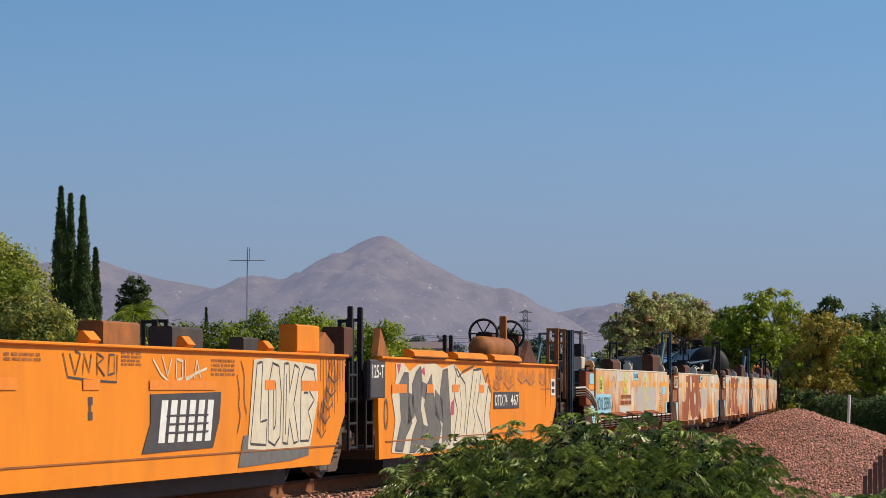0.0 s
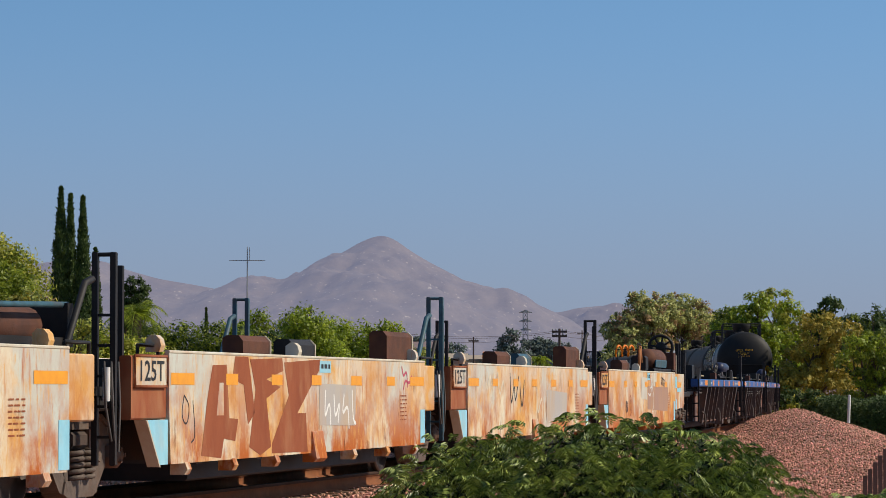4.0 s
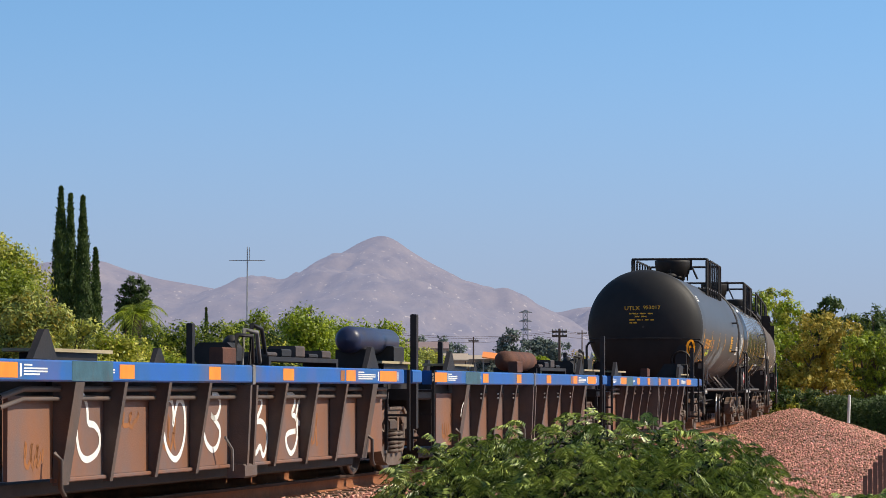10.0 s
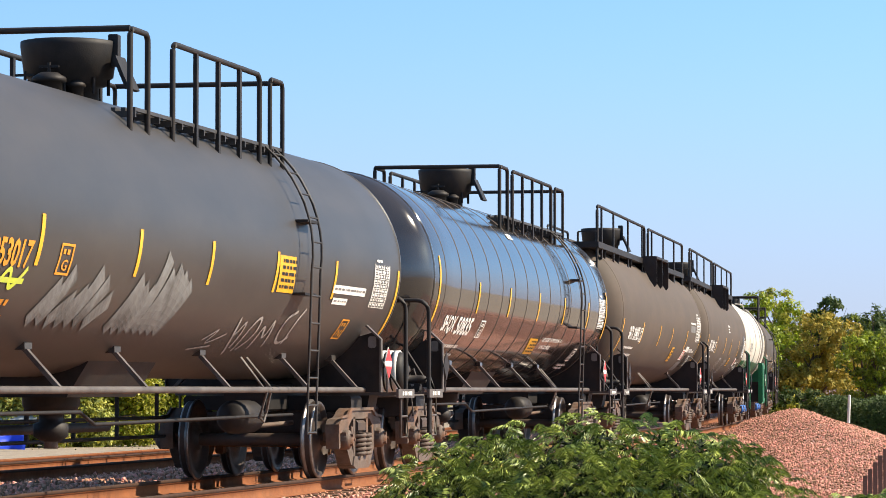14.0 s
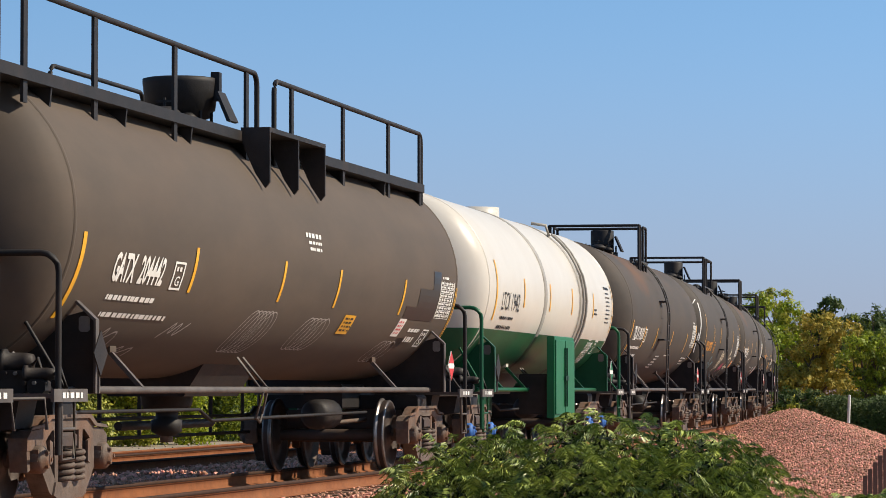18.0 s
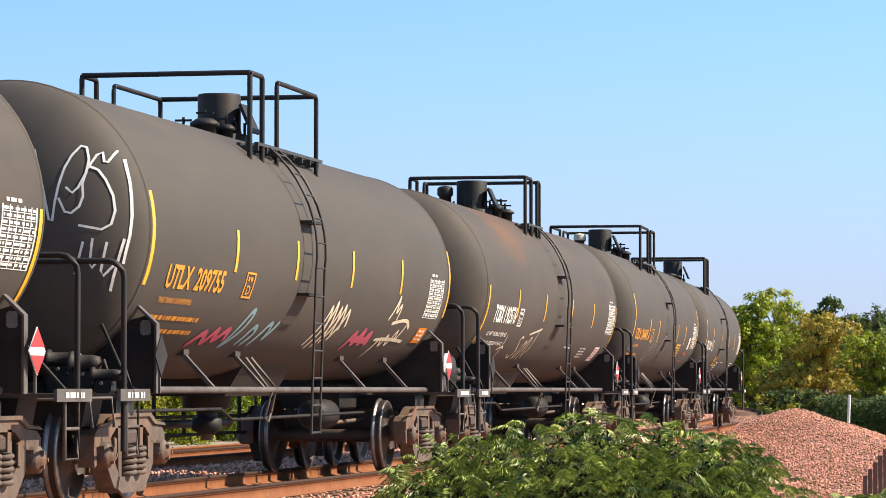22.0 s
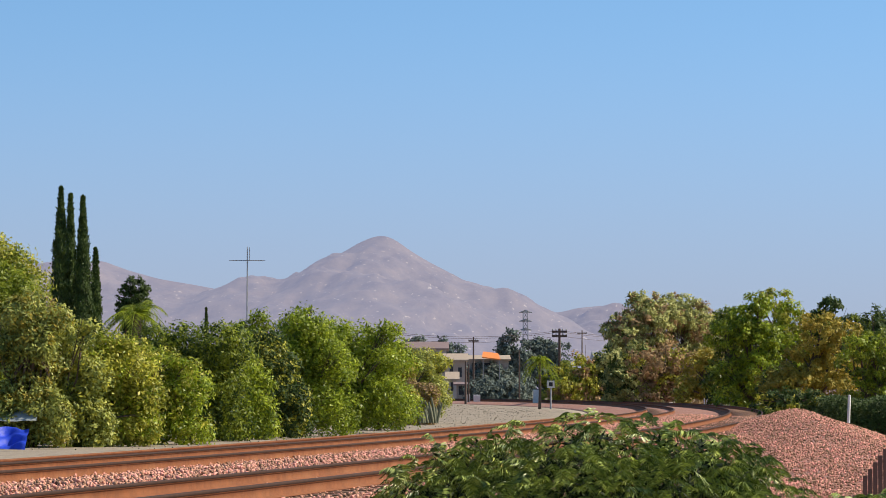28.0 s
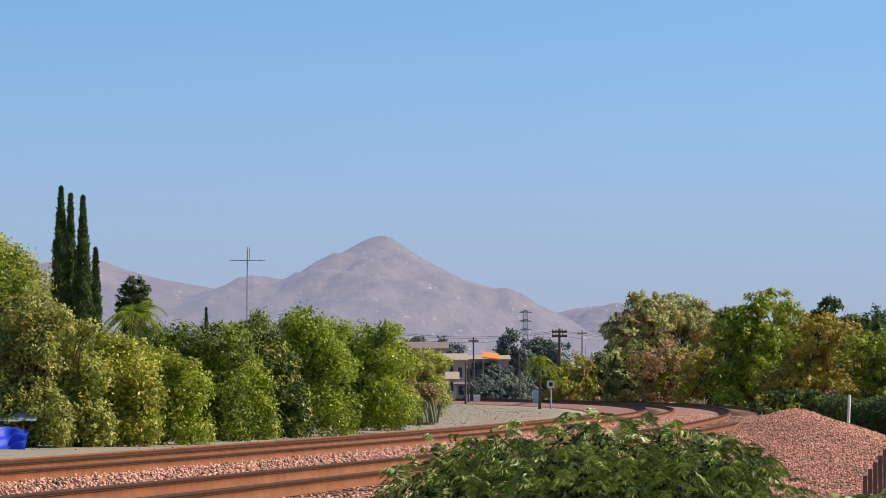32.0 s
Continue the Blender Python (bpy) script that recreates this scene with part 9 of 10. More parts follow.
for i, (px, d, wpx, top, foot, leaf, leaf2, lab) in enumerate(MIDDLE_TREES + OUTER_TREES):
    w = wpx * d / 5838.0
    z0 = -0.5
    h = vz(top, d) - z0
    rng = np.random.default_rng(300 + i)
    bl = masses(rng, w, h, 0.1, 9, depth=w * 0.8)
    for k in range(4):
        bl.append((w * (k / 3 - 0.5) * 0.8, -w * 0.1, h * rng.uniform(0.12, 0.32), w * 0.22, w * 0.2, h * 0.2))
    sz = 0.0011 * d
    n = int(min(15000, max(5000, 300 * w * h * (0.3 / sz) ** 1.2)))
    tree("tree" if h > 4.5 else "shrub", lab, vx(px, d), d, z0, bl, leaf, n, sz, 400 + i, 0.16, "trees beyond the curve", spread=0.32 * d / 250, leaf2=leaf2, category="tree" if h > 4.5 else "shrub")

# sparse twigs of a bare-topped tree at the edge
rng = np.random.default_rng(9)
tree("tree", "thin tree with sparse leaves against the sky", vx(1552, 185), 185, -0.5, [(0, 0, 5.4, 0.7, 0.6, 0.6), (0.3, 0, 4.6, 0.8, 0.6, 0.7), (-0.3, 0, 6.0, 0.35, 0.3, 0.3)], M_LEAF_D, 1300, 0.2, 10, 0.07, spread=0.2)

# clipped hedge behind the heap
V, F = [], []
rng = np.random.default_rng(12)
n = 26000
P = np.stack([rng.uniform(vx(1452, 128), vx(1640, 128), n), rng.uniform(127, 129.5, n), -0.7 + rng.random(n) ** 0.7 * 1.42], -1)
P[:, 2] += 0.08 * np.sin(P[:, 0] * 3)
V, F = leaf_fan(rng, P, np.tile([0.1, -0.8, 0.6], (n, 1)), 0.11, 0.5)
hedge = thing("hedge", "clipped dark green hedge behind the stone heap", "hedge")
bulk("foliage", V, F, M_LEAF_D, hedge)
part("stem", Geo().box(vx(1455, 128), vx(1640, 128), 128, 128.8, -0.95, 0.3), M_BARK, hedge)

# foreground bush with drooping compound leaves
def frond_bush(name, label, blobs, n, L, seed, foot):
    rng = np.random.default_rng(seed)
    B = np.array(blobs, float)
    w = B[:, 3] * B[:, 4]
    k = rng.choice(len(B), n, p=w / w.sum())
    d = rng.normal(0, 1, (n, 3))
    d[:, 2] = np.abs(d[:, 2]) * 0.9 + rng.normal(0, 0.25, n)
    d[:, 1] -= 0.35
    d /= np.linalg.norm(d, axis=1, keepdims=True)
    P = B[k, :3] + d * B[k, 3:] * (0.72 + 0.28 * rng.random((n, 1)) ** 0.7)
    out = d * np.array([1, 1, 0.35]) + rng.normal(0, 0.45, (n, 3))
    out[:, 2] += 0.35
    out /= np.linalg.norm(out, axis=1, keepdims=True)
    side = np.cross(out, np.array([0, 0, 1.0]))
    side /= np.linalg.norm(side, axis=1, keepdims=True) + 1e-9
    up = np.cross(side, out)
    V = []
    LL = L * rng.uniform(0.6, 1.25, (n, 1))
    pairs = 13
    hang = rng.uniform(0.5, 1.1, (n, 1))
    for j in range(pairs):
        q = (j + 0.8) / pairs
        C = P + out * LL * q + np.array([0, 0, -1.0]) * LL * 0.75 * q * q
        size = LL * (0.36 - 0.22 * abs(q - 0.35)) * rng.uniform(0.8, 1.15, (n, 1))
        for s in (-1, 1):
            way = side * s * 0.75 + out * 0.55 - np.array([0, 0, 1.0]) * hang + rng.normal(0, 0.12, (n, 3))
            tip = C + way * size * 0.9
            m = (C + tip) / 2 + up * size * 0.09
            o = out * size * 0.085 + side * s * size * 0.03
            V.append(np.stack([C, m + o, tip, m - o], 1))
    V = np.concatenate(V, 1).reshape(-1, 3)
    F = np.arange(len(V)).reshape(-1, 4)
    t = thing(name, label, "bush")
    bulk("foliage", V, F, M_LEAF_F, t)
    # stems, and inner leaves coloured near black in place of the bush's inner shade
    wb = [tuple(b) for b in blobs]
    part("stem", limbs(rng, float(B[:, 0].mean()), float(B[:, 1].mean()), foot, wb, 0.05), M_BARK, t)
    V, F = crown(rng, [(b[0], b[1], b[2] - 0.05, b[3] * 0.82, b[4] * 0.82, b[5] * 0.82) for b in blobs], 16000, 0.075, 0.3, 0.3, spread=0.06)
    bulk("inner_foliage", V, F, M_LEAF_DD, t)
    return t


D = 22.0
bush = [(vx(px, D), D + dy, vz(py, D) - rz * 0.86, rx, 0.75, rz) for px, py, rx, rz, dy in (
    (1060, 742, 0.42, 0.40, 0.0), (960, 758, 0.40, 0.38, -0.1), (870, 776, 0.36, 0.36, 0.1), (790, 792, 0.30, 0.34, 0.0), (1150, 755, 0.40, 0.38, 0.1), (1240, 775, 0.36, 0.36, -0.1),
    (1300, 795, 0.28, 0.34, 0.0), (740, 838, 0.26, 0.36, -0.2), (1350, 835, 0.26, 0.36, -0.2), (1000, 800, 0.6, 0.42, -0.5), (850, 835, 0.5, 0.42, -0.5), (1180, 815, 0.55, 0.42, -0.5), (1080, 840, 0.7, 0.42, -0.7), (930, 865, 0.6, 0.42, -0.8), (1280, 860, 0.5, 0.42, -0.6))]
bush += [(vx(1030, D), D, -0.15, 1.15, 0.8, 0.55)]
frond_bush("bush", "glossy green bush with drooping compound leaves before the tracks", bush, 2500, 0.20, 21, -0.95)
D = 15.0
bush = [(vx(px, D), D, vz(py, D) - 0.2, 0.16, 0.2, 0.2) for px, py in ((1500, 880), (1545, 872), (1590, 868))] + [(vx(1560, D), D, 0.05, 0.35, 0.3, 0.35)]
frond_bush("bush", "small leafy green bush in the near corner", bush, 700, 0.13, 22, -0.95)

# dry cactus-like pads at the hedge end
rng = np.random.default_rng(31)
g = Geo()
cact = thing("prickly_clump", "grey-green clump of upright pads at the hedge end", "cactus")
for i in range(60):
    px = rng.uniform(690, 775)
    d = 140 + rng.uniform(-3, 3)
    x, z = vx(px, d), vz(745, d)
    h = rng.uniform(0.35, 1.0)
    a = rng.normal(0, 0.25)
    g.tube([(x, d, z - 0.1), (x + a * h * 0.5, d, z + h * 0.5), (x + a * h, d, z + h)], [0.05, 0.075, 0.03], 6)
part("pad_stem", g, mat("grey_green_pad", (0.20, 0.20, 0.13), (0.13, 0.14, 0.08), 4, 0.8, bump=0.3), cact)

# ---- structures in the distance ----
M_WALL = mat("sunlit_stucco", (0.40, 0.34, 0.29), (0.34, 0.28, 0.24), 1.2, 0.9, bump=0.1, third=(0.35, 0.28, 0.22), tscale=0.4)
M_WALLW = mat("white_stucco", (0.40, 0.38, 0.36), (0.34, 0.32, 0.30), 1.2, 0.9, bump=0.1)
M_ROOF = mat("brown_metal_roof", (0.26, 0.18, 0.16), (0.20, 0.14, 0.125), 2, 0.7, bump=0.1)
M_ROOFO = mat("orange_tarpaulin", (0.75, 0.25, 0.06), (0.65, 0.2, 0.05), 3, 0.6, bump=0.1)
M_ROOFT = mat("tan_shingle_roof", (0.42, 0.33, 0.25), (0.34, 0.27, 0.2), 3, 0.85, bump=0.2)
M_POLE = mat("weathered_wood_pole", (0.12, 0.085, 0.065), (0.085, 0.06, 0.05), 4, 0.9, bump=0.2, stretch=(1, 1, 0.1))
M_GALV = mat("galvanised_steel", (0.36, 0.36, 0.37), (0.28, 0.28, 0.29), 4, 0.5, 0.5, bump=0.05)
M_DARK = mat("dark_opening", (0.03, 0.03, 0.035), (0.045, 0.045, 0.05), 4, 0.4, bump=0)
M_WPOST = mat("white_painted_post", (0.72, 0.70, 0.66), (0.6, 0.58, 0.54), 5, 0.6, bump=0.05)
M_BLUETARP = mat("blue_tarpaulin", (0.02, 0.06, 0.55), (0.02, 0.05, 0.4), 4, 0.5, bump=0.2)
M_NET = mat("grey_shade_net", (0.33, 0.35, 0.34), (0.24, 0.26, 0.26), 6, 0.9, bump=0.2)
M_FENCE = mat("red_brown_fence", (0.20, 0.10, 0.075), (0.14, 0.075, 0.06), 4, 0.9, bump=0.3, stretch=(1, 1, 0.2))


def house(name, label, px0, px1, d, eave, ridge_, wall, roof, deep=9.0, windows=(), foot=-0.6):
    """A gabled building across the view, with real openings set into its front."""
    x0, x1 = vx(px0, d), vx(px1, d)
    ze, zr = vz(eave, d), vz(ridge_, d)
    h = thing(name, label, "building")
    xs = sorted({x0, x1, *[v for a, b, _, _ in windows for v in (vx(a, d), vx(b, d))]})
    g = Geo()
    wins = [(vx(a, d), vx(b, d), vz(c, d), vz(e, d)) for a, b, c, e in windows]
    for a, b in zip(xs[:-1], xs[1:]):
        hit = [w for w in wins if w[0] <= a + 1e-6 and w[1] >= b - 1e-6]
        if hit:
            w = hit[0]
            g.box(a, b, d, d + 0.25, foot, w[3])
            g.box(a, b, d, d + 0.25, w[2], ze)
        else:
            g.box(a, b, d, d + 0.25, foot, ze)
    g.box(x0, x0 + 0.25, d + 0.25, d + deep, foot, ze)
    g.box(x1 - 0.25, x1, d + 0.25, d + deep, foot, ze)
    g.box(x0, x1, d + deep, d + deep + 0.25, foot, ze)
    part("wall", g, wall, h)
    part("roof", Geo().add([(x0 - 0.4, d - 0.5, ze), (x1 + 0.4, d - 0.5, ze), (x1 + 0.4, d + deep / 2, zr), (x0 - 0.4, d + deep / 2, zr), (x0 - 0.4, d + deep + 0.5, ze), (x1 + 0.4, d + deep + 0.5, ze),
                             (x0 - 0.4, d - 0.5, ze - 0.18), (x1 + 0.4, d - 0.5, ze - 0.18), (x1 + 0.4, d + deep + 0.5, ze - 0.18), (x0 - 0.4, d + deep + 0.5, ze - 0.18)],
                            [(0, 1, 2, 3), (3, 2, 5, 4), (0, 6, 7, 1), (4, 5, 8, 9), (0, 3, 4, 9, 6), (1, 7, 8, 5, 2), (6, 9, 8, 7)]), roof, h)
    for w in wins:
        wp = part("window", Geo().box(w[0], w[1], d + 0.14, d + 0.18, w[3], w[2]), M_DARK, h)
        g = Geo()
        g.box(w[0], w[0] + 0.06, d + 0.08, d + 0.14, w[3], w[2])
        g.box(w[1] - 0.06, w[1], d + 0.08, d + 0.14, w[3], w[2])
        g.box(w[0], w[1], d + 0.08, d + 0.14, w[2] - 0.06, w[2])
        part("window_frame", g, M_WALLW, wp)
    return h


house("warehouse", "long low warehouse with a brown metal roof", 690, 790, 520, 617, 603, M_WALLW, M_ROOF, 26, [(700, 712, 622, 636), (722, 740, 620, 640), (752, 766, 622, 640)])
house("house", "tan stucco house with a pale shingle roof", 770, 824, 470, 637, 625, M_WALL, M_ROOFT, 14, [(778, 786, 645, 660), (795, 803, 645, 662), (810, 818, 650, 668)])
house("shed", "small pale gabled shed beside the house", 793, 808, 440, 671, 658, M_WALLW, M_ROOFT, 6, [(797, 803, 676, 692)])
house("shop", "low pink building with an orange awning roof", 826, 900, 560, 636, 628, M_WALL, M_ROOFT, 18, [(834, 845, 642, 660), (856, 868, 642, 660)])
house("garage", "low dark building beyond the crossing", 808, 826, 430, 680, 676, M_WALL, M_ROOF, 6, [(811, 822, 683, 699)])
house("bungalow", "low house with a grey roof behind the hedge", 1478, 1600, 172, 700, 690, M_WALL, M_ROOF, 8, [(1500, 1520, 706, 720)])
house("blue_shed", "distant bluish shed among the trees", 1055, 1084, 420, 632, 622, M_GALV, M_GALV, 8)
tarp = thing("awning", "bright orange awning over the low building", "awning")
xa, xb, dd = vx(853, 556), vx(886, 556), 556
part("canopy", Geo().add([(xa, dd, vz(632, dd)), (xb, dd, vz(636, dd)), (xb - 0.4, dd + 4, vz(625, dd)), (xa + 0.2, dd + 4, vz(622, dd)), (xa, dd, vz(634, dd)), (xb, dd, vz(638, dd)), (xb - 0.4, dd + 4, vz(627, dd)), (xa + 0.2, dd + 4, vz(624, dd))], [(0, 1, 2, 3), (7, 6, 5, 4), (0, 4, 5, 1), (1, 5, 6, 2), (2, 6, 7, 3), (3, 7, 4, 0)]), M_ROOFO, tarp)
for x in (xa + 0.2, xb - 0.2):
    part("pole", Geo().box(x - 0.06, x + 0.06, dd + 0.1, dd + 0.22, -0.6, vz(635, dd)), M_GALV, tarp)


def utility_pole(px, d, top, arms, label, r=0.16):
    t = thing("utility_pole", label, "utility pole", "utility poles")
    x, zt = vx(px, d), vz(top, d)
    part("pole", Geo().tube([(x, d, -0.8), (x, d, zt)], [r, r * 0.7], 8), M_POLE, t)
    for dz, half in arms:
        a = part("crossarm", Geo().box(x - half, x + half, d - 0.1 - r, d + 0.1 - r, zt - dz - 0.12, zt - dz + 0.1), M_POLE, t)
        for k in (-0.9, -0.45, 0.45, 0.9):
            part("insulator", Geo().lathe([(zt - dz + 0.1, 0.03), (zt - dz + 0.16, 0.07), (zt - dz + 0.24, 0.07), (zt - dz + 0.3, 0.02)], 8, "z", (x + half * k, d - r, 0)), M_GALV, a)
    return x, zt


P1 = utility_pole(694, 330, 585, [(0.15, 0.9)], "wooden utility pole with one crossarm")
P2 = utility_pole(990, 330, 582, [(0.3, 0.75), (0.75, 0.75)], "wooden utility pole with two crossarms")
utility_pole(919, 380, 620, [], "plain wooden pole beside the crossing", 0.1)
utility_pole(838, 520, 597, [(0.6, 0.8)], "distant wooden utility pole with a crossarm")
utility_pole(548, 240, 545, [(0.3, 0.2)], "wooden pole rising behind the hedge", 0.1)
utility_pole(824, 330, 640, [], "grey lamp post beside the crossing", 0.12)
utility_pole(829, 335, 645, [], "grey lamp post beside the crossing", 0.1)
utility_pole(1030, 700, 585, [(0.6, 1.0)], "distant wooden utility pole with a crossarm")
wires = thing("overhead_wire", "thin dark overhead wires between the poles", "wire")
for dz in (0.2, 0.35, 0.75):
    pts = [(P1[0] + (P2[0] - P1[0]) * k, 330 - 0.2, P1[1] - dz + (P2[1] - P1[1]) * k - 0.55 * 4 * k * (1 - k)) for k in np.linspace(0, 1, 14)]
    part("strand", Geo().tube(pts, 0.014, 4), M_POLE, wires)
    pts = [(P2[0] + 22 * k, 330 + 60 * k, P2[1] - dz - 0.4 * 4 * k * (1 - k)) for k in np.linspace(0, 1, 8)]
    part("strand", Geo().tube(pts, 0.014, 4), M_POLE, wires)


def lattice_tower(px, d, top, wpx, label):
    t = thing("lattice_tower", label, "pylon")
    x, zt, w = vx(px, d), vz(top, d), wpx * d / 5838.0
    legs = [(-1, -1), (1, -1), (1, 1), (-1, 1)]
    wide = lambda k: w * (0.5 - 0.22 * min(1, k * 1.3)) if k < 0.75 else w * 0.28
    ks = np.linspace(0, 1, 11)
    for a, b in legs:
        part("leg", Geo().tube([(x + a * wide(k), d + b * wide(k), -0.8 + (zt + 0.8) * k) for k in ks], 0.07, 4), M_GALV, t)
    g = Geo()
    for k0, k1 in zip(ks[:-1], ks[1:]):
        for i in range(4):
            p, q = legs[i], legs[(i + 1) % 4]
            A = (x + p[0] * wide(k0), d + p[1] * wide(k0), -0.8 + (zt + 0.8) * k0)
            B = (x + q[0] * wide(k1), d + q[1] * wide(k1), -0.8 + (zt + 0.8) * k1)
            g.tube([A, B], 0.035, 4)
            g.tube([(x + q[0] * wide(k0), d + q[1] * wide(k0), -0.8 + (zt + 0.8) * k0), (x + p[0] * wide(k1), d + p[1] * wide(k1), -0.8 + (zt + 0.8) * k1)], 0.035, 4)
    part("bracing", g, M_GALV, t)
    for k in (0.78, 0.88, 0.98):
        z = -0.8 + (zt + 0.8) * k
        part("crossarm", Geo().add([(x - w * 0.75, d, z), (x, d - 0.3, z + 0.5), (x + w * 0.75, d, z), (x, d - 0.3, z - 0.1)], [(0, 1, 2, 3)]).tube([(x - w * 0.75, d, z), (x + w * 0.75, d, z)], 0.1, 5), M_GALV, t)


lattice_tower(930, 640, 550, 15, "grey steel lattice power pylon")

# tall mast with a crossbar
mast = thing("mast", "tall thin grey mast with a single crossbar", "mast")
d = 260
x, zt = vx(437.5, d), vz(437, d)
part("pole", Geo().tube([(x, d, -0.8), (x, d, vz(520, d)), (x, d, zt)], [0.085, 0.06, 0.04], 8), M_GALV, mast)
part("crossbar", Geo().tube([(x - 1.44, d, vz(461.5, d)), (x + 1.42, d, vz(461.5, d))], 0.035, 6), M_GALV, mast)
part("aerial", Geo().tube([(x + 0.18, d, vz(462, d)), (x + 0.18, d, vz(438, d))], 0.03, 5), M_GALV, mast)

# track-side sign
sgn = thing("track_sign", "small grey post with a square white sign", "sign")
d = 246
x = vx(974.5, d)
part("post", Geo().tube([(x, d, -0.7), (x, d, vz(676, d))], 0.07, 7), M_GALV, sgn)
p = part("board", Geo().plate([(x - 0.28, vz(687, d)), (x + 0.28, vz(687, d)), (x + 0.28, vz(674, d)), (x - 0.28, vz(674, d))], d - 0.12, d - 0.08), M_WPOST, sgn)
part("dark_field", Geo().plate([(x - 0.14, vz(684, d)), (x + 0.14, vz(684, d)), (x + 0.14, vz(677, d)), (x - 0.14, vz(677, d))], d - 0.13, d - 0.121), M_DARK, p)
for px0, px1, dd, ztop, lab in ((943, 953, 300, 690, "small white signal cabinet by the track"), (826, 832, 335, 698, "white cabinet by the crossing"), (838, 850, 335, 699, "pale low cabinet by the crossing")):
    c_ = thing("cabinet", lab, "cabinet")
    part("body", Geo().box(vx(px0, dd), vx(px1, dd), dd, dd + 0.6, -0.6, vz(ztop, dd), 0.03), M_WPOST, c_)
    part("door", Geo().box(vx(px0, dd) + 0.05, vx(px1, dd) - 0.05, dd - 0.02, dd - 0.004, -0.4, vz(ztop, dd) - 0.08, 0.005), M_WPOST, c_)

# white post beside the heap, low pickets, fence panel, tarpaulin and net on the hedge side
post = thing("marker_post", "leaning white painted marker post", "post")
d = 122
part("shaft", Geo().tube([(vx(1499, d), d, -1.0), (vx(1502.5, d), d, vz(702, d))], 0.055, 8), M_WPOST, post)
part("cap", Geo().lathe([(vz(702, d), 0.05), (vz(702, d) + 0.04, 0.06), (vz(702, d) + 0.07, 0.001)], 8, "z", (vx(1502.5, d), d, 0)), M_WPOST, post)
rng = np.random.default_rng(3)
for k in range(15):
    px = 1246 + 4.6 * k
    d = 262 - k * 1.5
    pk = thing("picket", "pale weathered picket beside the far curve", "picket", "pickets beside the far curve")
    pk_x = vx(px, d)
    part("stake", Geo().box(pk_x - 0.05, pk_x + 0.05, d, d + 0.05, -0.6, vz(706 - rng.uniform(0, 6), d), 0.01), M_WPOST, pk)
kerb = thing("kerb_wall", "low pale concrete wall beyond the heap", "wall")
part("body", Geo().box(vx(1535, 118), vx(1640, 118), 118, 118.4, -1.0, vz(776, 118), 0.02), M_WALLW, kerb)
fence = thing("fence_panel", "red-brown slatted fence panel by the heap", "fence")
d = 36
for k in range(14):
    px = 1526 + k * 9
    top = 842 - 48 * min(1, k / 4.0) - (k > 4) * 0.4 * (k - 4)
    part("slat", Geo().box(vx(px, d), vx(px + 7.4, d), d, d + 0.03, -0.95, vz(top, d), 0.004), M_FENCE, fence)
part("fence_rail", Geo().box(vx(1526, d), vx(1660, d), d + 0.03, d + 0.07, -0.45, -0.38), M_FENCE, fence)
tb = thing("tarpaulin", "crumpled bright blue tarpaulin under the trees", "tarpaulin")
gx_, gy_ = np.meshgrid(np.linspace(vx(-40, 84), vx(54, 84), 24), np.linspace(0, 1, 16))
zz = -0.5 + (vz(757, 84) + 0.5) * (1 - gy_) + np.array([noise.noise((a * 2.2, b * 4, 1)) for a, b in zip(gx_.ravel(), gy_.ravel())]).reshape(gx_.shape) * 0.16
k_ = np.arange(gx_.size).reshape(gx_.shape)
bulk("sheet", np.stack([gx_, 84 - gy_ * 0.9 + 0.2 * np.sin(gx_ * 5), zz], -1).reshape(-1, 3), np.stack([k_[:-1, :-1], k_[:-1, 1:], k_[1:, 1:], k_[1:, :-1]], -1).reshape(-1, 4), M_BLUETARP, tb)
nt_ = thing("shade_net", "sagging grey shade net in the trees", "net")
gx_, gy_ = np.meshgrid(np.linspace(vx(-60, 86), vx(72, 86), 20), np.linspace(0, 1, 14))
zz = vz(690, 86) + (vz(745, 86) - vz(690, 86)) * gy_ + np.array([noise.noise((a * 1.1, b * 3, 2)) for a, b in zip(gx_.ravel(), gy_.ravel())]).reshape(gx_.shape) * 0.12 - 0.5 * np.clip((gx_ - vx(40, 86)), 0, 9) * (1 - gy_)
bulk("sheet", np.stack([gx_, 86.4 - gy_ * 1.2, zz], -1).reshape(-1, 3), (lambda q: np.stack([q[:-1, :-1], q[:-1, 1:], q[1:, 1:], q[1:, :-1]], -1).reshape(-1, 4))(np.arange(gx_.size).reshape(gx_.shape)), M_NET, nt_)
part("net_pole", Geo().tube([(vx(5, 86.4), 86.5, -0.6), (vx(5, 86.4), 86.5, vz(690, 86))], 0.03, 6), M_POLE, nt_)
part("net_pole", Geo().tube([(vx(60, 86.4), 86.5, -0.6), (vx(60, 86.4), 86.5, vz(700, 86))], 0.03, 6), M_POLE, nt_)

# ---- ties and loose stone ----
TIE = Geo().box(-0.115, 0.115, -1.3, 1.3, -0.36, -0.176, 0.02).mesh("tie", M_TIE)
ties = tagged(new("tie_row"), "row of weathered ties under the near track", "ties", kind="structure")
ties_far = tagged(new("tie_row"), "row of weathered ties under the far track", "ties", kind="structure")
for k in range(170):
    s = -34 + k * 0.6
    for holder, u in ((ties, 0.0), (ties_far, float(far_offset(s)))):
        X, Y, t = line(s, u)
        ob = part("tie", TIE, None, holder)
        ob.matrix_basis = pose(float(X), float(Y), 0, 0, 0, 90 - math.degrees(float(t)) + ((k * 37) % 7 - 3) * 0.3)
V, F = [], []
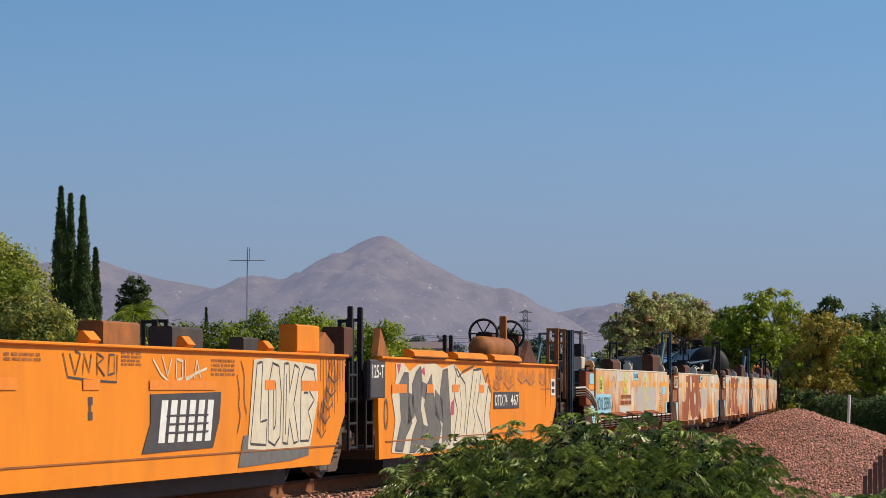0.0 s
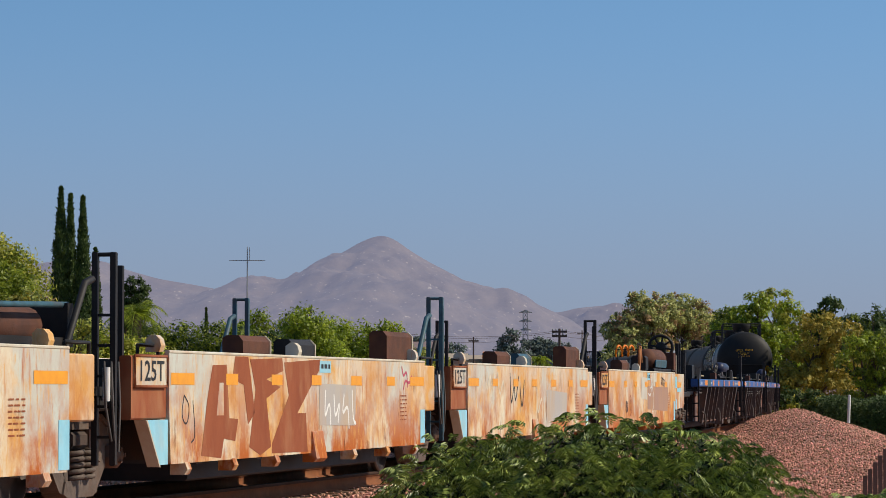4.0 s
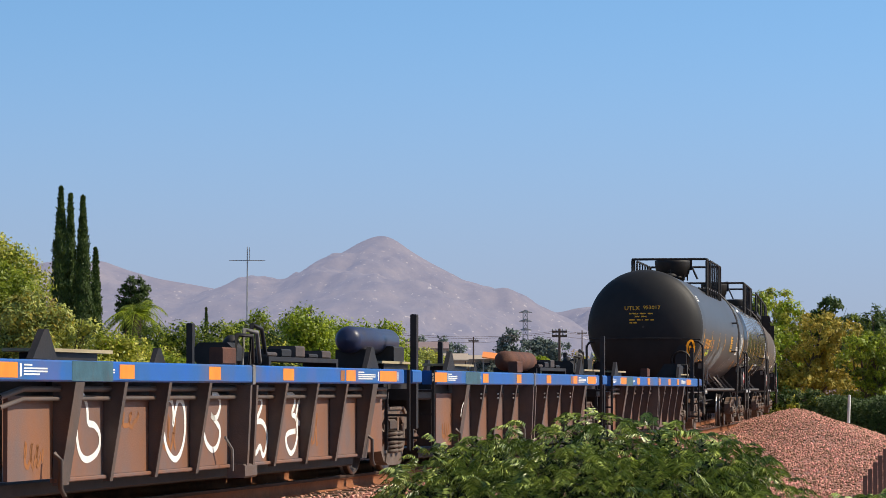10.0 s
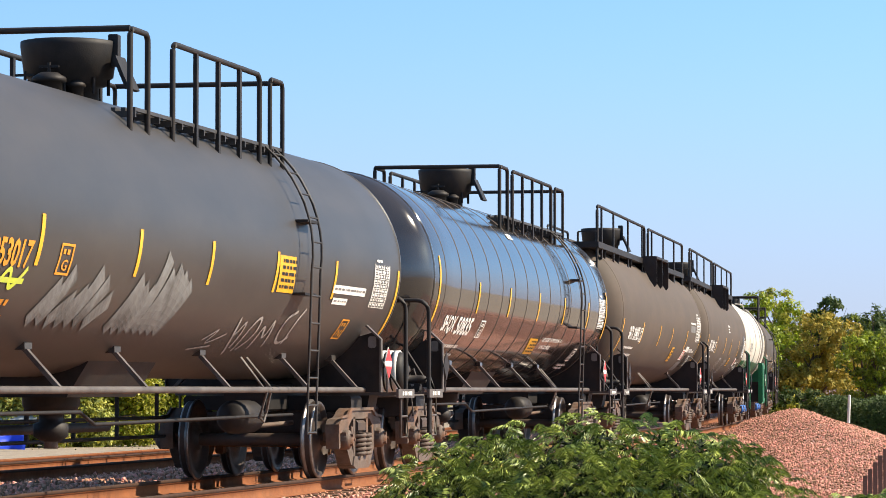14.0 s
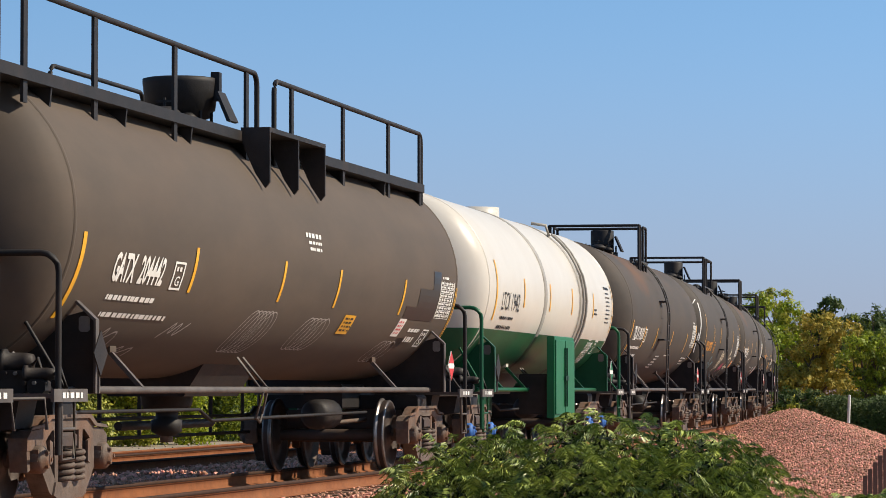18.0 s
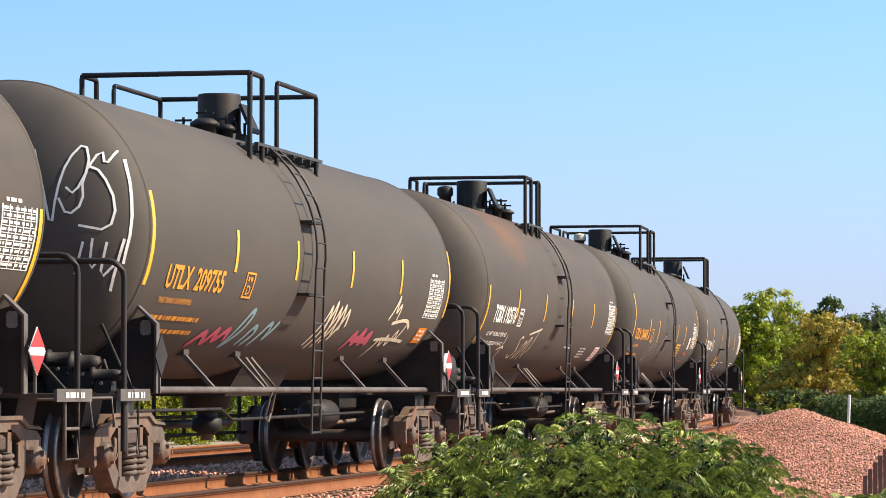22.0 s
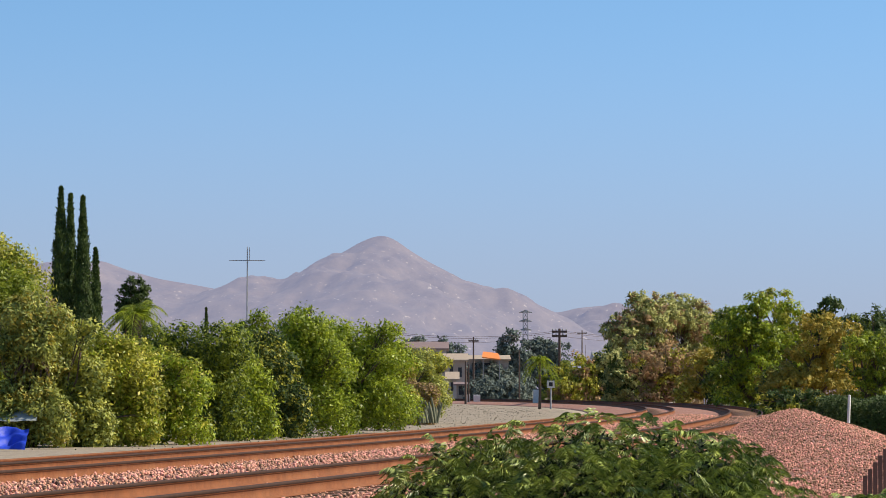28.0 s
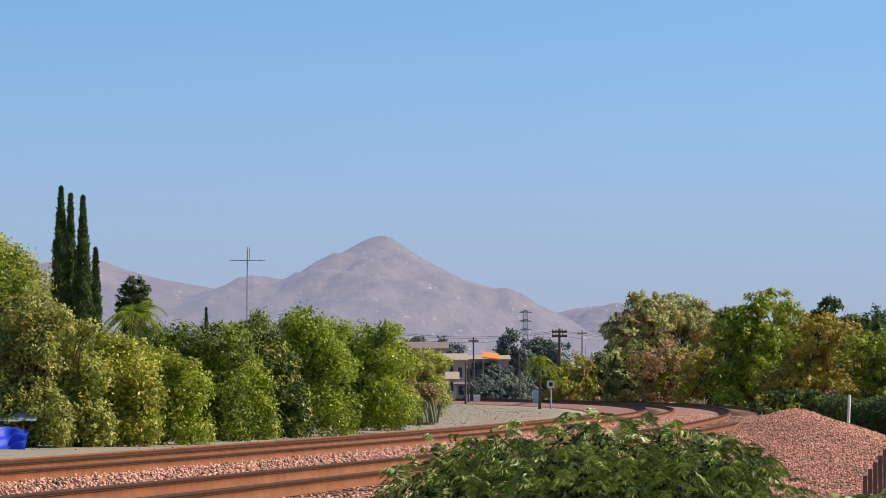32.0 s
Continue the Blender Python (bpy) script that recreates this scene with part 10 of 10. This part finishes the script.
for s in [*np.arange(-500, -34.3, 0.6), *np.arange(68.2, 330, 0.6)]:
    for u in (0.0, float(far_offset(s))):
        X, Y, t = line(s, u)
        c, q = math.cos(math.pi / 2 - t), math.sin(math.pi / 2 - t)
        o = len(V)
        for a in (-0.115, 0.115):
            for b in (-1.3, 1.3):
                for z in (-0.36, -0.176):
                    V.append((X + a * c - b * q, Y + a * q + b * c, z))
        F += [(o, o + 1, o + 3, o + 2), (o + 4, o + 6, o + 7, o + 5), (o, o + 4, o + 5, o + 1), (o + 2, o + 3, o + 7, o + 6), (o + 1, o + 5, o + 7, o + 3)]
tagged(bulk("distant_ties", V, F, M_TIE), "weathered ties farther along both tracks", "ties", kind="stuff")

ROCK = np.array([(1, 0, 0), (-1, 0, 0.1), (0, 1, -0.1), (0, -1, 0), (0.1, 0.1, 0.8), (0, -0.1, -0.8)], float)
ROCKF = np.array([(0, 2, 4), (2, 1, 4), (1, 3, 4), (3, 0, 4), (2, 0, 5), (1, 2, 5), (3, 1, 5), (0, 3, 5)])


def stones(name, P, size, seed, label, material=None):
    rng = np.random.default_rng(seed)
    n = len(P)
    A = rng.normal(0, 1, (n, 3, 3))
    Q = np.linalg.qr(A)[0]
    S = size * rng.uniform(0.55, 1.25, (n, 1, 1)) * rng.uniform(0.6, 1.2, (n, 1, 3))
    V = np.einsum("nij,vj->nvi", Q, ROCK) * S + P[:, None, :]
    F = (ROCKF[None] + 6 * np.arange(n)[:, None, None]).reshape(-1, 3)
    tagged(bulk(name, V.reshape(-1, 3), F, material or M_STONE), label, "stones", kind="stuff")


rng = np.random.default_rng(8)
n = 90000
s = -34 + 130 * rng.random(n) ** 1.5
u = rng.uniform(-3.6, 7.6, n)
X, Y, _ = line(s, u)
Z = np.interp(u, [-3.9, -2.0, -1.4, 0, 1.35, 2.0, 2.9, 3.5, 7.0, 7.9], [-0.98, -0.24, -0.205, -0.215, -0.205, -0.14, -0.115, -0.17, -0.20, -0.36]) + rng.uniform(-0.01, 0.03, n)
stones("loose_ballast", np.stack([X, Y, Z], -1), 0.036, 1, "loose pink ballast stones between the rails")
n = 95000
y = 46 + 70 * rng.random(n) ** 1.3
hxc = np.interp(y, [p[1] for p in HEAP][::-1], [p[0] for p in HEAP][::-1])
x = hxc + rng.uniform(-3.6, 3.2, n)
z = heap_z(x, y)
keep = z > -0.9
z = z + np.array([noise.noise((a * 0.9, b * 0.5, 0)) for a, b in zip(x, y)]) * 0.10 + rng.uniform(-0.01, 0.03, n)
stones("heap_stones", np.stack([x, y, z], -1)[keep], 0.031, 2, "crushed pink stones on the heap")

# scattered gravel and clods on the open ground beyond the path
n = 4500
s = rng.uniform(20, 260, n)
u = far_offset(s) + 1.6 + 26 * rng.random(n) ** 1.6
X, Y, _ = line(s, u)
stones("path_gravel", np.stack([X, Y, np.full(n, -0.43)], -1), 0.042, 5, "scattered grey gravel and clods on the path", mat("grey_clod", (0.20, 0.17, 0.13), (0.36, 0.31, 0.24), 6, 0.95, bump=0.2, island=0.3))

# ---- motion ----
def motions():
    for ob, c, half in TRAIN:
        rows = []
        for i in range(0, 33):
            t = float(i)
            s = float(train_s(t)) + c
            xa, ya, _ = line(s - half)
            xb, yb, _ = line(s + half)
            rows.append((t, pose((xa + xb) / 2, (ya + yb) / 2, 0, 0, 0, math.degrees(math.atan2(yb - ya, xb - xa)))))
        walk(ob, rows)


motions()
